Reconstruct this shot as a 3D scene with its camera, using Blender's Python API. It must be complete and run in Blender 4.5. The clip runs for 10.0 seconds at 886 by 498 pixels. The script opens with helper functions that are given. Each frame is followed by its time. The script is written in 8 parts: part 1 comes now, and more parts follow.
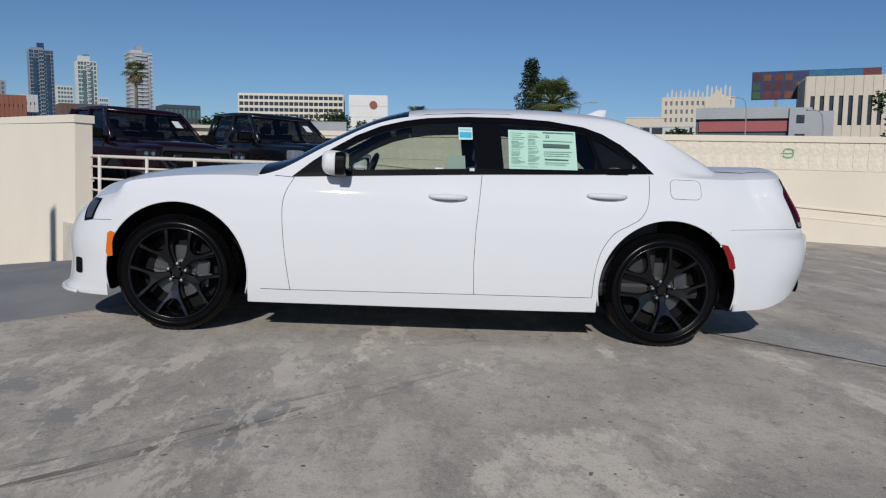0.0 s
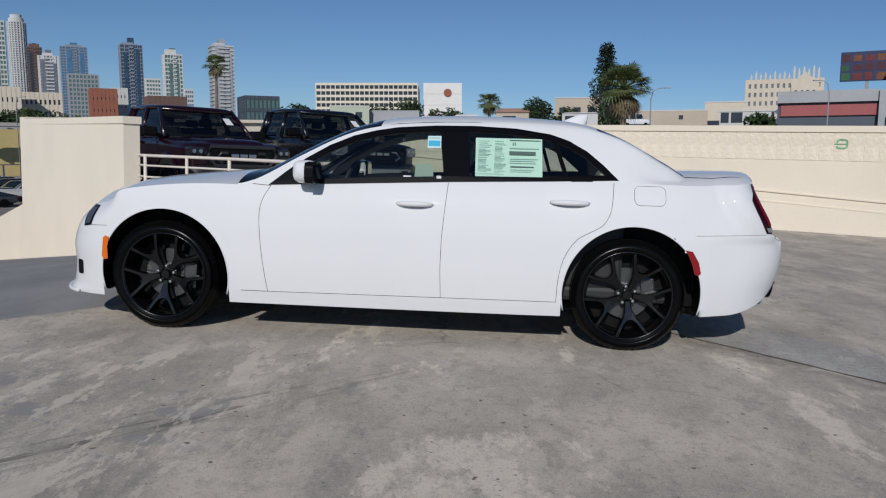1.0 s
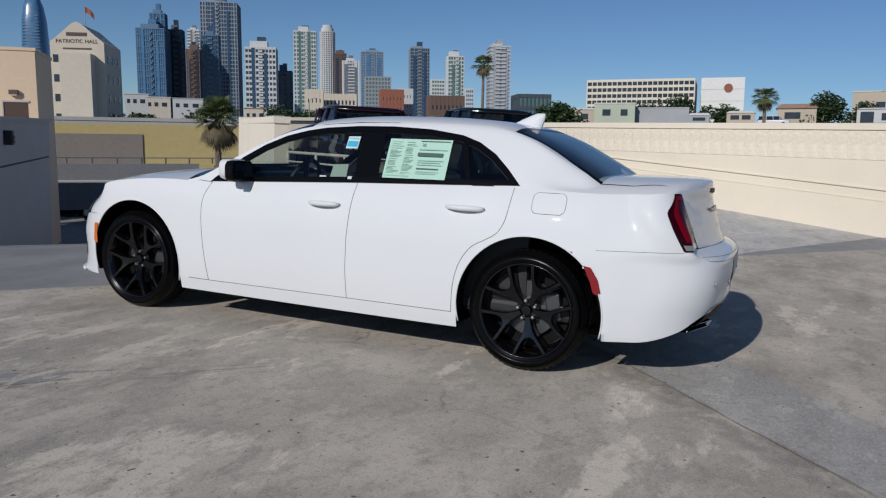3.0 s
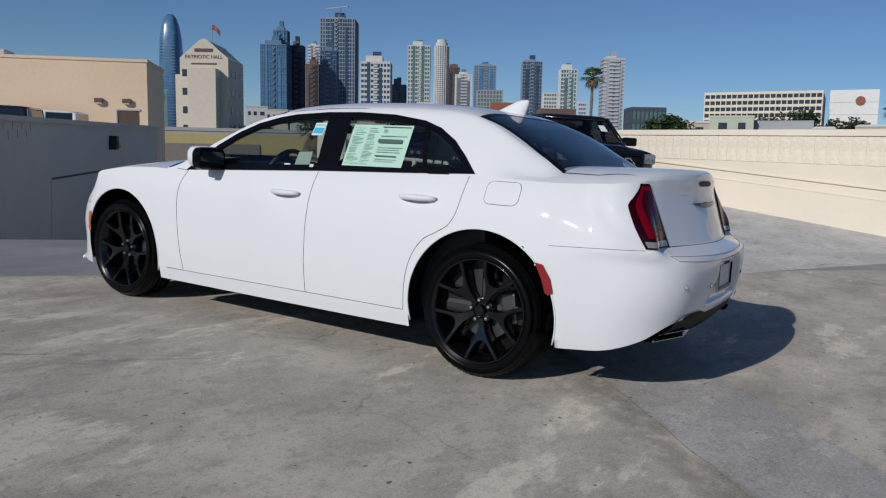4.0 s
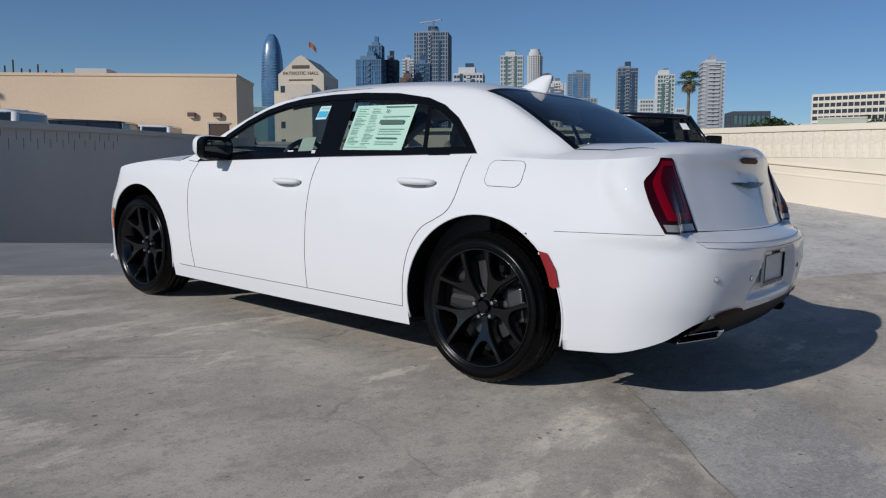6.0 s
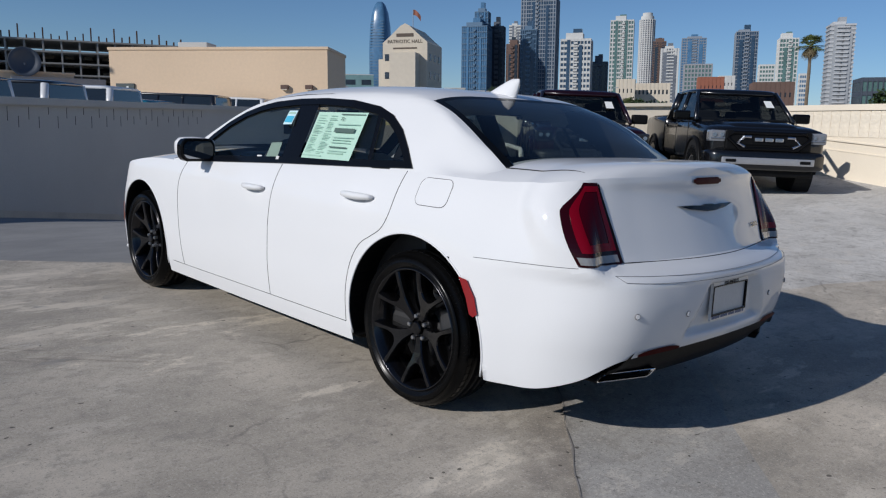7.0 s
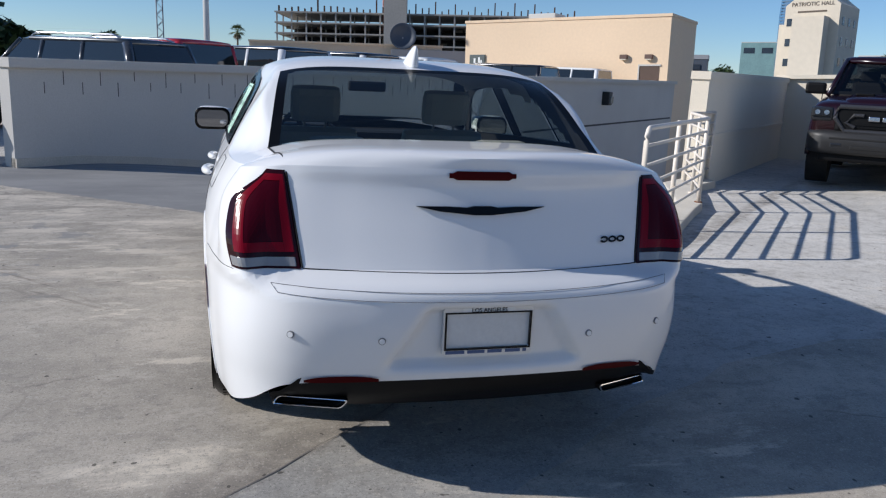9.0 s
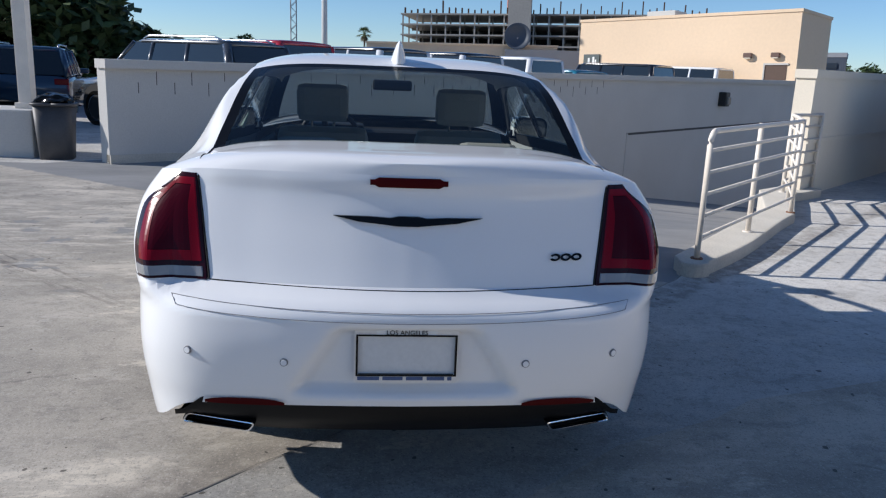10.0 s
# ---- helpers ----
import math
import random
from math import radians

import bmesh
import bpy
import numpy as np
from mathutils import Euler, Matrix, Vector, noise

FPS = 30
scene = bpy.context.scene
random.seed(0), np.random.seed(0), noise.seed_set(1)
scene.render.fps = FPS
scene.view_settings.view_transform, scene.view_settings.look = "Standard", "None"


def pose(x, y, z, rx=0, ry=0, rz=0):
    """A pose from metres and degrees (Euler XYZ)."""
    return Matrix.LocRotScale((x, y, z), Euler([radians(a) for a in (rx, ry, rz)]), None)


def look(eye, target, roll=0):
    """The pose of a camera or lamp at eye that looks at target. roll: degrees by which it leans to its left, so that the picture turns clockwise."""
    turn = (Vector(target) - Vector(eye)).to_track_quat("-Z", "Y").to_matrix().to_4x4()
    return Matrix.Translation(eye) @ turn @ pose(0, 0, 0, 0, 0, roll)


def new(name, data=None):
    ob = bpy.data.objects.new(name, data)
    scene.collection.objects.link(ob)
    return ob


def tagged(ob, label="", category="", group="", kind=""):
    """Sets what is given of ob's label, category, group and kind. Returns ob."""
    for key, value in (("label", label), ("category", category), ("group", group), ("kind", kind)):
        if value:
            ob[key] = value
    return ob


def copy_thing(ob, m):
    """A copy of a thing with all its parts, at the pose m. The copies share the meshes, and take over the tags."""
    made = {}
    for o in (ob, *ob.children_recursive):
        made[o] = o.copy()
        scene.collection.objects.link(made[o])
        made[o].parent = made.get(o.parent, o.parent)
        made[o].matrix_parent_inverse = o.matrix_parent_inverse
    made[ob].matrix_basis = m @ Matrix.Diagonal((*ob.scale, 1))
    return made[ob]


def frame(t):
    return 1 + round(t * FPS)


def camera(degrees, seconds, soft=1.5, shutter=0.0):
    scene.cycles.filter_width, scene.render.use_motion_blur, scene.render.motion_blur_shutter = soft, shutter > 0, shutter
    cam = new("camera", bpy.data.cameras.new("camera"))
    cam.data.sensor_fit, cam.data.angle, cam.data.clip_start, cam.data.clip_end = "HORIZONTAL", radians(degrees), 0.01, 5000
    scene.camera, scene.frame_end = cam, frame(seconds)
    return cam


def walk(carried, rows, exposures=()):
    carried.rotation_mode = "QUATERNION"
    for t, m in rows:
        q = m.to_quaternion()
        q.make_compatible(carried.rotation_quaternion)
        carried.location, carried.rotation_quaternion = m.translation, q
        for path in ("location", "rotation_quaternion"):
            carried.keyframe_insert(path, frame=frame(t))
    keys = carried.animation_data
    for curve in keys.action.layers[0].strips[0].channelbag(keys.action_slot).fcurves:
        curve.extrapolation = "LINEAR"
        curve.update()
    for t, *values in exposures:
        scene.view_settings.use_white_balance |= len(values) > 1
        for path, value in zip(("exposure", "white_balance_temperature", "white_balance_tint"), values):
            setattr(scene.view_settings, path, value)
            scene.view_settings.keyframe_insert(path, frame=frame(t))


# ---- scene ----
# the camera and its walk round the car
cam = camera(60.15, 10.0, 1.2)
PATH = [
    (0.0, (-0.007, -5.604, 1.049), (0.050, -3.615, 0.851), 2.33),
    (0.5, (0.298, -5.757, 1.143), (0.273, -3.768, 0.929), 2.11),
    (1.0, (0.675, -5.758, 1.204), (0.537, -3.777, 0.966), 1.92),
    (1.5, (1.198, -5.665, 1.256), (0.910, -3.702, 0.998), 1.89),
    (2.0, (1.787, -5.595, 1.284), (1.325, -3.668, 1.014), 1.88),
    (2.5, (2.355, -5.390, 1.320), (1.714, -3.515, 1.047), 2.11),
    (4.0, (3.503, -4.376, 1.200), (2.446, -2.697, 0.949), 3.04),
    (4.5, (3.555, -4.033, 1.073), (2.423, -2.401, 0.842), 2.89),
    (5.0, (3.574, -3.902, 1.008), (2.398, -2.299, 0.794), 2.59),
    (5.5, (3.562, -3.848, 0.999), (2.353, -2.269, 0.787), 2.18),
    (7.0, (4.109, -3.096, 1.307), (2.667, -1.749, 0.981), 2.25),
    (7.5, (4.345, -2.480, 1.358), (2.767, -1.308, 0.990), 2.59),
    (8.0, (4.616, -1.909, 1.402), (2.907, -0.951, 0.998), 2.62),
    (8.5, (4.769, -1.294, 1.419), (2.954, -0.570, 0.993), 2.69),
    (9.0, (4.883, -0.748, 1.423), (2.998, -0.245, 0.982), 2.71),
    (9.5, (4.755, -0.317, 1.418), (2.833, 0.005, 0.968), 2.73),
    (10.0, (4.729, -0.091, 1.435), (2.791, 0.107, 0.982), 2.51),
]
walk(cam, [(t, look(eye, target, roll)) for t, eye, target, roll in PATH], exposures=((0.0, -0.12), (5.5, -0.08), (7.0, 0.09), (7.5, 0.22), (8.0, 0.40), (8.5, 0.52), (9.0, 0.66), (10.0, 0.84)))

# daylight: a clear sky and a low sun behind the first camera
SUN_ELEVATION, SUN_FROM = radians(27.7), (-0.125, -0.992)
world = bpy.data.worlds.new("sky")
scene.world = world
world.use_nodes = True
wn = world.node_tree
sky = wn.nodes.new("ShaderNodeTexSky")
sky.sky_type, sky.sun_disc = "NISHITA", False
sky.sun_elevation = SUN_ELEVATION
sky.sun_rotation = math.atan2(SUN_FROM[0], SUN_FROM[1])
sky.altitude, sky.air_density, sky.dust_density, sky.ozone_density = 1500, 1.0, 0.1, 6.6
wn.links.new(sky.outputs[0], wn.nodes["Background"].inputs[0])
wn.nodes["Background"].inputs[1].default_value = 0.071
lamp = bpy.data.lights.new("sun", "SUN")
lamp.energy, lamp.angle, lamp.color = 3.08, radians(0.55), (1.0, 0.968, 0.94)
sun = new("sun", lamp)
sun.matrix_world = look((0, 0, 0), (-SUN_FROM[0] * math.cos(SUN_ELEVATION), -SUN_FROM[1] * math.cos(SUN_ELEVATION), -math.sin(SUN_ELEVATION)))


# ---- materials ----
def material(name, colour, rough=0.5, metal=0.0, vary=0.12, size=3.0, grain=40.0, bump=0.1, coat=0.0, second=None, depth=0.004):
    """A surface with colour variation at two scales and a fine relief."""
    m = bpy.data.materials.new(name)
    m.use_nodes = True
    nt = m.node_tree
    b = nt.nodes["Principled BSDF"]
    b.inputs["Roughness"].default_value, b.inputs["Metallic"].default_value = rough, metal
    b.inputs["Diffuse Roughness"].default_value = 0.5 if rough > 0.75 else 0.0
    b.inputs["Coat Weight"].default_value, b.inputs["Coat Roughness"].default_value = coat, 0.03
    tc = nt.nodes.new("ShaderNodeTexCoord")
    big, small = nt.nodes.new("ShaderNodeTexNoise"), nt.nodes.new("ShaderNodeTexNoise")
    for n, s, d in ((big, size, 5), (small, grain, 3)):
        n.inputs["Scale"].default_value, n.inputs["Detail"].default_value = s, d
        nt.links.new(tc.outputs["Object"], n.inputs["Vector"])
    add = nt.nodes.new("ShaderNodeMath")
    add.operation = "ADD"
    nt.links.new(big.outputs[0], add.inputs[0])
    nt.links.new(small.outputs[0], add.inputs[1])
    ramp = nt.nodes.new("ShaderNodeMapRange")
    ramp.inputs[1].default_value, ramp.inputs[2].default_value = 0.7, 1.3
    nt.links.new(add.outputs[0], ramp.inputs[0])
    mix = nt.nodes.new("ShaderNodeMix")
    mix.data_type = "RGBA"
    lo = second or tuple(c * (1 - vary) for c in colour)
    hi = colour if second else tuple(min(1, c * (1 + vary)) for c in colour)
    mix.inputs["A"].default_value, mix.inputs["B"].default_value = (*lo, 1), (*hi, 1)
    nt.links.new(ramp.outputs[0], mix.inputs["Factor"])
    nt.links.new(mix.outputs["Result"], b.inputs["Base Color"])
    if bump:
        bp = nt.nodes.new("ShaderNodeBump")
        bp.inputs["Strength"].default_value, bp.inputs["Distance"].default_value = bump, depth
        nt.links.new(small.outputs[0], bp.inputs["Height"])
        nt.links.new(bp.outputs[0], b.inputs["Normal"])
    return m


def paint(name, colour, rough=0.25, coat=1.0, flake=0.0):
    m = material(name, colour, rough, 0.0, 0.015, 1.5, 300, 0.0, coat)
    m.node_tree.nodes["Principled BSDF"].inputs["Metallic"].default_value = flake
    return m


def glass(name, tint, rough=0.0, ior=1.5):
    """A thin tinted pane that lets light straight through and mirrors at its surface."""
    m = bpy.data.materials.new(name)
    m.use_nodes = True
    nt = m.node_tree
    nt.nodes.remove(nt.nodes["Principled BSDF"])
    out = nt.nodes["Material Output"]
    tr, gl, mx, fr = (nt.nodes.new("ShaderNode" + n) for n in ("BsdfTransparent", "BsdfGlossy", "MixShader", "LayerWeight"))
    lift, shape = nt.nodes.new("ShaderNodeMath"), nt.nodes.new("ShaderNodeMath")
    lift.operation, shape.operation = "MULTIPLY_ADD", "POWER"
    r0 = ((ior - 1) / (ior + 1)) ** 2 * 1.8
    shape.inputs[1].default_value, lift.inputs[1].default_value, lift.inputs[2].default_value = 5.0, 0.85, r0
    tr.inputs[0].default_value = (*tint, 1)
    gl.inputs["Roughness"].default_value = rough
    fr.inputs[0].default_value = 0.5
    nt.links.new(fr.outputs["Facing"], shape.inputs[0])
    nt.links.new(shape.outputs[0], lift.inputs[0])
    nt.links.new(lift.outputs[0], mx.inputs[0])
    nt.links.new(tr.outputs[0], mx.inputs[1])
    nt.links.new(gl.outputs[0], mx.inputs[2])
    nt.links.new(mx.outputs[0], out.inputs[0])
    return m


M_STUCCO = material("cream_stucco", (0.80, 0.725, 0.60), 0.9, 0, 0.05, 0.8, 60, 0.35, depth=0.006)
M_STUCCO_GREY = material("grey_paint_wall", (0.58, 0.56, 0.525), 0.9, 0, 0.06, 0.7, 50, 0.3, depth=0.006)
M_WHITE_PIPE = material("white_pipe_paint", (0.74, 0.67, 0.58), 0.5, 0, 0.08, 6, 80, 0.1)
M_KERB = material("kerb_concrete", (0.55, 0.51, 0.44), 0.9, 0, 0.15, 2, 60, 0.3)
M_TAN = material("tan_stucco", (0.84, 0.66, 0.47), 0.9, 0, 0.04, 0.3, 8, 0.1)


# ---- tools for building ----
def mesh_object(name, bm, mat, parent=None, smooth=False, label=""):
    me = bpy.data.meshes.new(name)
    bm.to_mesh(me)
    bm.free()
    for m in mat if isinstance(mat, (list, tuple)) else [mat]:
        me.materials.append(m)
    if smooth:
        me.polygons.foreach_set("use_smooth", [True] * len(me.polygons))
    ob = new(name, me)
    ob.parent = parent
    if label:
        ob["label"] = label
    return ob


def part(name, bm, mat, parent, label="", smooth=False):
    return mesh_object(name, bm, mat, parent, smooth, label)


def add_box(bm, x0, x1, y0, y1, z0, z1, m=None, bevel=0.0, mi=0):
    ret = bmesh.ops.create_cube(bm, size=1)
    vs = ret["verts"]
    for v in vs:
        v.co = Vector((x0 + (v.co.x + 0.5) * (x1 - x0), y0 + (v.co.y + 0.5) * (y1 - y0), z0 + (v.co.z + 0.5) * (z1 - z0)))
    faces = {f for v in vs for f in v.link_faces}
    for f in faces:
        f.material_index = mi
    if bevel:
        es = {e for v in vs for e in v.link_edges}
        r = bmesh.ops.bevel(bm, geom=list(es), offset=bevel, segments=2, affect="EDGES", profile=0.6)
        vs = list({v for f in r["faces"] for v in f.verts} | {v for v in vs if v.is_valid})
    if m is not None:
        for v in vs:
            v.co = m @ v.co
    return vs


def box_mesh(x0, x1, y0, y1, z0, z1, bevel=0.0, m=None):
    bm = bmesh.new()
    add_box(bm, x0, x1, y0, y1, z0, z1, m, bevel)
    return bm


def add_tube(bm, pts, r, n=10):
    """A round bar along a line of points."""
    rings = []
    pts = [Vector(p) for p in pts]
    for i, p in enumerate(pts):
        d = (pts[min(i + 1, len(pts) - 1)] - pts[max(i - 1, 0)]).normalized()
        a = d.cross(Vector((0, 0, 1)))
        if a.length < 0.05:
            a = d.cross(Vector((0, 1, 0)))
        a.normalize()
        b = d.cross(a)
        rad = r[i] if isinstance(r, (list, tuple)) else r
        rings.append([bm.verts.new(p + rad * (math.cos(k * math.tau / n) * a + math.sin(k * math.tau / n) * b)) for k in range(n)])
    for r0, r1 in zip(rings, rings[1:]):
        for k in range(n):
            bm.faces.new((r0[k], r0[(k + 1) % n], r1[(k + 1) % n], r1[k]))
    bm.faces.new(rings[0][::-1])
    bm.faces.new(rings[-1])


def add_prism(bm, outline, z0, z1):
    """A flat outline in x and y, pulled up from z0 to z1 (numbers or functions of x, y)."""
    f0 = z0 if callable(z0) else lambda x, y: z0
    f1 = z1 if callable(z1) else lambda x, y: z1
    lo = [bm.verts.new((x, y, f0(x, y))) for x, y in outline]
    hi = [bm.verts.new((x, y, f1(x, y))) for x, y in outline]
    n = len(outline)
    bm.faces.new(lo[::-1])
    bm.faces.new(hi)
    for i in range(n):
        bm.faces.new((lo[i], lo[(i + 1) % n], hi[(i + 1) % n], hi[i]))


def thing(name, label, category, group="", at=None):
    e = new(name)
    tagged(e, label, category, group)
    if at is not None:
        e.matrix_world = at
    return e


def smooth01(v):
    v = max(0.0, min(1.0, v))
    return v * v * (3 - 2 * v)


# ---- the parking deck: its heights ----
# the city's upright leans a little against the sloping deck
UP = Vector((-0.033, -0.012, 1)).normalized()
CITY = Vector((0, 0, 1)).rotation_difference(UP).to_matrix().to_4x4()


LOT_Z = -3.2


def ramp_z(x, y):
    """The ramp falls away in front of the car, past its crest line."""
    d = max(0.0, -0.8 * (x + 2.6) + 0.6 * (y + 0.7) - 1.75)
    return max(-0.14 * d * d / (d + 1.2), LOT_Z + 0.033 * x + 0.012 * y + 0.03)


def deck_z(x, y):
    """The deck is level under the car and twists gently towards the back wall."""
    d = 0.70 * x + 0.71 * y - 1.19
    s = -0.899 * x + 0.438 * y
    return smooth01(d / 7.5) * (-0.048 + 0.068 * s)


# the side wall's free end and its far corner, and the posts of the rail that leads to it
SIDE_DIR = Vector((-0.690, 0.724))
SIDE_A = Vector((-4.93, 5.38))
SIDE_END = SIDE_A + 7.24 * SIDE_DIR
POSTS = [Vector(p) for p in ((-0.77, 2.43), (-1.87, 3.39), (-2.97, 4.42), (-3.72, 4.80), (-4.50, 5.17), (-5.00, 5.86))]
F_N, F_T, F_D = Vector((-0.743, -0.669)), Vector((0.669, -0.743)), 7.2


def front_at(s):
    return F_D * F_N + s * F_T


def wall_line(name, p0, p1, thick, z0, z1, mat, label, steps=12, parent=None):
    """A wall between two plan points; z0 and z1 give heights along it (0 to 1). Thickness lies to the right of p0 to p1."""
    p0, p1 = Vector(p0), Vector(p1)
    side = Vector(((p1 - p0).y, -(p1 - p0).x)).normalized() * thick
    bm = bmesh.new()
    rows = []
    for i in range(steps + 1):
        t = i / steps
        a = p0.lerp(p1, t)
        b = a + side
        rows.append([bm.verts.new((*a, z0(t))), bm.verts.new((*a, z1(t))), bm.verts.new((*b, z1(t))), bm.verts.new((*b, z0(t)))])
    for r, q in zip(rows, rows[1:]):
        for k in range(4):
            bm.faces.new((r[k], q[k], q[(k + 1) % 4], r[(k + 1) % 4]))
    bm.faces.new(rows[0])
    bm.faces.new(rows[-1][::-1])
    bmesh.ops.recalc_face_normals(bm, faces=bm.faces)
    ob = mesh_object(name, bm, mat, parent)
    if not parent:
        tagged(ob, label, "wall", kind="structure")
    return ob




# ---- the deck ----
def concrete(name, dark):
    """Worn deck concrete: mottled, with pale scuffs, grey patches, fine cracks and speckle; past the ramp's crest a
    darker grey.
    """
    m = bpy.data.materials.new(name)
    m.use_nodes = True
    nt = m.node_tree
    b = nt.nodes["Principled BSDF"]
    L = nt.links.new
    tc = nt.nodes.new("ShaderNodeTexCoord")

    def noise_tex(scale, detail=5, stretch=(1, 1, 1), turn=0.0, rough=0.55):
        mp = nt.nodes.new("ShaderNodeMapping")
        mp.inputs["Scale"].default_value, mp.inputs["Rotation"].default_value = stretch, (0, 0, turn)
        L(tc.outputs["Object"], mp.inputs[0])
        n = nt.nodes.new("ShaderNodeTexNoise")
        n.inputs["Scale"].default_value, n.inputs["Detail"].default_value, n.inputs["Roughness"].default_value = scale, detail, rough
        L(mp.outputs[0], n.inputs["Vector"])
        return n.outputs[0]

    def step(src, a, c):
        n = nt.nodes.new("ShaderNodeMapRange")
        n.interpolation_type = "SMOOTHSTEP"
        n.inputs[1].default_value, n.inputs[2].default_value = a, c
        L(src, n.inputs[0])
        return n.outputs[0]

    def times(a, c):
        n = nt.nodes.new("ShaderNodeMath")
        n.operation = "MULTIPLY"
        for i, v in enumerate((a, c)):
            if isinstance(v, (int, float)):
                n.inputs[i].default_value = v
            else:
                L(v, n.inputs[i])
        return n.outputs[0]

    def blend(fac, a, c):
        n = nt.nodes.new("ShaderNodeMix")
        n.data_type = "RGBA"
        L(fac, n.inputs["Factor"])
        for key, v in (("A", a), ("B", c)):
            if isinstance(v, tuple):
                n.inputs[key].default_value = (*v, 1)
            else:
                L(v, n.inputs[key])
        return n.outputs["Result"]

    grain = noise_tex(38, 6, (1, 0.7, 1), 0.4, 0.75)
    wide, mid = noise_tex(0.35, 4), noise_tex(1.6, 8, (1, 0.55, 1), 0.6, 0.65)
    blotch = noise_tex(3.4, 9, (1, 0.5, 1), 0.75, 0.72)
    fine, grit = noise_tex(9, 6), noise_tex(120, 2)
    if dark:
        # a darker worn driving lane, paler towards the stalls
        dot = nt.nodes.new("ShaderNodeVectorMath")
        dot.operation = "DOT_PRODUCT"
        L(tc.outputs["Object"], dot.inputs[0])
        dot.inputs[1].default_value = (-0.90, 0.43, 0)
        off = nt.nodes.new("ShaderNodeMath")
        off.operation = "MULTIPLY_ADD"
        L(mid, off.inputs[0])
        off.inputs[1].default_value = 1.6
        L(dot.outputs["Value"], off.inputs[2])
        col = blend(step(mid, 0.35, 0.68), (0.315, 0.302, 0.28), (0.425, 0.409, 0.377))
        pale = blend(step(mid, 0.35, 0.68), (0.50, 0.483, 0.452), (0.635, 0.615, 0.578))
        col = blend(step(off.outputs[0], -1.6, 2.6), col, pale)
        col = blend(times(step(wide, 0.45, 0.75), 0.4), col, (0.28, 0.27, 0.25))
    else:
        col = blend(step(mid, 0.33, 0.68), (0.315, 0.283, 0.236), (0.555, 0.494, 0.412))
        col = blend(times(step(wide, 0.42, 0.66), 0.6), col, (0.39, 0.354, 0.302))
        scuff = times(step(noise_tex(1.1, 9, (1, 0.4, 1), 0.9, 0.72), 0.57, 0.61), 0.6)
        col = blend(scuff, col, (0.74, 0.66, 0.54))
        patch = times(step(noise_tex(0.9, 6, (0.8, 1.6, 1), 0.5, 0.6), 0.66, 0.69), 0.5)
        col = blend(patch, col, (0.25, 0.24, 0.23))
    col = blend(times(step(fine, 0.50, 0.66), 0.35), col, (0.25, 0.228, 0.196))
    col = blend(times(step(blotch, 0.565, 0.60), 0.36), col, (0.225, 0.21, 0.185))
    col = blend(times(step(blotch, 0.44, 0.40), 0.34), col, (0.62, 0.565, 0.485))
    # a stained band along the joint behind the car
    across = nt.nodes.new("ShaderNodeVectorMath")
    across.operation = "DOT_PRODUCT"
    L(tc.outputs["Object"], across.inputs[0])
    across.inputs[1].default_value = (0.742, 0.670, 0)
    wavy = nt.nodes.new("ShaderNodeMath")
    wavy.operation = "MULTIPLY_ADD"
    L(mid, wavy.inputs[0])
    wavy.inputs[1].default_value = 0.35
    L(across.outputs["Value"], wavy.inputs[2])
    band = times(step(wavy.outputs[0], 1.20, 1.33), step(wavy.outputs[0], 1.50, 1.44))
    col = blend(times(times(band, step(fine, 0.30, 0.55)), 0.55), col, (0.20, 0.175, 0.15))
    # cracks, broken up
    vo = nt.nodes.new("ShaderNodeTexVoronoi")
    vo.feature = "DISTANCE_TO_EDGE"
    vo.inputs["Scale"].default_value = 0.42
    warp = nt.nodes.new("ShaderNodeTexNoise")
    warp.inputs["Scale"].default_value, warp.inputs["Detail"].default_value = 2.2, 6
    L(tc.outputs["Object"], warp.inputs["Vector"])
    av = nt.nodes.new("ShaderNodeVectorMath")
    av.operation = "MULTIPLY_ADD"
    L(warp.outputs["Color"], av.inputs[0])
    av.inputs[1].default_value = (0.5, 0.5, 0.5)
    L(tc.outputs["Object"], av.inputs[2])
    L(av.outputs[0], vo.inputs["Vector"])
    crack = times(step(vo.outputs["Distance"], 0.007, 0.001), step(noise_tex(0.8, 3), 0.5, 0.62))
    col = blend(times(crack, 0.4), col, (0.07, 0.065, 0.06))
    col = blend(times(step(grain, 0.52, 0.68), 0.55), col, (0.19, 0.18, 0.168))
    col = blend(times(step(grain, 0.46, 0.30), 0.35), col, (0.56, 0.535, 0.49))
    col = blend(times(step(grit, 0.60, 0.70), 0.6), col, (0.11, 0.105, 0.10))
    sand = noise_tex(85, 4, (1, 1, 1), 0.0, 0.8)
    col = blend(times(step(sand, 0.54, 0.66), 0.5), col, (0.66, 0.61, 0.54))
    col = blend(times(step(sand, 0.45, 0.34), 0.45), col, (0.17, 0.16, 0.148))
    col = blend(times(step(noise_tex(17, 1), 0.735, 0.755), 0.8), col, (0.07, 0.062, 0.055))
    if not dark:
        # a long scraped line with chips along it
        mp = nt.nodes.new("ShaderNodeMapping")
        mp.vector_type = "TEXTURE"
        mp.inputs["Location"].default_value, mp.inputs["Rotation"].default_value = (-1.28, -3.16, 0), (0, 0, 0.823)
        L(tc.outputs["Object"], mp.inputs[0])
        sx = nt.nodes.new("ShaderNodeSeparateXYZ")
        L(mp.outputs[0], sx.inputs[0])
        streaks = nt.nodes.new("ShaderNodeTexNoise")
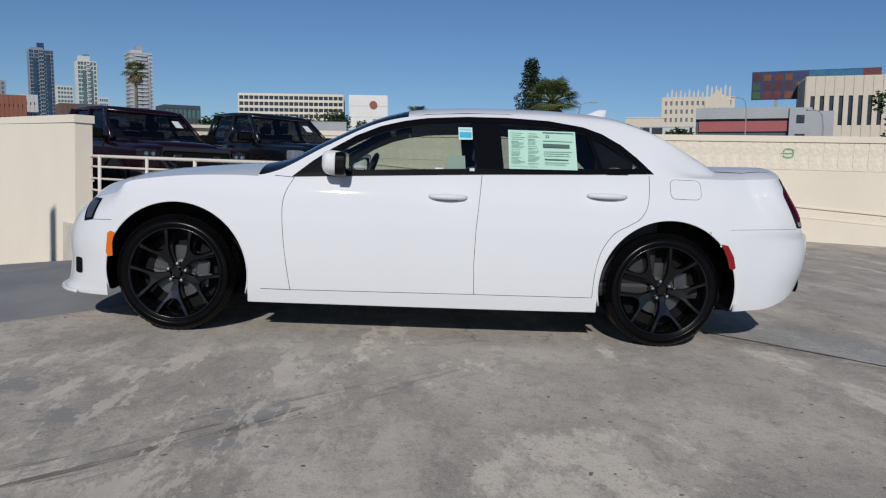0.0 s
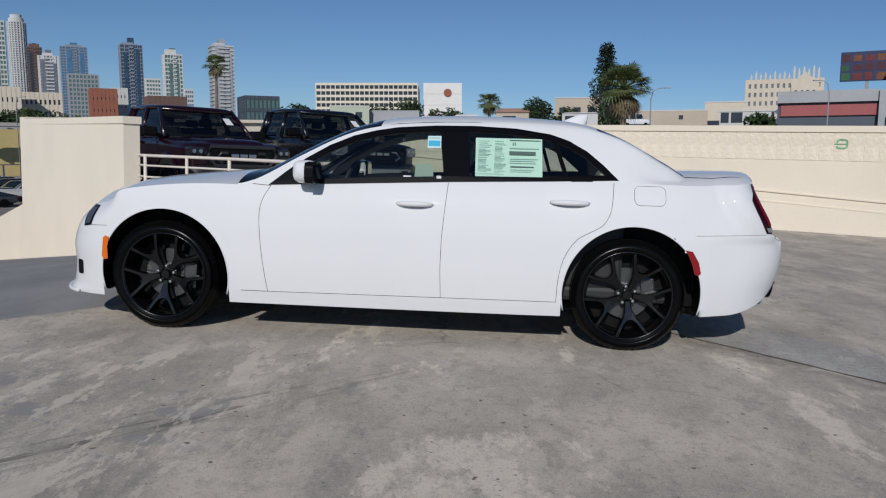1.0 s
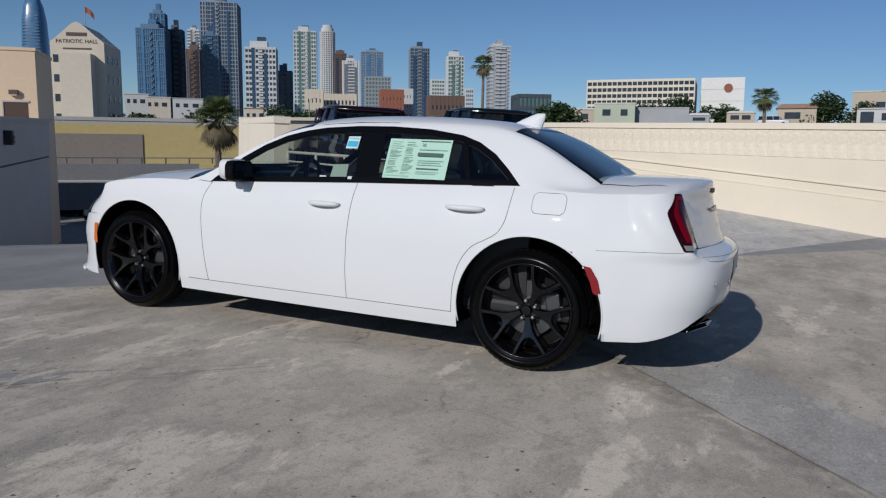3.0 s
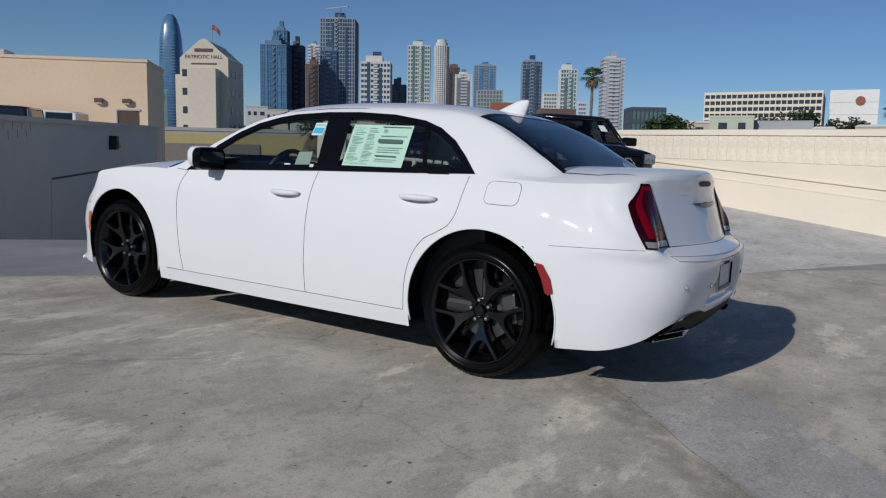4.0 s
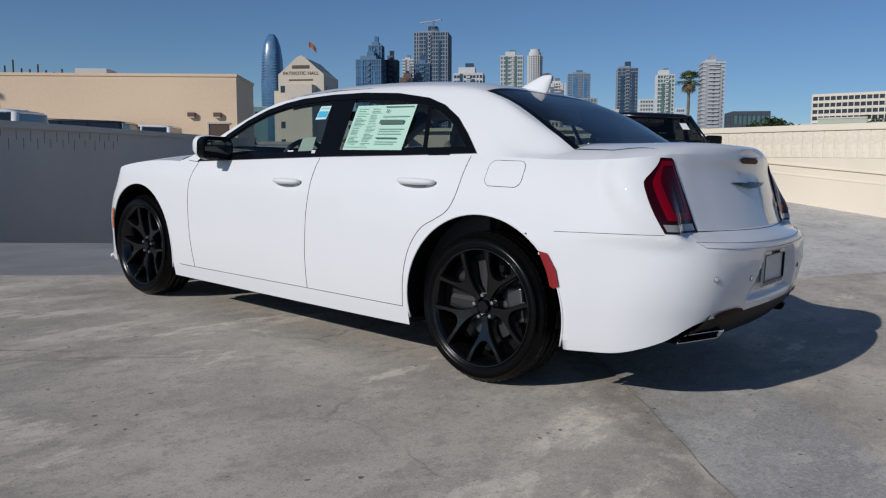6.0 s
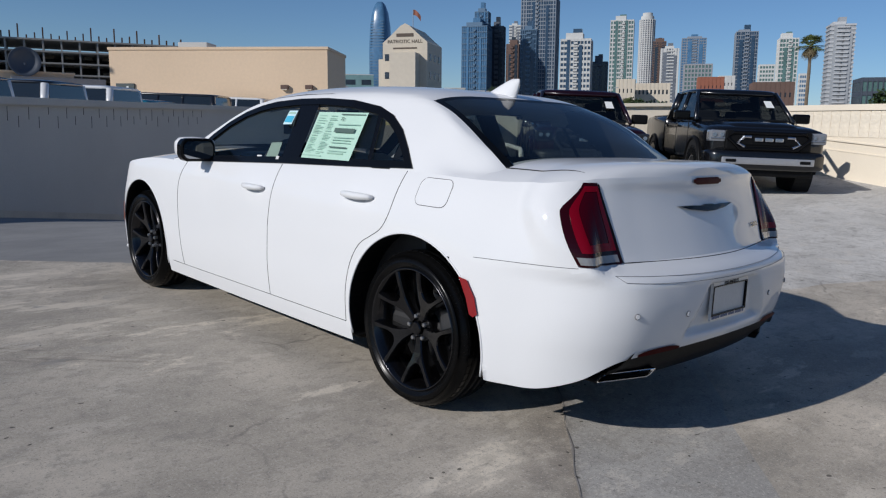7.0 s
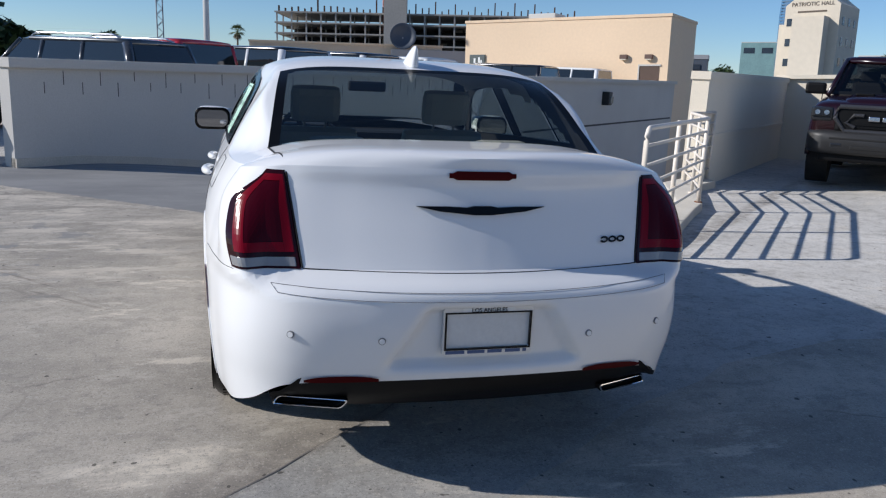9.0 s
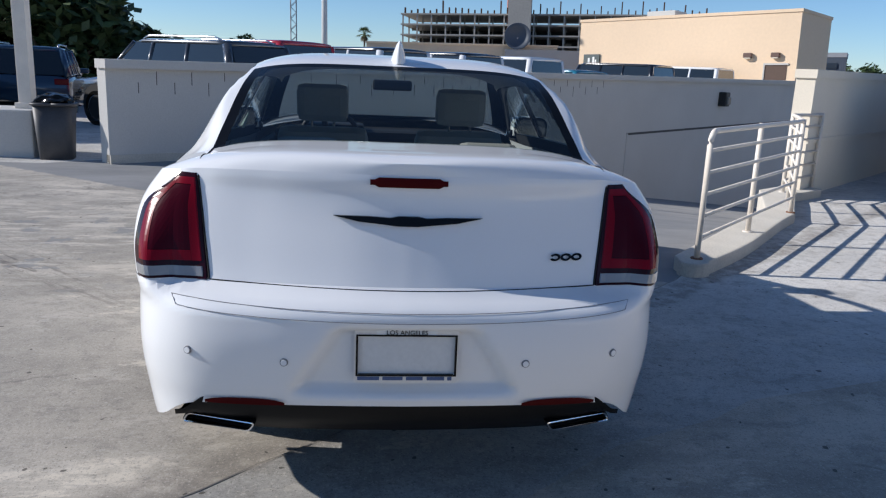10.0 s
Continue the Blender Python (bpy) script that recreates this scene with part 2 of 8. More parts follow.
        streaks.inputs["Scale"].default_value, streaks.inputs["Detail"].default_value, streaks.inputs["Roughness"].default_value = 1.0, 8, 0.65
        sc = nt.nodes.new("ShaderNodeVectorMath")
        sc.operation = "MULTIPLY"
        L(mp.outputs[0], sc.inputs[0])
        sc.inputs[1].default_value = (1.6, 14, 1)
        L(sc.outputs[0], streaks.inputs["Vector"])
        near_line = times(times(step(sx.outputs["Y"], -0.22, -0.02), step(sx.outputs["Y"], 0.30, 0.03)), times(step(sx.outputs["X"], -2.5, -0.6), step(sx.outputs["X"], 3.2, 0.4)))
        col = blend(times(times(step(streaks.outputs[0], 0.50, 0.60), near_line), 0.85), col, (0.13, 0.115, 0.10))
        # bare grey spalls in the coating on either side of it
        spall = times(step(noise_tex(2.3, 7, (1, 1, 1), 0.2, 0.62), 0.585, 0.60), times(times(step(sx.outputs["Y"], -0.6, 0.0), step(sx.outputs["Y"], 1.7, 1.0)), times(step(sx.outputs["X"], -1.4, -0.6), step(sx.outputs["X"], 2.2, 1.2))))
        col = blend(times(spall, 0.8), col, (0.27, 0.265, 0.255))
        # long pale and damp smears beside the ramp
        pos = nt.nodes.new("ShaderNodeSeparateXYZ")
        L(tc.outputs["Object"], pos.inputs[0])
        zone = times(times(step(pos.outputs["Y"], -4.6, -3.0), step(pos.outputs["Y"], -0.8, -1.6)), step(pos.outputs["X"], 0.4, -1.0))
        smear = noise_tex(2.8, 10, (1.7, 0.5, 1), 0.25, 0.7)
        col = blend(times(times(step(smear, 0.53, 0.56), zone), 0.55), col, (0.68, 0.61, 0.51))
        col = blend(times(times(step(smear, 0.44, 0.42), zone), 0.3), col, (0.24, 0.225, 0.205))
        # a darker grey past the crest of the ramp
        dot = nt.nodes.new("ShaderNodeVectorMath")
        dot.operation = "DOT_PRODUCT"
        L(tc.outputs["Object"], dot.inputs[0])
        dot.inputs[1].default_value = (-0.8, 0.6, 0)
        off = nt.nodes.new("ShaderNodeMath")
        off.operation = "MULTIPLY_ADD"
        L(fine, off.inputs[0])
        off.inputs[1].default_value = 0.12
        L(dot.outputs["Value"], off.inputs[2])
        col = blend(step(off.outputs[0], 1.66, 1.72), col, blend(step(mid, 0.3, 0.7), (0.215, 0.215, 0.213), (0.295, 0.29, 0.283)))
    L(col, b.inputs["Base Color"])
    b.inputs["Roughness"].default_value = 0.82
    b.inputs["Specular IOR Level"].default_value = 0.3
    b.inputs["Diffuse Roughness"].default_value = 0.25
    bp = nt.nodes.new("ShaderNodeBump")
    bp.inputs["Strength"].default_value, bp.inputs["Distance"].default_value = 0.35, 0.004
    L(blend(crack, sand, (0.0, 0.0, 0.0)), bp.inputs["Height"])
    L(bp.outputs[0], b.inputs["Normal"])
    return m


M_DECK, M_DECK_DARK = concrete("worn_concrete", False), concrete("grey_concrete", True)

# the sheet under the car and down the ramp
bm = bmesh.new()
N = 110
grid = [[bm.verts.new((x, y, ramp_z(x, y))) for x in np.linspace(-44, 16, N + 1)] for y in np.linspace(-16, 36, N + 1)]
for j in range(N):
    for i in range(N):
        bm.faces.new((grid[j][i], grid[j][i + 1], grid[j + 1][i + 1], grid[j + 1][i]))
deck = mesh_object("floor", bm, M_DECK, smooth=True)
tagged(deck, "worn stained concrete parking deck with a ramp down", "floor", kind="structure")

# the grey slab beyond the joint
J_LINE = [Vector(p) for p in ((14.2, -14.6), (3.28, -1.72), (1.98, -0.29), (-0.45, 2.10), (-0.85, 2.43), (-3.05, 4.48), (-4.56, 5.24), (-9.9, 10.7), (-13.0, 13.6))]
bm = bmesh.new()
rows = []
for p, q in zip(J_LINE, J_LINE[1:]):
    n = max(2, int((q - p).length / 0.8))
    for i in range(n):
        a = p.lerp(q, i / n)
        rows.append([bm.verts.new((a.x + 0.7 * k, a.y + 0.714 * k, 0.006 + deck_z(a.x + 0.7 * k, a.y + 0.714 * k))) for k in np.linspace(0, 26, 40)])
for r, q in zip(rows, rows[1:]):
    for k in range(39):
        bm.faces.new((r[k], r[k + 1], q[k + 1], q[k]))
bmesh.ops.recalc_face_normals(bm, faces=bm.faces)
slab = mesh_object("pavement", bm, M_DECK_DARK, smooth=True)
bm = bmesh.new()
for p, q in zip(J_LINE[1:5], J_LINE[2:5]):
    n = max(2, int((q - p).length / 0.12))
    wob = [0.006 * math.sin(i * 1.7) + 0.004 * math.sin(i * 0.61 + 1) for i in range(n + 1)]
    side_v = Vector((0.76, 0.65))
    ln = [p.lerp(q, i / n) + side_v * wob[i] for i in range(n + 1)]
    for i, (a, b) in enumerate(zip(ln, ln[1:])):
        w0, w1 = 0.001 + 0.003 * abs(math.sin(i * 0.9)), 0.001 + 0.003 * abs(math.sin((i + 1) * 0.9))
        bm.faces.new([bm.verts.new((c.x + side_v.x * o, c.y + side_v.y * o, 0.0085 + deck_z(c.x, c.y))) for c, o in ((a, -w0), (b, -w1), (b, w1), (a, w0))])
part("joint", bm, material("joint_filler", (0.19, 0.175, 0.16), 0.9, 0, 0.3, 3, 40, 0.3), slab)
tagged(slab, "grey concrete deck slab beyond a sawn joint", "pavement", kind="structure")


# long back wall, behind the car
B_N, B_T, B_D = Vector((0.438, 0.899)), Vector((-0.899, 0.438)), 11.5


def back_at(s):
    return B_D * B_N + s * B_T


def top_back(s):
    return 2.03 - 0.005 * s


S0, S1 = -9.0, 11.5
EMBLEM_S = -2.3
wall_line("wall_back", back_at(S1), back_at(S0), -0.25, lambda t: -1.2, lambda t: top_back(S1 + (S0 - S1) * t) - 0.12, M_STUCCO, "long cream stucco parapet wall lit by the sun")
wall_line("wall_back_cap", back_at(S1) - 0.04 * B_N, back_at(S0) - 0.04 * B_N, -0.33, lambda t: top_back(S1 + (S0 - S1) * t) - 0.12, lambda t: top_back(S1 + (S0 - S1) * t), M_STUCCO, "cream concrete cap on the back wall")
# low ledge along its foot
wall_line("wall_back_ledge", back_at(S1) - 0.025 * B_N, back_at(S0) - 0.025 * B_N, -0.2, lambda t: -1.2, lambda t: 0.62 + 0.055 * (S1 + (S0 - S1) * t), M_STUCCO, "cream stucco ledge along the foot of the wall")

# the shaded wall on the far side of the ramp
FS0, FS1 = -1.4, -28.85


def top_front(a):
    return 1.40 - 0.009 * (a + 1.4)


wall_line("wall_ramp", front_at(FS0), front_at(FS1), 0.25, lambda t: -6, lambda t: top_front(FS0 + (FS1 - FS0) * t) - 0.12, M_STUCCO_GREY, "long grey painted parapet wall beside the ramp, in shade")
wall_line("wall_ramp_cap", front_at(FS0 + 0.04) - 0.03 * F_N, front_at(FS1) - 0.03 * F_N, 0.32, lambda t: top_front(FS0 + (FS1 - FS0) * t) - 0.12, lambda t: top_front(FS0 + (FS1 - FS0) * t), M_STUCCO_GREY, "grey painted cap on the ramp wall")

# the side wall from the rail's end to the parked trucks, and the parapet behind them
wall_line("wall_side", SIDE_A, SIDE_END, 0.24, lambda t: -3.5, lambda t: 1.545 + 0.07 * t, M_STUCCO, "cream stucco wall between the ramp and the trucks")
wall_line("wall_side_cap", SIDE_A + Vector((0.008, -0.032)), SIDE_END, 0.275, lambda t: 1.545 + 0.07 * t, lambda t: 1.655 + 0.07 * t, M_STUCCO, "cream stucco cap on the side wall")
wall_line("trim", SIDE_A + Vector((0.17, 0.16)), SIDE_END + Vector((0.17, 0.16)), 0.03, lambda t: 0.72 + 0.02 * t, lambda t: 0.77 + 0.02 * t, M_STUCCO, "thin moulding along the side wall")
wall_line("wall_city", SIDE_END, back_at(S1), 0.3, lambda t: -2, lambda t: 1.69 + 0.3 * t, M_STUCCO, "cream parapet wall behind the parked trucks")
wall_line("wall_city_cap", SIDE_END - Vector((-0.02, 0.03)), back_at(S1) - Vector((-0.02, 0.03)), 0.36, lambda t: 1.69 + 0.3 * t, lambda t: 1.77 + 0.3 * t, M_STUCCO, "cream cap on the parapet wall")

# kerb that swings along under the rail
def along_posts(n):
    """Even places along the rail's plan, with the way across it to the slab's side."""
    runs = list(zip(POSTS, POSTS[1:]))
    res = []
    for a, b in runs:
        k = max(2, int((b - a).length / 0.16))
        d = (b - a).normalized()
        res += [(a.lerp(b, i / k), Vector((-d.y, d.x)) * -1) for i in range(k)]
    res.append((POSTS[-1], res[-1][1]))
    pts = [p for p, _ in res]
    sides = []
    for i in range(len(res)):
        v = sum((res[max(0, min(len(res) - 1, i + o))][1] for o in (-3, -2, -1, 0, 1, 2, 3)), Vector((0, 0)))
        sides.append(v.normalized())
    return pts[::n], sides[::n]


bm = bmesh.new()
kp, kn = along_posts(1)
kn = [v if v.x + v.y > 0 else -v for v in kn]
right = [p + v * (0.10 + 0.05 * math.sin(i / len(kp) * 9.0)) for i, (p, v) in enumerate(zip(kp, kn))]
left = [p - v * (0.17 + 0.14 * i / len(kp)) for i, (p, v) in enumerate(zip(kp, kn))]
d0 = (POSTS[0] - POSTS[1]).normalized()
tip = [kp[0] + d0 * 0.20 * math.cos(a) + kn[0] * 0.13 * math.sin(a) for a in np.linspace(-1.3, 1.3, 7)]
outline = [tuple(p) for p in left[::-1]] + [tuple(p) for p in tip] + [tuple(p) for p in right]
add_prism(bm, outline, -1.6, lambda x, y: 0.115 + deck_z(x, y))
bmesh.ops.recalc_face_normals(bm, faces=bm.faces)
bmesh.ops.bevel(bm, geom=[e for e in bm.edges if all(v.co.z > 0 for v in e.verts)], offset=0.018, segments=2, affect="EDGES", profile=0.6)
tagged(mesh_object("kerb", bm, M_KERB), "pale concrete kerb swinging along under the pipe rail", "kerb", kind="structure")

# the pipe rail
rail = thing("pipe_rail", "white painted steel pipe rail with rusty spots on the kerb", "railing")
HEIGHTS = [0.17, 0.335, 0.50, 0.665, 0.83]
RAIL_TOP, RAIL_FOOT = 0.975, 0.11


def rail_at(p, z):
    return Vector((p.x, p.y, RAIL_FOOT + z))


bm = bmesh.new()
d0 = (POSTS[1] - POSTS[0]).normalized()
bend = [rail_at(POSTS[0], 0.0), rail_at(POSTS[0], RAIL_TOP - 0.10)]
bend += [rail_at(POSTS[0] + d0 * (0.10 - 0.10 * math.cos(a)), RAIL_TOP - 0.10 + 0.10 * math.sin(a)) for a in np.linspace(0.3, math.pi / 2, 6)]
bend += [rail_at(p, RAIL_TOP) for p in POSTS[2:]]
add_tube(bm, bend, 0.022, 12)
part("top_rail", bm, M_WHITE_PIPE, rail, smooth=True)
for z in HEIGHTS:
    bm = bmesh.new()
    add_tube(bm, [rail_at(p, z) for p in [POSTS[0]] + POSTS[2:]], 0.0155, 10)
    part("pipe", bm, M_WHITE_PIPE, rail, smooth=True)
for k, p in enumerate(POSTS[1:]):
    bm = bmesh.new()
    add_tube(bm, [rail_at(p, 0.0), rail_at(p, RAIL_TOP + 0.02)], 0.022 if k == 2 else 0.024, 12)
    part("post", bm, M_WHITE_PIPE, rail, smooth=True)
RUST = material("rust_stain", (0.22, 0.10, 0.05), 0.9, 0, 0.3, 20, 90, 0.2)
for k, p in enumerate(POSTS):
    bm = bmesh.new()
    bmesh.ops.create_cone(bm, cap_ends=True, segments=12, radius1=0.048, radius2=0.045, depth=0.014, matrix=Matrix.Translation((p.x, p.y, 0.118)))
    part("base_plate", bm, RUST if k in (0, 2) else M_WHITE_PIPE, rail)

# --- wall dressing ---
BLACK_WALL = material("black_metal", (0.02, 0.02, 0.02), 0.5, 0, 0.1, 8, 60, 0.1)
# relief panels along the top of the back wall
M_RELIEF = material("dappled_relief_stucco", (0.80, 0.725, 0.60), 0.9, 0, 0.07, 2.5, 14, 0.9, depth=0.03)
for k in range(80):
    s = S0 + 0.13 + k * 0.253
    if s > S1 - 0.3:
        break
    m = Matrix.Translation((*back_at(s), top_back(s) - 0.395)) @ pose(0, 0, 0, 0, 0, math.degrees(math.atan2(B_T.y, B_T.x)))
    if k == 0:
        panel0 = mesh_object("panel", box_mesh(-0.1215, 0.1215, -0.10, 0.012, -0.262, 0.262, 0.004), M_RELIEF, bpy.data.objects["wall_back"])
        panel0.matrix_world = m
    else:
        q = new("panel", panel0.data)
        q.parent = bpy.data.objects["wall_back"]
        q.matrix_world = m
# stepped mouldings lower on the back wall
for off, z0, h in ((0.032, 0.85, 0.03), (0.034, 0.655, 0.022)):
    wall_line("trim", back_at(S1) - off * B_N, back_at(S0) - off * B_N, -0.2, lambda t: z0 - 0.05 + 0.055 * (S1 + (S0 - S1) * t), lambda t: z0 + h - 0.05 + 0.055 * (S1 + (S0 - S1) * t), M_STUCCO, "thin moulding along the cream wall")
# faded green emblem brushed on the wall
sg = back_at(EMBLEM_S)
em = thing("wall_emblem", "faded green brushed emblem painted on the cream wall", "emblem")
bm = bmesh.new()
em_m = Matrix.Translation((*(sg - 0.024 * B_N), 1.70)) @ pose(0, 0, 0, 90, 0, math.degrees(math.atan2(B_T.y, B_T.x)) + 180) @ Matrix.Scale(0.82, 4)
loop = [(-0.10, 0.03), (-0.09, 0.075), (-0.05, 0.10), (0.06, 0.10), (0.105, 0.08), (0.115, 0.0), (0.105, -0.07), (0.06, -0.095), (-0.05, -0.095), (-0.095, -0.075), (-0.10, -0.045)]
left, right = [], []
for i, (x, z) in enumerate(loop):
    a, b = loop[max(0, i - 1)], loop[min(len(loop) - 1, i + 1)]
    n = Vector((-(b[1] - a[1]), b[0] - a[0])).normalized() * (0.015 if i in (0, 10) else 0.019)
    left.append(bm.verts.new(em_m @ Vector((x + n.x, z + n.y, 0))))
    right.append(bm.verts.new(em_m @ Vector((x - n.x, z - n.y, 0))))
for i in range(len(loop) - 1):
    bm.faces.new((left[i], left[i + 1], right[i + 1], right[i]))
GREEN_PAINT = material("faded_green_paint", (0.22, 0.45, 0.27), 0.9, 0, 0.3, 8, 40, 0)
part("loop", bm, GREEN_PAINT, em)
bm = bmesh.new()
add_box(bm, -0.15, 0.13, -0.012, 0.012, -0.002, 0.002, em_m)
part("bar", bm, GREEN_PAINT, em)
# drip slots in the shaded wall
SLOT = material("dark_slot", (0.09, 0.088, 0.085), 0.9, 0, 0.2, 8, 40, 0)
rnd = random.Random(3)
for k in range(46):
    s = FS0 - 0.45 - k * 0.27
    z1 = top_front(s) - (0.15 if k % 2 else 0.30)
    m = Matrix.Translation((*(front_at(s) - 0.25 * F_N), z1)) @ pose(0, 0, 0, 0, 0, math.degrees(math.atan2(F_T.y, F_T.x)))
    q = mesh_object("slot", box_mesh(-0.004, 0.004, -0.003, 0.006, -rnd.uniform(0.12, 0.24), 0), SLOT, bpy.data.objects["wall_ramp"])
    q.matrix_world = m
# raised panel edge and the small wall lamp
p0, p1 = front_at(-15.4), front_at(FS1 + 0.2)
wall_line("panel_edge", p0 - 0.23 * F_N, p1 - 0.23 * F_N, 0.03, lambda t: -0.04 + 0.15 * t, lambda t: 0.02 + 0.15 * t, SLOT, "", parent=bpy.data.objects["wall_ramp"])
wall_line("panel_edge", p0 - 0.24 * F_N, front_at(-15.46) - 0.24 * F_N, 0.025, lambda t: -4.0, lambda t: 0.012, M_STUCCO_GREY, "", 2, parent=bpy.data.objects["wall_ramp"])
lm = Matrix.Translation((*(front_at(-21.2) - 0.25 * F_N), 0.91)) @ pose(0, 0, 0, 0, 0, math.degrees(math.atan2(F_T.y, F_T.x)) + 180) @ Matrix.Scale(1.25, 4)
wl = thing("wall_lamp", "small dark metal lamp on the grey wall", "lamp", at=lm)
part("housing", box_mesh(-0.13, 0.13, -0.20, 0.03, -0.16, 0.20, 0.03), BLACK_WALL, wl)
part("lens", box_mesh(-0.085, 0.085, -0.25, -0.18, -0.11, 0.08, 0.02), material("lamp_glass", (0.2, 0.2, 0.19), 0.2, 0, 0.1, 8, 40, 0), wl)
# foot of the shaded wall: a low concrete step
wall_line("wall_step", front_at(FS0) - 0.14 * F_N, front_at(FS0 - 11) - 0.14 * F_N, 0.14, lambda t: -4, lambda t: ramp_z(*front_at(FS0 - 11 * t)) + 0.12, M_KERB, "low concrete step along the grey wall")


# ---- the white sedan ----
def curve(xs, ys):
    """A smooth line through points, held flat past its ends."""
    xs, ys = [float(v) for v in xs], [float(v) for v in ys]
    n = len(xs)
    m = []
    for i in range(n):
        a, b = max(0, i - 1), min(n - 1, i + 1)
        m.append((ys[b] - ys[a]) / (xs[b] - xs[a]))

    def f(x):
        if x <= xs[0]:
            return ys[0]
        if x >= xs[-1]:
            return ys[-1]
        i = max(k for k in range(n - 1) if xs[k] <= x)
        h = xs[i + 1] - xs[i]
        t = (x - xs[i]) / h
        return ((1 + 2 * t) * ys[i] + t * h * m[i]) * (1 - t) ** 2 + ((3 - 2 * t) * ys[i + 1] - (1 - t) * h * m[i + 1]) * t * t
    return f


PAINT_WHITE = paint("white_car_paint", (0.74, 0.745, 0.75), 0.55, 0.8)
PAINT_WHITE.node_tree.nodes["Principled BSDF"].inputs["Specular IOR Level"].default_value = 0.12
BLACK_GLOSS = paint("gloss_black_trim", (0.004, 0.004, 0.0045), 0.2, 0.1)
BLACK_PLASTIC = material("black_plastic", (0.0055, 0.0055, 0.006), 0.5, 0, 0.1, 6, 200, 0.1)
SEAM = material("panel_gap", (0.008, 0.008, 0.0085), 0.8, 0, 0.05, 5, 50, 0)
SOFT_SEAM = material("shallow_gap", (0.2, 0.2, 0.21), 0.7, 0, 0.05, 5, 50, 0)
RUBBER = material("tyre_rubber", (0.0038, 0.0038, 0.004), 0.24, 0, 0.25, 8, 120, 0.12, depth=0.0006)
RIM_BLACK = paint("black_alloy", (0.027, 0.027, 0.030), 0.2, 0.5, 0.9)
STEEL = material("machined_steel", (0.5, 0.5, 0.5), 0.35, 1.0, 0.1, 6, 120, 0.1)
BRAKE_IRON = material("brake_iron", (0.11, 0.11, 0.113), 0.38, 0.8, 0.15, 6, 120, 0.1)
CHROME = material("chrome", (0.85, 0.85, 0.86), 0.08, 1.0, 0.02, 6, 60, 0)
for m_ in (BLACK_GLOSS, BLACK_PLASTIC, RUBBER):
    m_.node_tree.nodes["Principled BSDF"].inputs["Specular IOR Level"].default_value = 0.15
G_SIDE = glass("side_glass", (0.67, 0.73, 0.69), 0.0, 1.45)
G_REAR = glass("privacy_glass", (0.56, 0.62, 0.61), 0.0, 1.45)
G_SCREEN = glass("windscreen_glass", (0.86, 0.90, 0.88))
G_BACK = glass("rear_window_glass", (0.60, 0.67, 0.66))
LEATHER = material("pale_leather", (0.42, 0.40, 0.36), 0.6, 0, 0.06, 5, 90, 0.15)
CABIN_DARK = material("dark_cabin_plastic", (0.018, 0.018, 0.019), 0.6, 0, 0.1, 5, 90, 0.1)
HEADLINER = material("headliner_cloth", (0.42, 0.41, 0.39), 0.9, 0, 0.04, 5, 150, 0.1)
BRAKE_LENS = paint("brake_lens", (0.055, 0.001, 0.002), 0.5, 0.0)
BRAKE_LENS.node_tree.nodes["Principled BSDF"].inputs["Specular IOR Level"].default_value = 0.08
LAMP_DARK = paint("smoked_red_lens", (0.020, 0.0005, 0.002), 0.12, 0.2)
LAMP_RED = paint("red_lens", (0.165, 0.001, 0.009), 0.2, 0.05)
for m_ in (LAMP_DARK, LAMP_RED):
    m_.node_tree.nodes["Principled BSDF"].inputs["Specular IOR Level"].default_value = 0.14
LAMP_CLEAR = paint("clear_lens", (0.22, 0.22, 0.225), 0.2)
DEEP_LENS = paint("deep_red_lens", (0.045, 0.0006, 0.005), 0.2, 0.03)
DEEP_LENS.node_tree.nodes["Principled BSDF"].inputs["Specular IOR Level"].default_value = 0.14
AMBER = paint("amber_lens", (0.75, 0.16, 0.01), 0.15)
REFLECTOR = paint("red_reflector", (0.248, 0.0044, 0.0083), 0.2)

# plan outline of half the body at its widest, front centre to rear centre
PLAN = [(-2.42, 0.0), (-2.405, 0.30), (-2.355, 0.56), (-2.25, 0.75), (-2.08, 0.86), (-1.85, 0.918), (-1.5, 0.940), (-1.0, 0.946),
        (-0.3, 0.948), (0.4, 0.950), (1.0, 0.951), (1.6, 0.944), (1.95, 0.916), (2.2, 0.868), (2.36, 0.812), (2.475, 0.735), (2.552, 0.62), (2.594, 0.42), (2.612, 0.2), (2.618, 0.0)]
plan_s = [0.0]
for p, q in zip(PLAN, PLAN[1:]):
    plan_s.append(plan_s[-1] + math.dist(p, q))
plan_x, plan_y = curve(plan_s, [p[0] for p in PLAN]), curve(plan_s, [p[1] for p in PLAN])
PLAN_LEN = plan_s[-1]

side_in = curve((0.15, 0.22, 0.30, 0.45, 0.60, 0.75, 0.88, 0.97, 1.04, 1.10), (0.945, 0.962, 0.980, 0.996, 1.0, 0.998, 0.984, 0.955, 0.918, 0.875))
rear_in = curve((0.2, 0.40, 0.5, 0.62, 0.71, 0.742, 0.762, 0.783, 0.80, 0.92, 1.0, 1.06, 1.10, 1.13, 1.2), (0.09, 0.05, 0.02, 0.0, 0.004, 0.014, 0.045, 0.088, 0.102, 0.146, 0.172, 0.184, 0.182, 0.188, 0.20))
front_in = curve((0.18, 0.22, 0.27, 0.40, 0.55, 0.70, 0.80, 0.88), (0.02, 0.0, 0.03, 0.05, 0.045, 0.10, 0.20, 0.28))
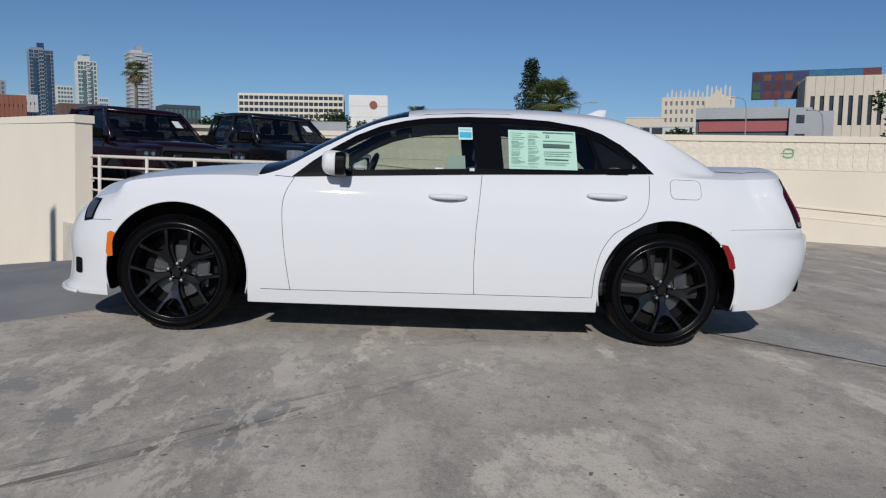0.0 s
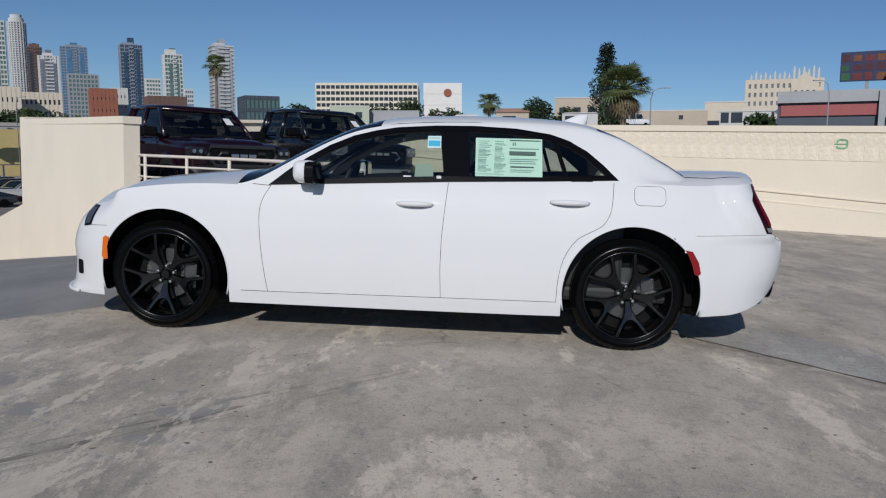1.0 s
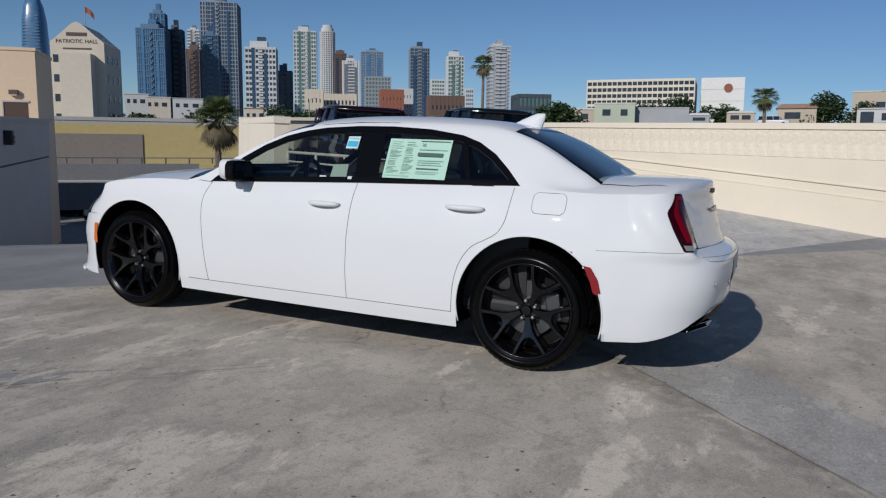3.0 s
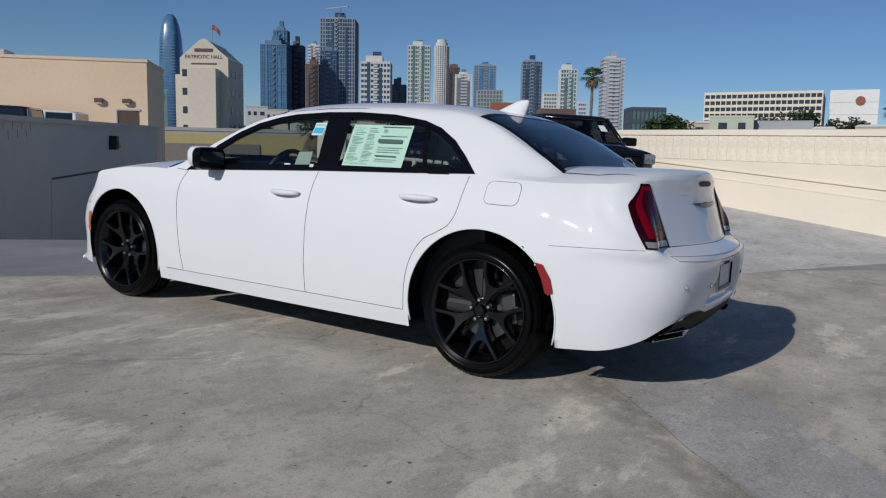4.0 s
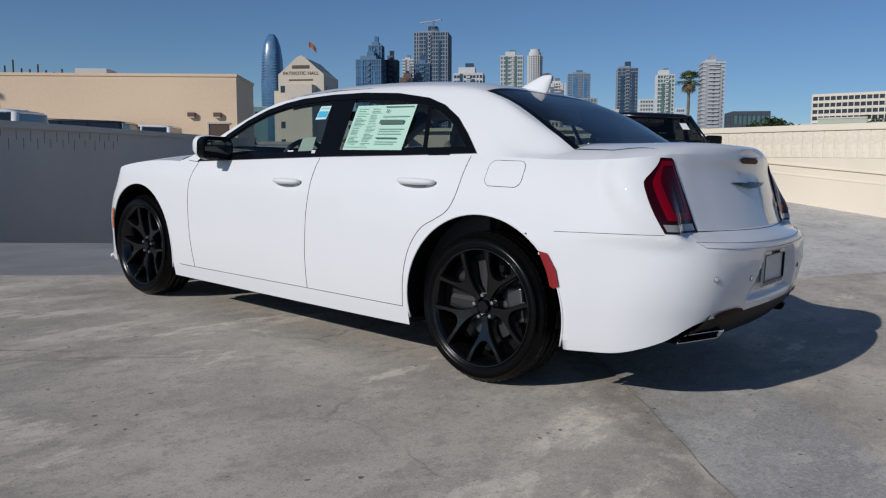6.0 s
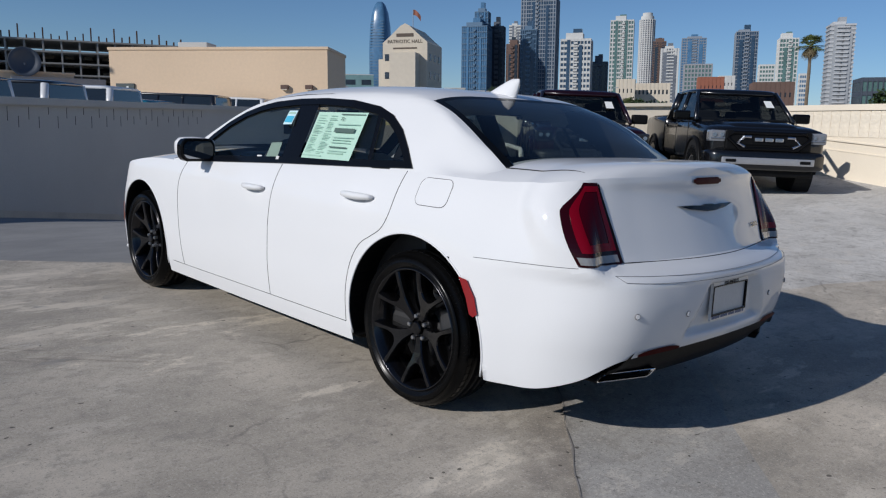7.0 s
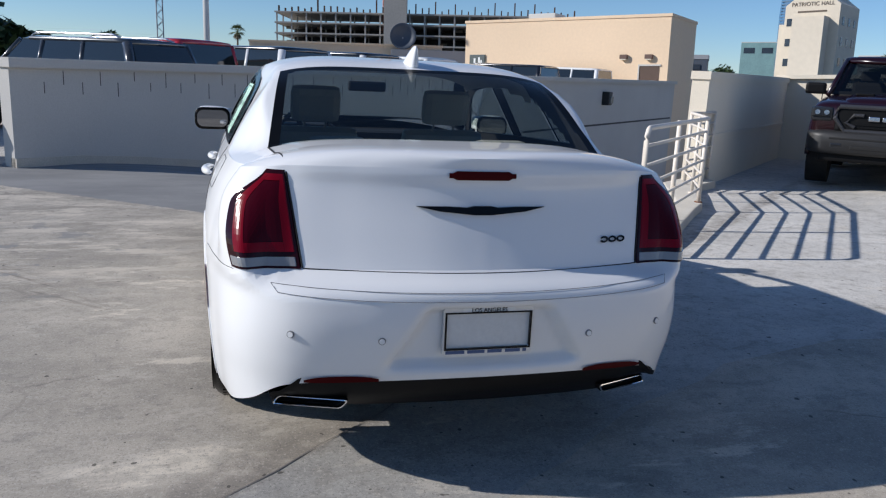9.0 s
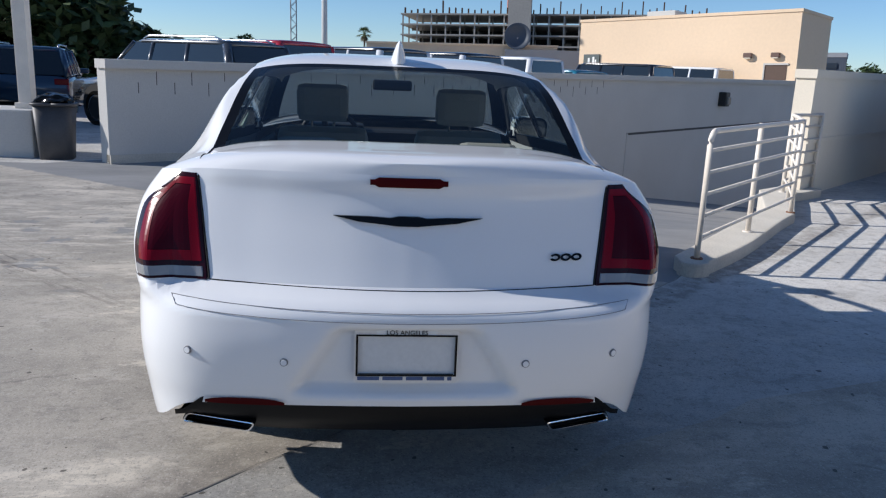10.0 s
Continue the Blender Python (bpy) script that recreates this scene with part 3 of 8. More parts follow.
shoulder = curve((-2.45, -2.1, -1.8, -1.5, -1.2, -0.85, 0.36, 1.0, 1.43, 1.9, 2.2, 2.33, 2.64), (0.78, 0.85, 0.925, 0.968, 0.985, 0.985, 1.043, 1.07, 1.082, 1.075, 1.085, 1.09, 1.125))
hem = curve((-2.45, -2.0, -1.6, -1.0, 1.1, 1.9, 2.1, 2.3, 2.45, 2.55, 2.64), (0.205, 0.205, 0.21, 0.205, 0.215, 0.242, 0.25, 0.268, 0.33, 0.42, 0.444))
ARCHES = ((-1.512, 0.372, 0.440), (1.542, 0.372, 0.440))


rear_wide = curve((0.30, 0.56, 0.66, 0.74, 0.80, 0.90, 1.0, 1.09), (0.018, 0.018, 0.010, 0.012, 0.045, 0.10, 0.13, 0.12))


def tumble(x):
    """How far the cabin side leans in for each metre of height."""
    return 0.53 + 0.14 * smooth01((x - 0.75) / 0.6)


def skin(s, z, out=0.0, side=-1):
    """A point of the body's lower skin: s along the plan outline, z up, out outwards."""
    x, y = plan_x(s), plan_y(s)
    wr, wf = smooth01((x - 1.85) / 0.55), smooth01((-1.75 - x) / 0.5)
    shrink = side_in(z)
    x2 = x - wr * rear_in(z) + wf * front_in(z)
    y2 = y * (shrink + (1 - shrink) * 0.25 * wr * smooth01((x - 2.45) / 0.15))
    y2 *= 1 - 0.02 * smooth01((x - 1.6) / 0.5) * smooth01((z - 0.72) / 0.22) + rear_wide(z) * smooth01((x - 2.1) / 0.3)
    # squarer rear corners above the bumper, their lamps set back from the lid
    if x > 1.95:
        wz = smooth01((z - 0.715) / 0.08)
        x2 -= 0.034 * wz * smooth01((y2 - 0.06) / 0.54) * (1 - smooth01((y2 - 0.62) / 0.12))
        x2 += (0.030 + 0.055 * smooth01((1.02 - z) / 0.24)) * wz * smooth01((y2 - 0.70) / 0.10) * smooth01((x - 1.95) / 0.2)
    # plate recess in the bumper
    if x > 2.4:
        r = smooth01((0.345 - 0.12 * (z - 0.48) / 0.2 - abs(y)) / 0.035) * smooth01((z - 0.475) / 0.02) * smooth01((0.70 - z) / 0.025)
        x2 -= 0.045 * r
    if out:
        e = 0.004
        a, b = plan_x(s - e), plan_y(s - e)
        c, d = plan_x(s + e), plan_y(s + e)
        n = Vector((-(d - b), c - a)).normalized()
        x2 += n.x * out
        y2 += n.y * out
    return Vector((x2, side * y2, z))


def s_of_x(x, z):
    """Where along the outline the side of the body passes x."""
    lo, hi = 0.0, PLAN_LEN
    for _ in range(34):
        mid = (lo + hi) / 2
        if skin(mid, z).x < x:
            lo = mid
        else:
            hi = mid
    return (lo + hi) / 2


def s_of_y(y, z, rear=True):
    """Where along the rear of the outline the half width is y."""
    lo, hi = s_of_x(1.2, z), PLAN_LEN
    for _ in range(34):
        mid = (lo + hi) / 2
        if -skin(mid, z).y > y:
            lo = mid
        else:
            hi = mid
    return (lo + hi) / 2


def on_side(x, z, out=0.0, side=-1):
    """A point of the car's flank at x and z, on the lower body or the cabin side."""
    zs = shoulder(x)
    if z <= zs:
        return skin(s_of_x(x, z), z, out, side)
    y0 = -skin(s_of_x(x, zs), zs).y
    a = min(1.0, (z - zs) / 0.4)
    return Vector((x, side * (y0 - tumble(x) * (z - zs) + 0.018 * math.sin(math.pi * a) + out), z + out * 0.4))


DOOR_F = [(-0.80, 0.985), (-0.845, 0.90), (-0.865, 0.80), (-0.856, 0.62), (-0.835, 0.45), (-0.809, 0.292), (0.329, 0.303), (0.321, 0.50), (0.325, 0.70), (0.353, 1.043)]
DOOR_R = [(0.353, 1.043), (0.325, 0.70), (0.321, 0.50), (0.329, 0.303), (1.069, 0.309), (1.075, 0.45), (1.095, 0.56), (1.13, 0.645), (1.19, 0.722), (1.27, 0.768), (1.335, 0.808), (1.372, 0.86), (1.392, 0.93), (1.405, 1.08)]


def inside(p, poly):
    hit = False
    for (x0, z0), (x1, z1) in zip(poly, poly[1:] + poly[:1]):
        if (z0 > p[1]) != (z1 > p[1]) and p[0] < (x1 - x0) * (p[1] - z0) / (z1 - z0) + x0:
            hit = not hit
    return hit


car = thing("sedan", "glossy white four-door sedan with black wheels, parked on the deck", "car")
car.matrix_world = Matrix.Translation((0, 0.033, 0))

# --- lower skin, sorted into its panels ---
NU, NV = 300, 46
s_rows = [PLAN_LEN * k / NU for k in range(NU + 1)]
cols = {}
for k, s in enumerate(s_rows):
    x = plan_x(s)
    z0, z1 = hem(x), shoulder(x)
    for j in range(NV + 1):
        z = z0 + (z1 - z0) * j / NV
        p = skin(s, z)
        for ax, az, ar in ARCHES:
            r = math.hypot(p.x - ax, p.z - az)
            if abs(r - ar) < 0.013 and p.z > az - 0.05:
                tx, tz = ax + (p.x - ax) * ar / r, az + (p.z - az) * ar / r
                p = skin(s_of_x(tx, tz), tz)
            elif p.z <= az - 0.05 and abs(abs(p.x - ax) - ar) < 0.011:
                tx = ax + math.copysign(ar, p.x - ax)
                p = skin(s_of_x(tx, p.z), p.z)
        cols[k, j] = p


def panel_name(x, y, z):
    if x < -1.93 and z < 0.68:
        return "front_bumper"
    if x > 1.94 and z < (0.766 if abs(y) > 0.60 else 0.79):
        return "rear_bumper"
    if x > 2.2 and abs(y) < 0.62:
        return "boot_lid_face"
    if -1.12 < x < 1.13 and z < 0.297:
        return "sill"
    if inside((x, z), DOOR_F):
        return "front_door"
    if inside((x, z), DOOR_R):
        return "rear_door"
    return "front_wing" if x < -0.3 else "quarter_panel"


bins = {}
for side in (-1, 1):
    for k in range(NU):
        for j in range(NV):
            q = [cols[k, j], cols[k + 1, j], cols[k + 1, j + 1], cols[k, j + 1]]
            c = (q[0] + q[1] + q[2] + q[3]) / 4
            if any(math.hypot(c.x - ax, c.z - az) < ar or (c.z < az and abs(c.x - ax) < ar) for ax, az, ar in ARCHES):
                continue
            name = panel_name(c.x, c.y, c.z)
            key = (name, 0 if name in ("front_bumper", "rear_bumper", "boot_lid_face") else side)
            bins.setdefault(key, []).append([Vector((v.x, v.y * -side, v.z)) for v in (q if side == -1 else q[::-1])])


def from_quads(quads):
    bm = bmesh.new()
    seen = {}
    for q in quads:
        vs = []
        for p in q:
            k = (round(p.x, 5), round(p.y, 5), round(p.z, 5))
            if k not in seen:
                seen[k] = bm.verts.new(p)
            if seen[k] not in vs:
                vs.append(seen[k])
        if len(vs) > 2:
            try:
                bm.faces.new(vs)
            except ValueError:
                pass
    return bm


PANELS = {}
for (name, side), quads in bins.items():
    PANELS[name, side] = part(name, from_quads(quads), PAINT_WHITE, car, smooth=True)

# --- bonnet and boot lid ---
bonnet_c = curve((-2.45, -2.25, -2.05, -1.8, -1.5, -1.2, -0.95), (0.80, 0.865, 0.935, 0.995, 1.035, 1.065, 1.082))
boot_c = curve((1.6, 1.8, 2.1, 2.3, 2.38, 2.43, 2.5), (1.16, 1.165, 1.172, 1.176, 1.172, 1.158, 1.13))


def top_panel(cond, centre, power, lo, hi):
    quads = []
    ks = [k for k in range(NU + 1) if lo <= plan_x(s_rows[k]) <= hi]
    n = 22
    for a, b in zip(ks, ks[1:]):
        for side in (-1, 1):
            line = []
            for k in (a, b):
                p = cols[k, NV]
                zc = max(p.z, centre(p.x))
                line.append([Vector((p.x, -side * p.y * (1 - i / n), p.z + (zc - p.z) * (1 - (1 - i / n) ** power))) for i in range(n + 1)])
            for i in range(n):
                q = [line[0][i], line[1][i], line[1][i + 1], line[0][i + 1]]
                quads.append(q if side == -1 else q[::-1])
    return from_quads(quads)


part("bonnet", top_panel(None, bonnet_c, 2.6, -2.5, -0.93), PAINT_WHITE, car, smooth=True)
part("boot_lid", top_panel(None, boot_c, 4.5, 1.82, 2.7), PAINT_WHITE, car, smooth=True)

def inset(poly, d):
    """The outline drawn in by d."""
    n = len(poly)
    area = sum(poly[i][0] * poly[(i + 1) % n][1] - poly[(i + 1) % n][0] * poly[i][1] for i in range(n))
    sg = 1 if area > 0 else -1
    res = []
    for i in range(n):
        p, c, q = Vector(poly[i - 1]), Vector(poly[i]), Vector(poly[(i + 1) % n])
        e0, e1 = (c - p).normalized(), (q - c).normalized()
        n0, n1 = Vector((-e0.y, e0.x)) * sg, Vector((-e1.y, e1.x)) * sg
        m = (n0 + n1)
        m = m / max(0.35, m.dot(n0))
        res.append(tuple(c + m * d))
    return res


# --- cabin shell ---
crown = curve((-1.02, -0.877, -0.633, -0.327, -0.1, 0.2, 0.5, 0.85, 1.06, 1.16, 1.27, 1.4, 1.54, 1.75, 1.88, 1.93), (1.074, 1.113, 1.243, 1.394, 1.460, 1.490, 1.499, 1.497, 1.487, 1.478, 1.458, 1.412, 1.352, 1.248, 1.170, 1.14))
fall = curve((-1.0, -0.85, -0.4, 0.0, 0.5, 1.0, 1.3, 1.8), (0.086, 0.075, 0.056, 0.064, 0.064, 0.056, 0.042, 0.02))
NS, NA, NB = 150, 12, 16


def cabin_section(x):
    zs = shoulder(x)
    p0 = skin(s_of_x(x, zs), zs)
    y0 = -p0.y
    zc = max(crown(x), zs + 0.02)
    zr = max(zs + 0.01, zc - fall(x))
    a_max = min(1.0, (zr - zs) / 0.4)
    row = []
    for i in range(NA + 1):
        z = zs + (zr - zs) * i / NA
        a = min(1.0, (z - zs) / 0.4)
        row.append(Vector((x, -(y0 - tumble(x) * (z - zs) + 0.018 * math.sin(math.pi * a)), z)))
    yc = row[-1].y
    for i in range(1, NB + 1):
        b = i / NB
        row.append(Vector((x, yc * (1 - b), zr + (zc - zr) * (1 - (1 - b) ** 5.0))))
    # the rear pillars melt into the deck round the boot
    w = smooth01((x - 1.42) / 0.34)
    if w:
        zb = max(zs, boot_c(x))
        for i, p in enumerate(row):
            r = 1 - 0.18 * i / NA if i <= NA else 0.82 * (1 - (i - NA) / NB)
            z = zs - 0.003 + (zb - zs) * (1 - r ** 4.5) + max(0.0, zc - zb) * smooth01((0.95 - r) / 0.14) * (1 - 0.16 * r * r)
            row[i] = p.lerp(Vector((x, -y0 * r, z)), w)
    # the rear window's straight side edges
    w = smooth01((x - 1.12) / 0.1)
    if w:
        yg = -yc * (1 - w) + (0.615 + 0.075 * min(1.0, max(0.0, (x - 1.30) / 0.58))) * w
        ys, zz = [-p.y for p in row][::-1], [p.z for p in row][::-1]
        want = [y0 + (yg - y0) * i / NA for i in range(NA + 1)] + [yg * (1 - i / NB) for i in range(1, NB + 1)]
        row = [Vector((x, -y, float(np.interp(y, ys, zz)))) for y in want]
    return row


xs = [-1.02 + (1.92 + 1.02) * k / NS for k in range(NS + 1)]
sect = [cabin_section(x) for x in xs]
DLO = [(-0.815, 0.988), (-0.70, 1.085), (-0.58, 1.172), (-0.44, 1.258), (-0.29, 1.325), (-0.14, 1.366), (0.0, 1.390), (0.25, 1.409), (0.51, 1.414), (0.78, 1.404), (1.0, 1.374), (1.12, 1.335), (1.24, 1.268), (1.34, 1.185), (1.435, 1.092), (1.0, 1.072), (0.36, 1.047), (-0.30, 1.014)]
inner = inset(DLO, 0.014)
groups = {"rear_frit": [], "roof_shell": [], "windscreen": [], "rear_window": [], "frit": []}
for side in (-1, 1):
    for k in range(NS):
        xm = (xs[k] + xs[k + 1]) / 2
        for i in range(NA + NB):
            q = [sect[k][i], sect[k + 1][i], sect[k + 1][i + 1], sect[k][i + 1]]
            c = (q[0] + q[1] + q[2] + q[3]) / 4
            g = "roof_shell"
            if i < NA and inside((c.x, c.z), inner):
                continue
            if i >= NA:
                if -1.03 < xm < -0.12:
                    g = "windscreen" if i > NA + 1 and -0.90 < xm < -0.16 else "frit"
                if 1.315 < xm < 1.90:
                    g = "rear_window" if 1.345 < xm < 1.875 and i > NA else "rear_frit"
            groups[g].append([Vector((v.x, v.y * -side, v.z)) for v in (q if side == -1 else q[::-1])])
part("roof", from_quads(groups["roof_shell"]), PAINT_WHITE, car, smooth=True)
part("windscreen", from_quads(groups["windscreen"]), G_SCREEN, car, smooth=True).visible_shadow = False
part("rear_window", from_quads(groups["rear_window"]), G_BACK, car, "tinted rear window", smooth=True).visible_shadow = False
part("windscreen_border", from_quads(groups["frit"]), BLACK_GLOSS, car, smooth=True)
FRIT = material("black_glass_border", (0.004, 0.004, 0.0045), 0.3, 0, 0.05, 6, 60, 0)
FRIT.node_tree.nodes["Principled BSDF"].inputs["Specular IOR Level"].default_value = 0.1
part("rear_window_border", from_quads(groups["rear_frit"]), FRIT, car, smooth=True)
# headliner under the roof
lin = [[Vector((v.x, v.y * 0.94, v.z - 0.035)) for v in q] for q in groups["roof_shell"] if q[0].z > 1.36 and -0.15 < q[0].x < 1.15]
trim_in = [[Vector((v.x - 0.008, v.y * 0.958, v.z - 0.012)) for v in q] for q in groups["roof_shell"] if 1.0 < q[0].x < 1.72 and abs(q[0].y) > 0.4 and q[0].z <= 1.42]
for sgn in (-1, 1):
    part("pillar_trim", from_quads([q for q in trim_in if q[0].y * sgn > 0]), CABIN_DARK, car, smooth=True)
part("headliner", from_quads(lin), HEADLINER, car, smooth=True)


# --- side windows: black surround and panes ---
def fill_side(poly, out, side):
    """A patch on the cabin side with a given outline."""
    bm = bmesh.new()
    vs = [bm.verts.new(on_side(x, z, out, side)) for x, z in poly]
    f = bm.faces.new(vs)
    f.normal_update()
    bmesh.ops.triangulate(bm, faces=[f])
    return bm


def ring_side(outer, inner_, out, side, thick=0.006):
    """A flat frame between two outlines of equal count, with its own edge."""
    bm = bmesh.new()
    a = [bm.verts.new(on_side(x, z, out, side)) for x, z in outer]
    b = [bm.verts.new(on_side(x, z, out, side)) for x, z in inner_]
    c = [bm.verts.new(on_side(x, z, out - thick, side)) for x, z in inner_]
    d = [bm.verts.new(on_side(x, z, out - thick, side)) for x, z in outer]
    n = len(a)
    for i in range(n):
        j = (i + 1) % n
        for r, q in ((a, b), (b, c), (d, a)):
            bm.faces.new((r[i], r[j], q[j], q[i]))
    bmesh.ops.recalc_face_normals(bm, faces=bm.faces)
    return bm


def dlo_top(x):
    pts = DLO[:15]
    return float(np.interp(x, [p[0] for p in pts], [p[1] for p in pts]))


def dlo_low(x):
    return float(np.interp(x, (-0.815, -0.30, 0.36, 1.0, 1.435), (0.988, 1.014, 1.047, 1.072, 1.092)))


for side in (-1, 1):
    part("window_surround", ring_side(DLO, inset(DLO, 0.036), 0.006, side), BLACK_GLOSS, car)
    part("inner_surround", ring_side(inset(DLO, -0.03), inset(DLO, 0.040), -0.005, side), CABIN_DARK, car)
    front_glass = [(x, dlo_top(x) - 0.016) for x in np.linspace(-0.74, 0.285, 16)] + [(x, dlo_low(x) + 0.012) for x in np.linspace(0.335, -0.775, 9)]
    rear_glass = [(x, dlo_top(x) - 0.016) for x in np.linspace(0.455, 1.01, 9)] + [(x, dlo_low(x) + 0.012) for x in np.linspace(1.10, 0.485, 6)]
    quarter = [(x, dlo_top(x) - 0.016) for x in np.linspace(1.035, 1.40, 9)] + [(x, dlo_low(x) + 0.012) for x in np.linspace(1.41, 1.12, 4)]
    for nm, poly in (("front_window", front_glass), ("rear_side_window", rear_glass), ("quarter_window", quarter)):
        pane = part(nm, fill_side(poly, -0.002, side), G_SIDE if nm == "front_window" else G_REAR, car)
        pane.visible_shadow = False
    # centre post and the bar before the quarter pane
    post = [(0.28, 1.0), (0.452, 1.0)]
    part("centre_pillar", fill_side([(0.275, dlo_top(0.28) - 0.02), (0.462, dlo_top(0.46) - 0.02), (0.492, dlo_low(0.49) + 0.005), (0.325, dlo_low(0.325) + 0.005)], 0.004, side), BLACK_GLOSS, car)
    part("quarter_bar", fill_side([(1.005, dlo_top(1.0) - 0.02), (1.04, dlo_top(1.04) - 0.02), (1.125, dlo_low(1.12) + 0.01), (1.095, dlo_low(1.09) + 0.01)], 0.004, side), BLACK_GLOSS, car)
    # mirror sail
    part("sail_panel", fill_side([(-0.80, 0.99), (-0.66, 1.115), (-0.60, 1.0)], 0.005, side), BLACK_GLOSS, car)


# --- panel gaps ---
def gap(points, side, r=0.0015, parent=None, name="panel_gap", out=0.0006):
    bm = bmesh.new()
    line = []
    for (x0, z0), (x1, z1) in zip(points, points[1:]):
        n = max(1, int(math.hypot(x1 - x0, z1 - z0) / 0.03))
        for i in range(n):
            line.append(on_side(x0 + (x1 - x0) * i / n, z0 + (z1 - z0) * i / n, out, side))
    line.append(on_side(*points[-1], out, side))
    add_tube(bm, line, r, 6)
    return part(name, bm, SEAM, parent or car)


def rounded(x0, x1, z0, z1, r, lean=0.0, n=5):
    pts = []
    for cx, cz, a0 in ((x1 - r, z1 - r, 0), (x0 + r, z1 - r, 90), (x0 + r, z0 + r, 180), (x1 - r, z0 + r, 270)):
        for i in range(n + 1):
            a = radians(a0 + 90 * i / n)
            px, pz = cx + r * math.cos(a), cz + r * math.sin(a)
            pts.append((px + lean * (pz - z0), pz))
    return pts


def soften(pts, n=5):
    """A line through the points with its corners eased."""
    res = []
    for i in range(len(pts) - 1):
        p0, p1, p2, p3 = (Vector(pts[max(0, min(len(pts) - 1, k))]) for k in (i - 1, i, i + 1, i + 2))
        for k in range(n):
            t = k / n
            res.append(tuple(0.5 * (2 * p1 + (p2 - p0) * t + (2 * p0 - 5 * p1 + 4 * p2 - p3) * t * t + (3 * p1 - p0 - 3 * p2 + p3) * t ** 3)))
    return res + [tuple(pts[-1])]


for side in (-1, 1):
    gap(soften(DOOR_F[:6]), side)
    gap(DOOR_F[5:7], side)
    gap(DOOR_R[:4], side)
    gap(DOOR_R[3:5], side)
    gap(soften(DOOR_R[4:]), side)
    gap([(-0.99, 0.292), (-0.809, 0.292)], side, 0.0018)
    gap([(1.925, 0.765), (2.1, 0.772), (2.385, 0.782)], side, 0.001)
    gap([(-0.80, 0.985), (-0.92, 0.993)], side, 0.002)
    if side == -1:
        loop = rounded(1.532, 1.728, 0.944, 1.063, 0.035)
        flap = part("fuel_flap", fill_side(loop, 0.0015, side), PAINT_WHITE, car)
        gap(loop + loop[:1], side, 0.0014, flap, "flap_gap")

# boot lid gaps: round the lid's face and up beside the rear window
for side in (-1, 1):
    bm = bmesh.new()
    line = []
    for i in range(21):
        z = 0.791 + (1.085 - 0.791) * i / 20
        line.append(skin(s_of_y(0.597 + 0.155 * (z - 0.785), z), z, 0.001, side))
    for i in range(1, 24):
        x = line[20].x - (line[20].x - 1.80) * i / 23
        zs = shoulder(x)
        ys = -skin(s_of_x(x, zs), zs).y
        y = 0.645 + 0.050 * i / 23
        zc = max(zs, boot_c(x))
        line.append(Vector((x, side * y, zs + (zc - zs) * (1 - (y / ys) ** 4.5) + 0.001)))
    add_tube(bm, line, 0.0034, 6)
    part("boot_gap", bm, SEAM, car)
bm = bmesh.new()
add_tube(bm, [skin(s_of_y(abs(y), 0.791 - 0.004 * (1 - (y / 0.597) ** 2)), 0.791 - 0.004 * (1 - (y / 0.597) ** 2), 0.001, -1 if y < 0 else 1) for y in np.linspace(-0.597, 0.597, 41)], 0.0022, 6)
part("boot_gap", bm, SEAM, car)
# step pad outline on the bumper
bm = bmesh.new()
pad = [(y, 0.757 - 0.016 * (1 - (y / 0.70) ** 2)) for y in np.linspace(-0.70, 0.70, 40)] + [(y, 0.735 - 0.022 * (1 - (y / 0.68) ** 2)) for y in np.linspace(0.68, -0.68, 40)]
pts = [skin(s_of_y(abs(y), z), z, 0.0015, -1 if y < 0 else 1) for y, z in pad]
add_tube(bm, pts + pts[:1], 0.0011, 6)
part("bumper_step", bm, SOFT_SEAM, car)

# --- wheel arches: liners and lips ---
for side in (-1, 1):
    for ax, az, ar in ARCHES:
        bm = bmesh.new()
        rings = []
        for i in range(41):
            a = radians(-26 + 232 * i / 40)
            x, z = ax + ar * math.cos(a), max(0.25, az + ar * math.sin(a))
            p = on_side(x, z, 0.0, side)
            rings.append([bm.verts.new(p + Vector((0, side * 0.001, 0))), bm.verts.new(p - Vector((0, side * 0.03, 0))), bm.verts.new((ax + (ar + 0.03) * math.cos(a), side * 0.60, max(0.25, az + (ar + 0.03) * math.sin(a))))])
        for r, q in zip(rings, rings[1:]):
            for k in range(2):
                bm.faces.new((r[k], q[k], q[k + 1], r[k + 1]))
        bm.faces.new([r[2] for r in rings])
        part("wheel_housing", bm, BLACK_PLASTIC, car)
        bm = bmesh.new()
        lip = []
        for i in range(45):
            a = radians(-15 + 210 * i / 44)
            x, z = ax + (ar + 0.001) * math.cos(a), az + (ar + 0.001) * math.sin(a)
            lip.append(on_side(x, max(0.25, z), 0.0, side))
        add_tube(bm, lip, 0.0048, 8)
        part("arch_lip", bm, PAINT_WHITE, car, smooth=True)

# floor pan and dark underside
bm = bmesh.new()
add_box(bm, -1.95, 2.15, -0.60, 0.60, 0.20, 0.30, None, 0.04)
add_box(bm, -1.08, 1.08, -0.86, 0.86, 0.205, 0.28, None, 0.02)
add_box(bm, 1.98, 2.45, -0.62, 0.62, 0.34, 0.5, None, 0.04)
add_box(bm, -2.3, -1.95, -0.60, 0.60, 0.215, 0.4, None, 0.04)
part("underbody", bm, BLACK_PLASTIC, car)

# --- wheels ---


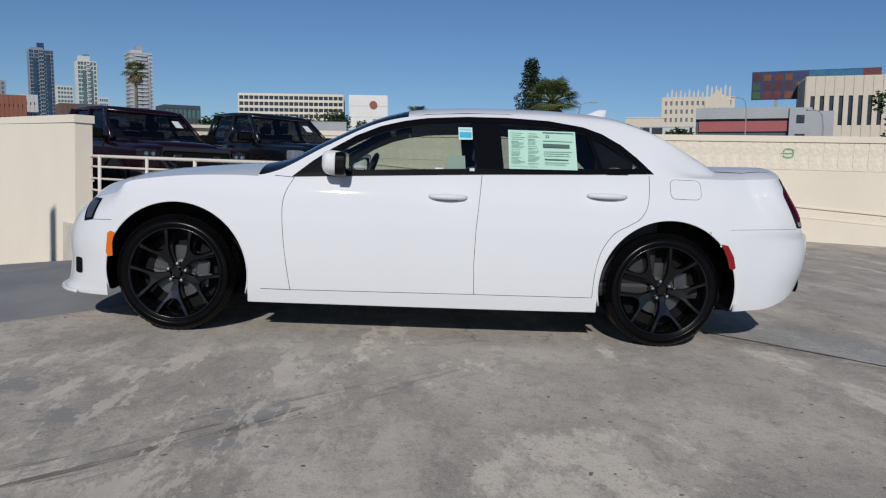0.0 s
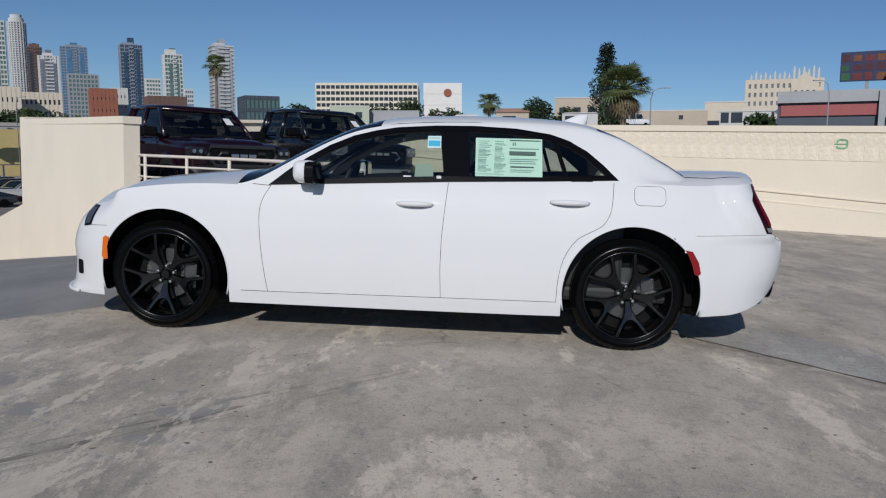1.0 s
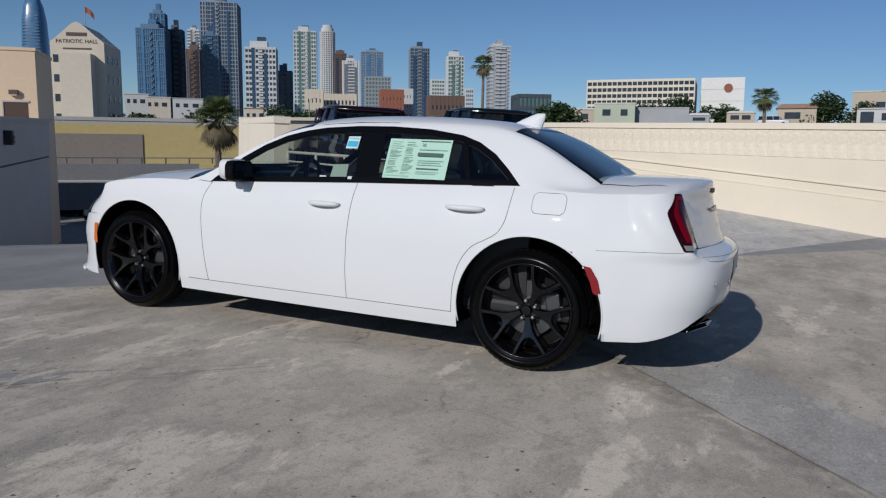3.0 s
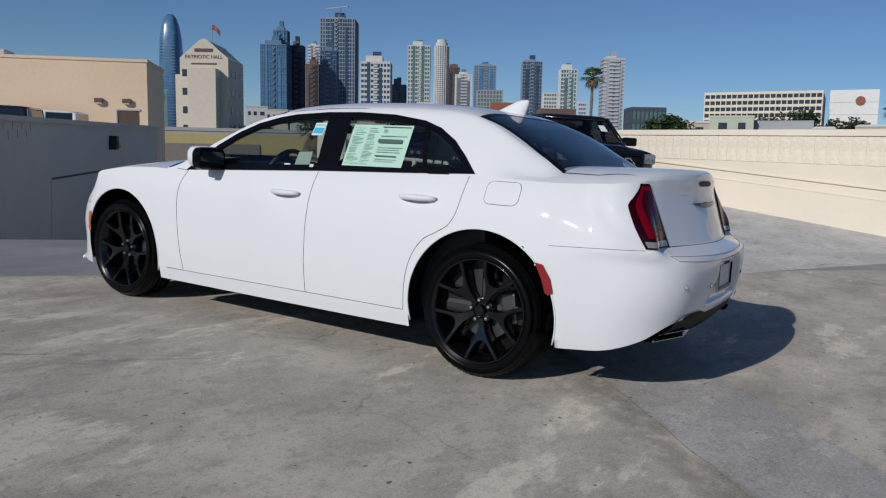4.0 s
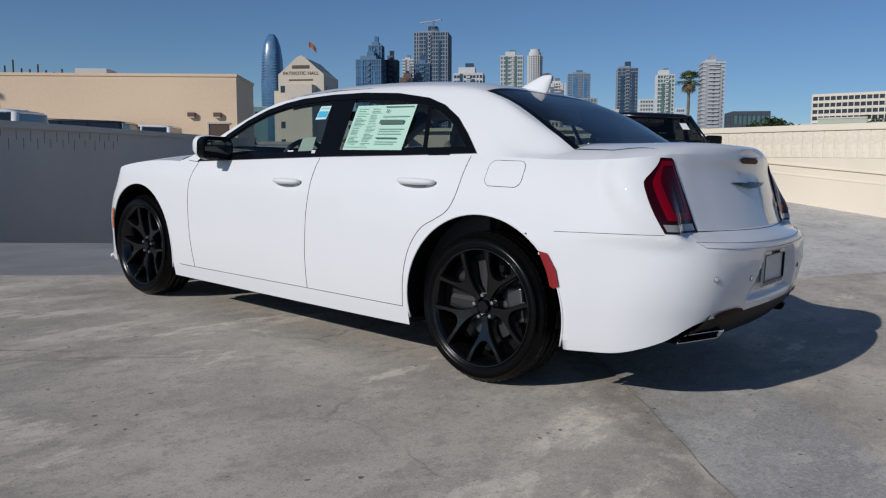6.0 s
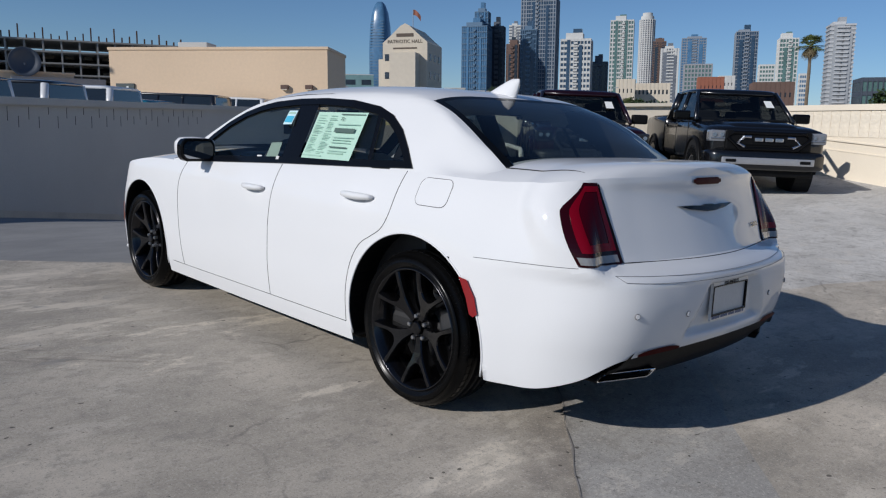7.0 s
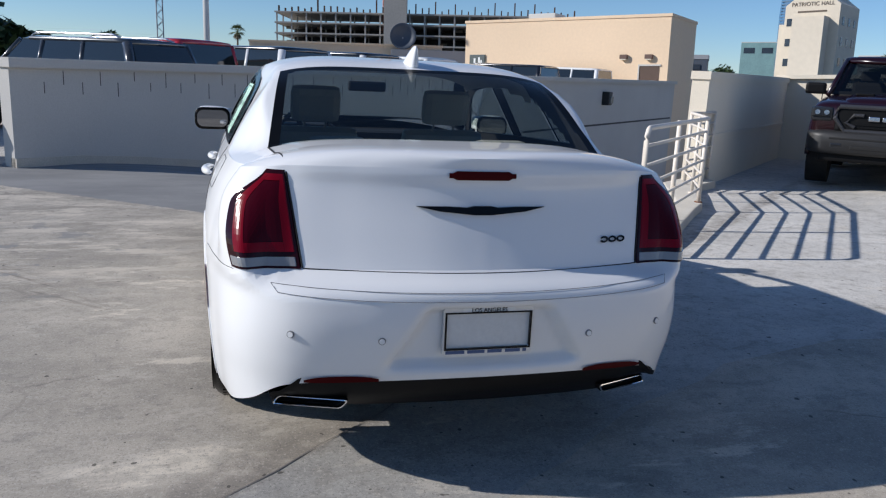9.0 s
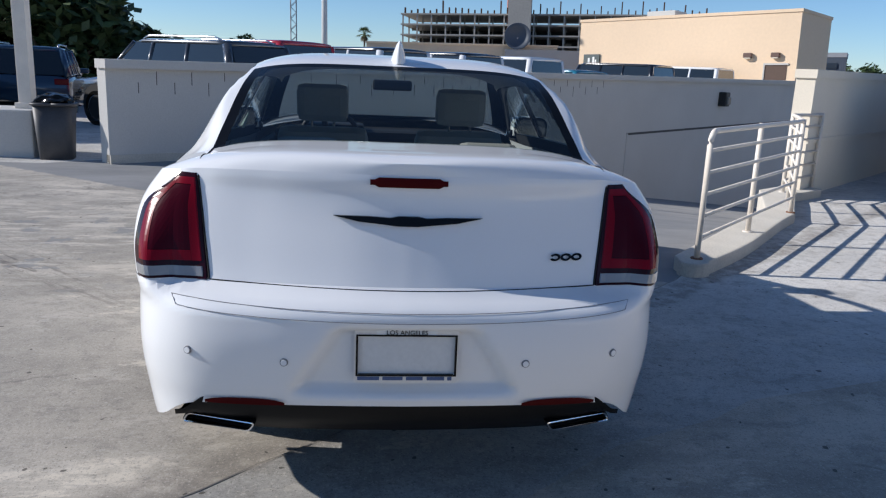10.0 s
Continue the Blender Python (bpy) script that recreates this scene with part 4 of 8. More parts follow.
def lathe(bm, prof, n=48, closed=False):
    """Revolve (radius, y) points about the y axis."""
    rings = [[bm.verts.new((r * math.cos(k * math.tau / n), y, r * math.sin(k * math.tau / n))) for k in range(n)] for r, y in prof]
    for a, b in zip(rings, rings[1:]):
        for k in range(n):
            bm.faces.new((a[k], a[(k + 1) % n], b[(k + 1) % n], b[k]))
    if closed:
        for k in range(n):
            bm.faces.new((rings[-1][k], rings[-1][(k + 1) % n], rings[0][(k + 1) % n], rings[0][k]))
    bmesh.ops.recalc_face_normals(bm, faces=bm.faces)


def spoke_mesh(outline, y_back, y_front, taper):
    """A spoke from an outline in the wheel's plane, dished towards the hub and chamfered."""
    bm = bmesh.new()

    def dish(r):
        return 0.040 * smooth01((0.27 - r) / 0.24)
    small, ridge = inset(outline, taper), inset(outline, taper * 1.9)
    back = [bm.verts.new((x, y_back, z)) for x, z in outline]
    mid = [bm.verts.new((x, y_front + 0.026 + dish(math.hypot(x, z)), z)) for x, z in outline]
    low = [bm.verts.new((x, y_front + 0.007 + dish(math.hypot(x, z)), z)) for x, z in small]
    top = [bm.verts.new((x, y_front + dish(math.hypot(x, z)), z)) for x, z in ridge]
    n = len(outline)
    for a, b in ((back, mid), (mid, low), (low, top)):
        for i in range(n):
            bm.faces.new((a[i], a[(i + 1) % n], b[(i + 1) % n], b[i]))
    f = bm.faces.new(top)
    f.normal_update()
    bmesh.ops.triangulate(bm, faces=[f])
    bmesh.ops.recalc_face_normals(bm, faces=bm.faces)
    return bm


def make_wheel(name, parent, at, tyre_r, rim_r, width, rim_mat, y_face, lugs=5, spokes=5):
    """A road wheel with tyre, rim, forked spokes, cap, nuts, disc and caliper; it faces -y."""
    w = new(name)
    w.parent = parent
    w.matrix_local = at
    hw = width / 2
    bm = bmesh.new()
    prof = [(rim_r - 0.004, y_face + 0.012), (rim_r + 0.012, y_face + 0.002), (rim_r + 0.026, y_face - 0.005), (rim_r + 0.030, y_face - 0.010), (rim_r + 0.034, y_face - 0.0065), (rim_r + 0.055, y_face - 0.010), (tyre_r - 0.035, y_face - 0.004),
            (tyre_r - 0.016, y_face + 0.012), (tyre_r - 0.004, y_face + 0.032)]
    grooves = [0.06, 0.072, 0.11, 0.122, 0.15, 0.162, 0.19]
    for k, g in enumerate(grooves):
        if g < width - 0.04:
            prof.append((tyre_r - (0.0 if k % 2 == 0 else 0.0), y_face + g - (0.003 if k % 2 else 0)))
            prof.append((tyre_r - (0.008 if k % 2 == 0 else 0.0), y_face + g + 0.001))
    prof += [(tyre_r - 0.004, y_face + width - 0.03), (tyre_r - 0.03, y_face + width - 0.005), (rim_r, y_face + width)]
    lathe(bm, prof, 64)
    part("tyre", bm, RUBBER, w, smooth=True)
    bm = bmesh.new()
    for k in range(56):
        a = k * math.tau / 56
        for yy, tilt in ((0.044, 0.05), (width - 0.05, -0.05)):
            m = Matrix.Rotation(-a, 4, "Y") @ Matrix.Translation((tyre_r - 0.006, y_face + yy, 0)) @ Matrix.Rotation(tilt, 4, "X")
            add_box(bm, -0.010, 0.0045, -0.012, 0.020, -0.0140, 0.0140, m)
    t = part("tread_block", bm, RUBBER, w)
    t["kind"] = "stuff"
    bm = bmesh.new()
    lathe(bm, [(rim_r - 0.012, y_face + 0.03), (rim_r - 0.002, y_face + 0.004), (rim_r + 0.006, y_face - 0.002), (rim_r + 0.004, y_face + 0.02), (rim_r - 0.02, y_face + 0.045), (rim_r - 0.03, y_face + width - 0.02)], 64)
    part("rim", bm, rim_mat, w, smooth=True)
    half = [(0.020, 0.035), (0.024, 0.075), (0.031, 0.112), (0.047, 0.148), (0.071, 0.186), (0.094, 0.222), (0.114, 0.256), (0.083, 0.272), (0.066, 0.240), (0.048, 0.208), (0.032, 0.185), (0.015, 0.171)]
    k = rim_r / 0.278
    outline = [(-x * k, z * k) for x, z in half] + [(0.0, 0.168 * k)] + [(x * k, z * k) for x, z in half[::-1]]
    master = None
    for k in range(spokes):
        a = math.pi + k * math.tau / spokes
        if master is None:
            master = spoke_mesh(outline, y_face + 0.085, y_face + 0.006, 0.0042)
            sp = part("spoke", master, rim_mat, w)
        else:
            sp = new("spoke", sp0.data)
            sp.parent = w
        sp0 = sp
        sp.matrix_local = Matrix.Rotation(a, 4, "Y")
    bm = bmesh.new()
    lathe(bm, [(0.0, y_face + 0.031), (0.027, y_face + 0.032), (0.031, y_face + 0.038), (0.033, y_face + 0.060), (0.070, y_face + 0.063), (0.074, y_face + 0.12)], 32)
    part("hub_cap", bm, rim_mat, w, smooth=False)
    for k in range(lugs):
        a = math.pi / 5 + math.pi + k * math.tau / lugs
        bm = bmesh.new()
        lathe(bm, [(0.0, y_face + 0.036), (0.0085, y_face + 0.037), (0.0115, y_face + 0.044), (0.012, y_face + 0.085)], 12)
        ln = part("wheel_nut", bm, STEEL, w)
        ln.matrix_local = Matrix.Translation((0.056 * math.sin(a), 0, 0.056 * math.cos(a)))
    bm = bmesh.new()
    lathe(bm, [(0.06, y_face + 0.12), (0.165, y_face + 0.118), (0.168, y_face + 0.122), (0.168, y_face + 0.145), (0.06, y_face + 0.147)], 48)
    part("brake_disc", bm, BRAKE_IRON, w)
    bm = bmesh.new()
    add_box(bm, 0.10, 0.19, y_face + 0.095, y_face + 0.17, -0.085, 0.085, None, 0.012)
    part("brake_caliper", bm, BRAKE_IRON, w)
    bm = bmesh.new()
    lathe(bm, [(0.0, y_face + 0.16), (rim_r - 0.03, y_face + 0.16)], 32)
    part("wheel_back", bm, BLACK_PLASTIC, w)
    return w


for i, (ax, sy) in enumerate(((-1.526, -1), (1.526, -1), (-1.526, 1), (1.526, 1))):
    make_wheel("wheel", car, Matrix.Translation((ax, 0, 0.364)) @ pose(0, 0, 0, 0, (4, -9, 20, 31)[i], 0 if sy < 0 else 180), 0.364, 0.278, 0.245, RIM_BLACK, -0.905)


# --- lamps ---
def corner_patch(z0, z1, s0, s1, out, side, nz=18, ns=18):
    """A patch on the rear corner: z0 to z1, between the outline places s0(z) and s1(z)."""
    bm = bmesh.new()
    g = []
    for j in range(nz + 1):
        z = z0 + (z1 - z0) * j / nz
        a, b = s0(z), s1(z)
        g.append([skin(a + (b - a) * i / ns, z, out, side) for i in range(ns + 1)])
    vs = [[bm.verts.new(p) for p in row] for row in g]
    for j in range(nz):
        for i in range(ns):
            bm.faces.new((vs[j][i], vs[j][i + 1], vs[j + 1][i + 1], vs[j + 1][i]))
    # turned-in rim
    rim = [vs[0][i] for i in range(ns + 1)] + [vs[j][ns] for j in range(1, nz + 1)] + [vs[nz][i] for i in range(ns - 1, -1, -1)] + [vs[j][0] for j in range(nz - 1, 0, -1)]
    low = [bm.verts.new(v.co - (v.co - Vector((1.9, 0, v.co.z))).normalized() * (out + 0.004)) for v in rim]
    for i in range(len(rim)):
        bm.faces.new((rim[i], rim[(i + 1) % len(rim)], low[(i + 1) % len(rim)], low[i]))
    bmesh.ops.recalc_face_normals(bm, faces=bm.faces)
    return bm


def lamp_out(z):
    t = (z - 0.785) / (1.098 - 0.785)
    x = 2.388 - 0.155 * t - 0.008 * math.sin(math.pi * t)
    return s_of_x(x, z) + 0.115 * smooth01((z - 0.985) / 0.12)


def lamp_in(z):
    return s_of_y(0.604 + 0.155 * (z - 0.785), z)


def side_patch(a, b, c, d, out, side, n=8):
    """A four-cornered patch that follows the body's side: a, b along the bottom, c, d back along the top."""
    bm = bmesh.new()
    g = []
    for j in range(n + 1):
        v = j / n
        row = []
        for i in range(n + 1):
            u = i / n
            x, z = ((1 - v) * ((1 - u) * a[k] + u * b[k]) + v * ((1 - u) * d[k] + u * c[k]) for k in (0, 1))
            row.append(bm.verts.new(on_side(x, z, out, side)))
        g.append(row)
    for j in range(n):
        for i in range(n):
            bm.faces.new((g[j][i], g[j][i + 1], g[j + 1][i + 1], g[j + 1][i]))
    return bm


HEADLAMP_GREY = paint("headlamp_grey", (0.06, 0.062, 0.075), 0.3, 0.1)
for side in (-1, 1):
    lamp = part("tail_lamp", corner_patch(0.790, 1.098, lamp_out, lamp_in, 0.006, side), LAMP_DARK, car, "smoked red tail lamp")

    def mix_s(a, b=None):
        return lambda z: lamp_out(z) + (lamp_in(z) - lamp_out(z)) * a
    part("light_guide", corner_patch(0.842, 1.085, mix_s(0.15), mix_s(0.33), 0.009, side, 14, 5), LAMP_RED, lamp)
    part("light_guide", corner_patch(0.842, 1.085, mix_s(0.86), mix_s(0.965), 0.009, side, 14, 5), LAMP_RED, lamp)
    part("light_guide", corner_patch(0.842, 0.872, mix_s(0.332), mix_s(0.858), 0.009, side, 4, 10), LAMP_RED, lamp)
    part("light_guide", corner_patch(1.064, 1.085, mix_s(0.332), mix_s(0.858), 0.009, side, 4, 10), LAMP_RED, lamp)
    part("lens_field", corner_patch(0.874, 1.062, mix_s(0.334), mix_s(0.856), 0.0075, side, 8, 8), DEEP_LENS, lamp)
    part("reversing_strip", corner_patch(0.798, 0.826, mix_s(0.05), mix_s(0.96), 0.009, side, 4, 14), LAMP_CLEAR, lamp)
    # side reflectors and markers
    q = [(1.862, 0.675), (1.905, 0.668), (1.948, 0.60), (1.966, 0.53), (1.945, 0.515), (1.925, 0.525), (1.905, 0.59)]
    part("side_reflector", fill_side(q, 0.010, side), REFLECTOR, car, "red side reflector")
    q = [(-1.932, 0.60), (-1.912, 0.615), (-1.886, 0.607), (-1.90, 0.54), (-1.898, 0.462), (-1.93, 0.455), (-1.944, 0.48)]
    part("side_marker", fill_side(q, 0.010, side), AMBER, car, "amber side marker lamp")
    hl = part("headlamp", side_patch((-2.118, 0.662), (-2.046, 0.676), (-2.012, 0.806), (-2.128, 0.806), 0.004, side), BLACK_GLOSS, car, "dark slim headlamp")
    part("headlamp_lens", side_patch((-2.100, 0.682), (-2.056, 0.690), (-2.030, 0.790), (-2.112, 0.790), 0.0065, side), HEADLAMP_GREY, hl)
    gap([(-2.046, 0.677), (-1.98, 0.679), (-1.91, 0.682)], side)
    # fog lamp pocket low in the front bumper
    part("fog_lamp_pocket", fill_side(rounded(-2.19, -2.13, 0.33, 0.43, 0.015), 0.003, side), BLACK_PLASTIC, car)
    # front splitter
bm = bmesh.new()
lipv = [skin(PLAN_LEN * k / NU, 0.214, 0.010 * smooth01((-1.7 - plan_x(PLAN_LEN * k / NU)) / 0.4), sd) for sd in (-1, 1) for k in (range(42, -1, -1) if sd == -1 else range(1, 43))]
add_tube(bm, lipv, 0.014, 8)
part("front_lip", bm, PAINT_WHITE, car, smooth=True)

# --- door handles ---
for side in (-1, 1):
    for x0, x1, z in ((0.03, 0.262, 0.898), (1.005, 1.25, 0.94)):
        # flat grey patch: shade of the handle's hollow, put into the colour
        base = part("recess_shade", fill_side(rounded(x0 + 0.035, x1 - 0.05, z - 0.022, z + 0.016, 0.016), 0.0012, side), material("recess_shadow_paint", (0.5, 0.5, 0.51), 0.3, 0, 0.02, 5, 50, 0), car)
        bm = bmesh.new()
        pts, rad = [], []
        for i in range(13):
            t = i / 12
            pts.append(on_side(x0 + (x1 - x0) * t, z + 0.006, 0.008 + 0.03 * math.sin(math.pi * t) ** 0.6, side))
            rad.append(0.008 + 0.010 * math.sin(math.pi * t) ** 0.4)
        add_tube(bm, pts, rad, 10)
        h = part("door_handle", bm, PAINT_WHITE, car, smooth=True)
        if x0 < 0.5 and side == -1:
            bm = bmesh.new()
            p = on_side(x1 - 0.03, z + 0.008, 0.030, side)
            bmesh.ops.create_circle(bm, cap_ends=True, radius=0.011, segments=16, matrix=Matrix.Translation(p) @ pose(0, 0, 0, 90, 0, 0))
            part("lock_cylinder", bm, STEEL, h)

# --- door mirrors ---
for side in (-1, 1):
    bm = bmesh.new()
    sections = []
    for i in range(9):
        t = i / 8
        y = 0.855 + 0.225 * t
        hx = 0.055 + 0.012 * math.sin(math.pi * t)
        hz = 0.045 + 0.030 * math.sin(math.pi * (0.25 + 0.6 * t))
        if i == 8:
            hx, hz = hx * 0.62, hz * 0.7
        cx, cz = -0.545 - 0.012 * t, 1.075 + 0.015 * t
        sections.append([bm.verts.new((cx + hx * math.copysign(abs(math.cos(a)) ** 0.55, math.cos(a)), side * y, cz + hz * math.copysign(abs(math.sin(a)) ** 0.6, math.sin(a)))) for a in [k * math.tau / 20 for k in range(20)]])
    for r, q in zip(sections, sections[1:]):
        for k in range(20):
            bm.faces.new((r[k], r[(k + 1) % 20], q[(k + 1) % 20], q[k]))
    bm.faces.new(sections[0])
    bm.faces.new(sections[-1][::-1])
    bmesh.ops.recalc_face_normals(bm, faces=bm.faces)
    mi = part("door_mirror", bm, PAINT_WHITE, car, "white door mirror with black back", smooth=True)
    bm = bmesh.new()
    ro = rounded(0.862, 1.088, 1.006, 1.150, 0.05, 0, 7)
    ma, mb = [bm.verts.new((-0.535, side * y, z)) for y, z in ro], [bm.verts.new((-0.482, side * y, z)) for y, z in ro]
    mc = [bm.verts.new((-0.474, side * y, z)) for y, z in inset(ro, 0.009)]
    for u, v in ((ma, mb), (mb, mc)):
        for i in range(len(ro)):
            bm.faces.new((u[i], u[(i + 1) % len(ro)], v[(i + 1) % len(ro)], v[i]))
    bm.faces.new(ma)
    bm.faces.new(mc)
    bmesh.ops.recalc_face_normals(bm, faces=bm.faces)
    part("mirror_frame", bm, BLACK_GLOSS, mi)
    bm = bmesh.new()
    bm.faces.new([bm.verts.new((-0.4715, side * y, z)) for y, z in rounded(0.878, 1.072, 1.024, 1.132, 0.04, 0, 7)])
    part("mirror_glass", bm, material("mirror_silver", (0.3, 0.31, 0.33), 0.02, 1.0, 0.01, 5, 50, 0), mi)
    bm = bmesh.new()
    add_box(bm, -0.60, -0.50, min(side * 0.84, side * 0.93), max(side * 0.84, side * 0.93), 1.005, 1.06, None, 0.012)
    part("mirror_arm", bm, BLACK_GLOSS, mi)

# --- rear details ---
RX = lambda y, z: skin(s_of_y(max(abs(y), 0.002), z), z, 0, -1).x
# lower valance
bm = bmesh.new()
rows = []
for i in range(49):
    y = -0.705 + 1.41 * i / 48
    up = 0.458 - 0.075 * smooth01((abs(y) - 0.58) / 0.125)
    x = RX(y, 0.46)
    lowz = 0.318 + 0.03 * smooth01((abs(y) - 0.50) / 0.2)
    rows.append([bm.verts.new((x - 0.004, y, up)), bm.verts.new((x - 0.012, y, up - 0.02)), bm.verts.new((x - 0.03, y, (up + lowz) / 2)), bm.verts.new((x - 0.095, y, lowz)), bm.verts.new((x - 0.32, y, lowz - 0.02))])
for r, q in zip(rows, rows[1:]):
    for k in range(4):
        bm.faces.new((r[k], q[k], q[k + 1], r[k + 1]))
bmesh.ops.recalc_face_normals(bm, faces=bm.faces)
part("rear_valance", bm, BLACK_PLASTIC, car, smooth=True)
for side in (-1, 1):
    bm = bmesh.new()
    line = [(side * y, 0.450 - 0.006 * (y - 0.36) / 0.24) for y in np.linspace(0.36, 0.60, 10)]
    up = [bm.verts.new((RX(y, 0.46) + 0.006, y, z + 0.012 * (1 - abs(2 * i / 9 - 1) ** 3))) for i, (y, z) in enumerate(line)]
    dn = [bm.verts.new((RX(y, 0.46) + 0.004, y, z - 0.010)) for y, z in line]
    for i in range(9):
        bm.faces.new((up[i], up[i + 1], dn[i + 1], dn[i]))
    part("bumper_reflector", bm, BRAKE_LENS, car, "red bumper reflector strip")
    # exhaust finisher, set flush in the valance, its face leaning under the car
    cy, cz = side * 0.575, 0.340
    ol = [(p - side * 0.6 * q, q) for p, q in rounded(-0.112, 0.112, -0.019, 0.019, 0.012, 0.0)]
    ex_x = RX(0.575, 0.44) - 0.052

    def ring(bm, k, dx):
        return [bm.verts.new((ex_x - dx + 0.35 * q - 0.42 * side * p, cy + p * (1 - (1 - k) * 0.3), cz + q * k - 0.04 * side * p)) for p, q in ol]

    def sleeve(bm, rings):
        for r, q in zip(rings, rings[1:]):
            for i in range(len(ol)):
                bm.faces.new((r[i], r[(i + 1) % len(ol)], q[(i + 1) % len(ol)], q[i]))
        bmesh.ops.recalc_face_normals(bm, faces=bm.faces)
    bm = bmesh.new()
    sleeve(bm, [ring(bm, 1.0, 0.006), ring(bm, 1.0, 0.0), ring(bm, 0.84, 0.001), ring(bm, 0.80, 0.02)])
    ex = part("exhaust_tip", bm, CHROME, car, "slim chrome exhaust trim")
    bm = bmesh.new()
    sleeve(bm, [ring(bm, 0.80, 0.0195), ring(bm, 0.7, 0.10)])
    bm.faces.new(ring(bm, 0.7, 0.10))
    part("exhaust_mouth", bm, SEAM, ex)
    bm = bmesh.new()
    sleeve(bm, [ring(bm, 1.01, 0.004), ring(bm, 1.10, 0.010), ring(bm, 1.12, 0.07), ring(bm, 0.9, 0.14)])
    part("exhaust_surround", bm, BLACK_PLASTIC, ex)
    for y, z in ((0.642, 0.605), (0.358, 0.588)):
        s = s_of_y(y, z)
        p = skin(s, z, 0.003, side)
        nrm = (skin(s, z, 0.02, side) - skin(s, z, 0.0, side)).normalized()
        mrot = nrm.to_track_quat("Z", "Y").to_matrix().to_4x4()
        bm = bmesh.new()
        bmesh.ops.create_cone(bm, cap_ends=True, segments=20, radius1=0.0125, radius2=0.0115, depth=0.004, matrix=Matrix.Translation(p) @ mrot)
        sn = part("parking_sensor", bm, SOFT_SEAM, car)
        bm = bmesh.new()
        bmesh.ops.create_cone(bm, cap_ends=True, segments=20, radius1=0.0098, radius2=0.009, depth=0.007, matrix=Matrix.Translation(p) @ mrot)
        part("sensor_face", bm, PAINT_WHITE, sn)
# high brake lamp
bm = bmesh.new()
g = [[bm.verts.new((RX(y, 1.101 + z) + 0.006, y, 1.101 + z * (1 if abs(y) < 0.1 else 0.55))) for y in np.linspace(-0.118, 0.118, 19)] for z in (-0.015, -0.006, 0.006, 0.015)]
for r, q in zip(g, g[1:]):
    for i in range(18):
        bm.faces.new((r[i], r[i + 1], q[i + 1], q[i]))
part("high_brake_lamp", bm, BRAKE_LENS, car, "red high brake lamp")
# winged badge: a plain dark wing shape
bm = bmesh.new()
wing = [(-0.228, 0.998), (-0.12, 0.999), (-0.055, 0.996), (-0.03, 1.001), (0.03, 1.001), (0.055, 0.996), (0.12, 0.999), (0.228, 0.998), (0.15, 0.983), (0.07, 0.976), (0.03, 0.972), (-0.03, 0.972), (-0.07, 0.976), (-0.15, 0.983)]
fr = [bm.verts.new((RX(y, z) + 0.011, y, z)) for y, z in wing]
bk = [bm.verts.new((RX(y, z) + 0.001, y, z)) for y, z in wing]
f = bm.faces.new(fr)
for i in range(len(wing)):
    bm.faces.new((fr[i], bk[i], bk[(i + 1) % len(wing)], fr[(i + 1) % len(wing)]))
bmesh.ops.triangulate(bm, faces=[f])
part("winged_badge", bm, BLACK_GLOSS, car, "black winged badge")
# model badge: three plain dark shapes
for k in range(3):
    y0 = 0.450 + 0.036 * k
    bm = bmesh.new()
    o = [(y0 + 0.015 + 0.0185 * math.cos(a) + 0.2 * 0.0115 * math.sin(a), 0.880 + 0.0115 * math.sin(a)) for a in [i * math.tau / 16 for i in range(16)]]
    n_ = [(y0 + 0.015 + 0.0095 * math.cos(a), 0.880 + 0.0048 * math.sin(a)) for a in [i * math.tau / 16 for i in range(16)]]
    A = [bm.verts.new((RX(y, z) + 0.008, y, z)) for y, z in o]
    B = [bm.verts.new((RX(y, z) + 0.008, y, z)) for y, z in n_]
    rng = range(16) if k else [i for i in range(16) if i not in (7, 8)]
    for i in rng:
        bm.faces.new((A[i], A[(i + 1) % 16], B[(i + 1) % 16], B[i]))
    part("badge_shape", bm, BLACK_GLOSS, car)

# licence plate holder
px = RX(0.0, 0.60) + 0.006
bm = bmesh.new()
add_box(bm, px, px + 0.006, -0.148, 0.148, 0.528, 0.682, None, 0.002)
plate = part("licence_plate", bm, material("plate_blank", (0.62, 0.62, 0.61), 0.5, 0, 0.05, 8, 80, 0.05), car, "blank dealer plate")
bm = bmesh.new()
ro, ri = rounded(-0.155, 0.155, 0.522, 0.690, 0.012), rounded(-0.145, 0.145, 0.546, 0.670, 0.008)
A = [bm.verts.new((px + 0.014, y, z)) for y, z in ro]
B = [bm.verts.new((px + 0.014, y, z)) for y, z in ri]
C = [bm.verts.new((px + 0.005, y, z)) for y, z in ri]
D = [bm.verts.new((px + 0.002, y, z)) for y, z in ro]
for r, q in ((A, B), (B, C), (D, A)):
    for i in range(len(ro)):
        bm.faces.new((r[i], r[(i + 1) % len(ro)], q[(i + 1) % len(ro)], q[i]))
part("plate_frame", bm, material("bright_frame", (0.66, 0.66, 0.65), 0.28, 0.35, 0.04, 6, 60, 0), plate, "chrome plate frame with dark edges")
for y0, y1, z0, z1 in ((-0.150, 0.150, 0.668, 0.673), (-0.150, 0.150, 0.543, 0.548), (-0.150, -0.144, 0.548, 0.668), (0.144, 0.150, 0.548, 0.668)):
    part("frame_edge", box_mesh(px + 0.002, px + 0.0165, y0, y1, z0, z1), BLACK_GLOSS, plate)


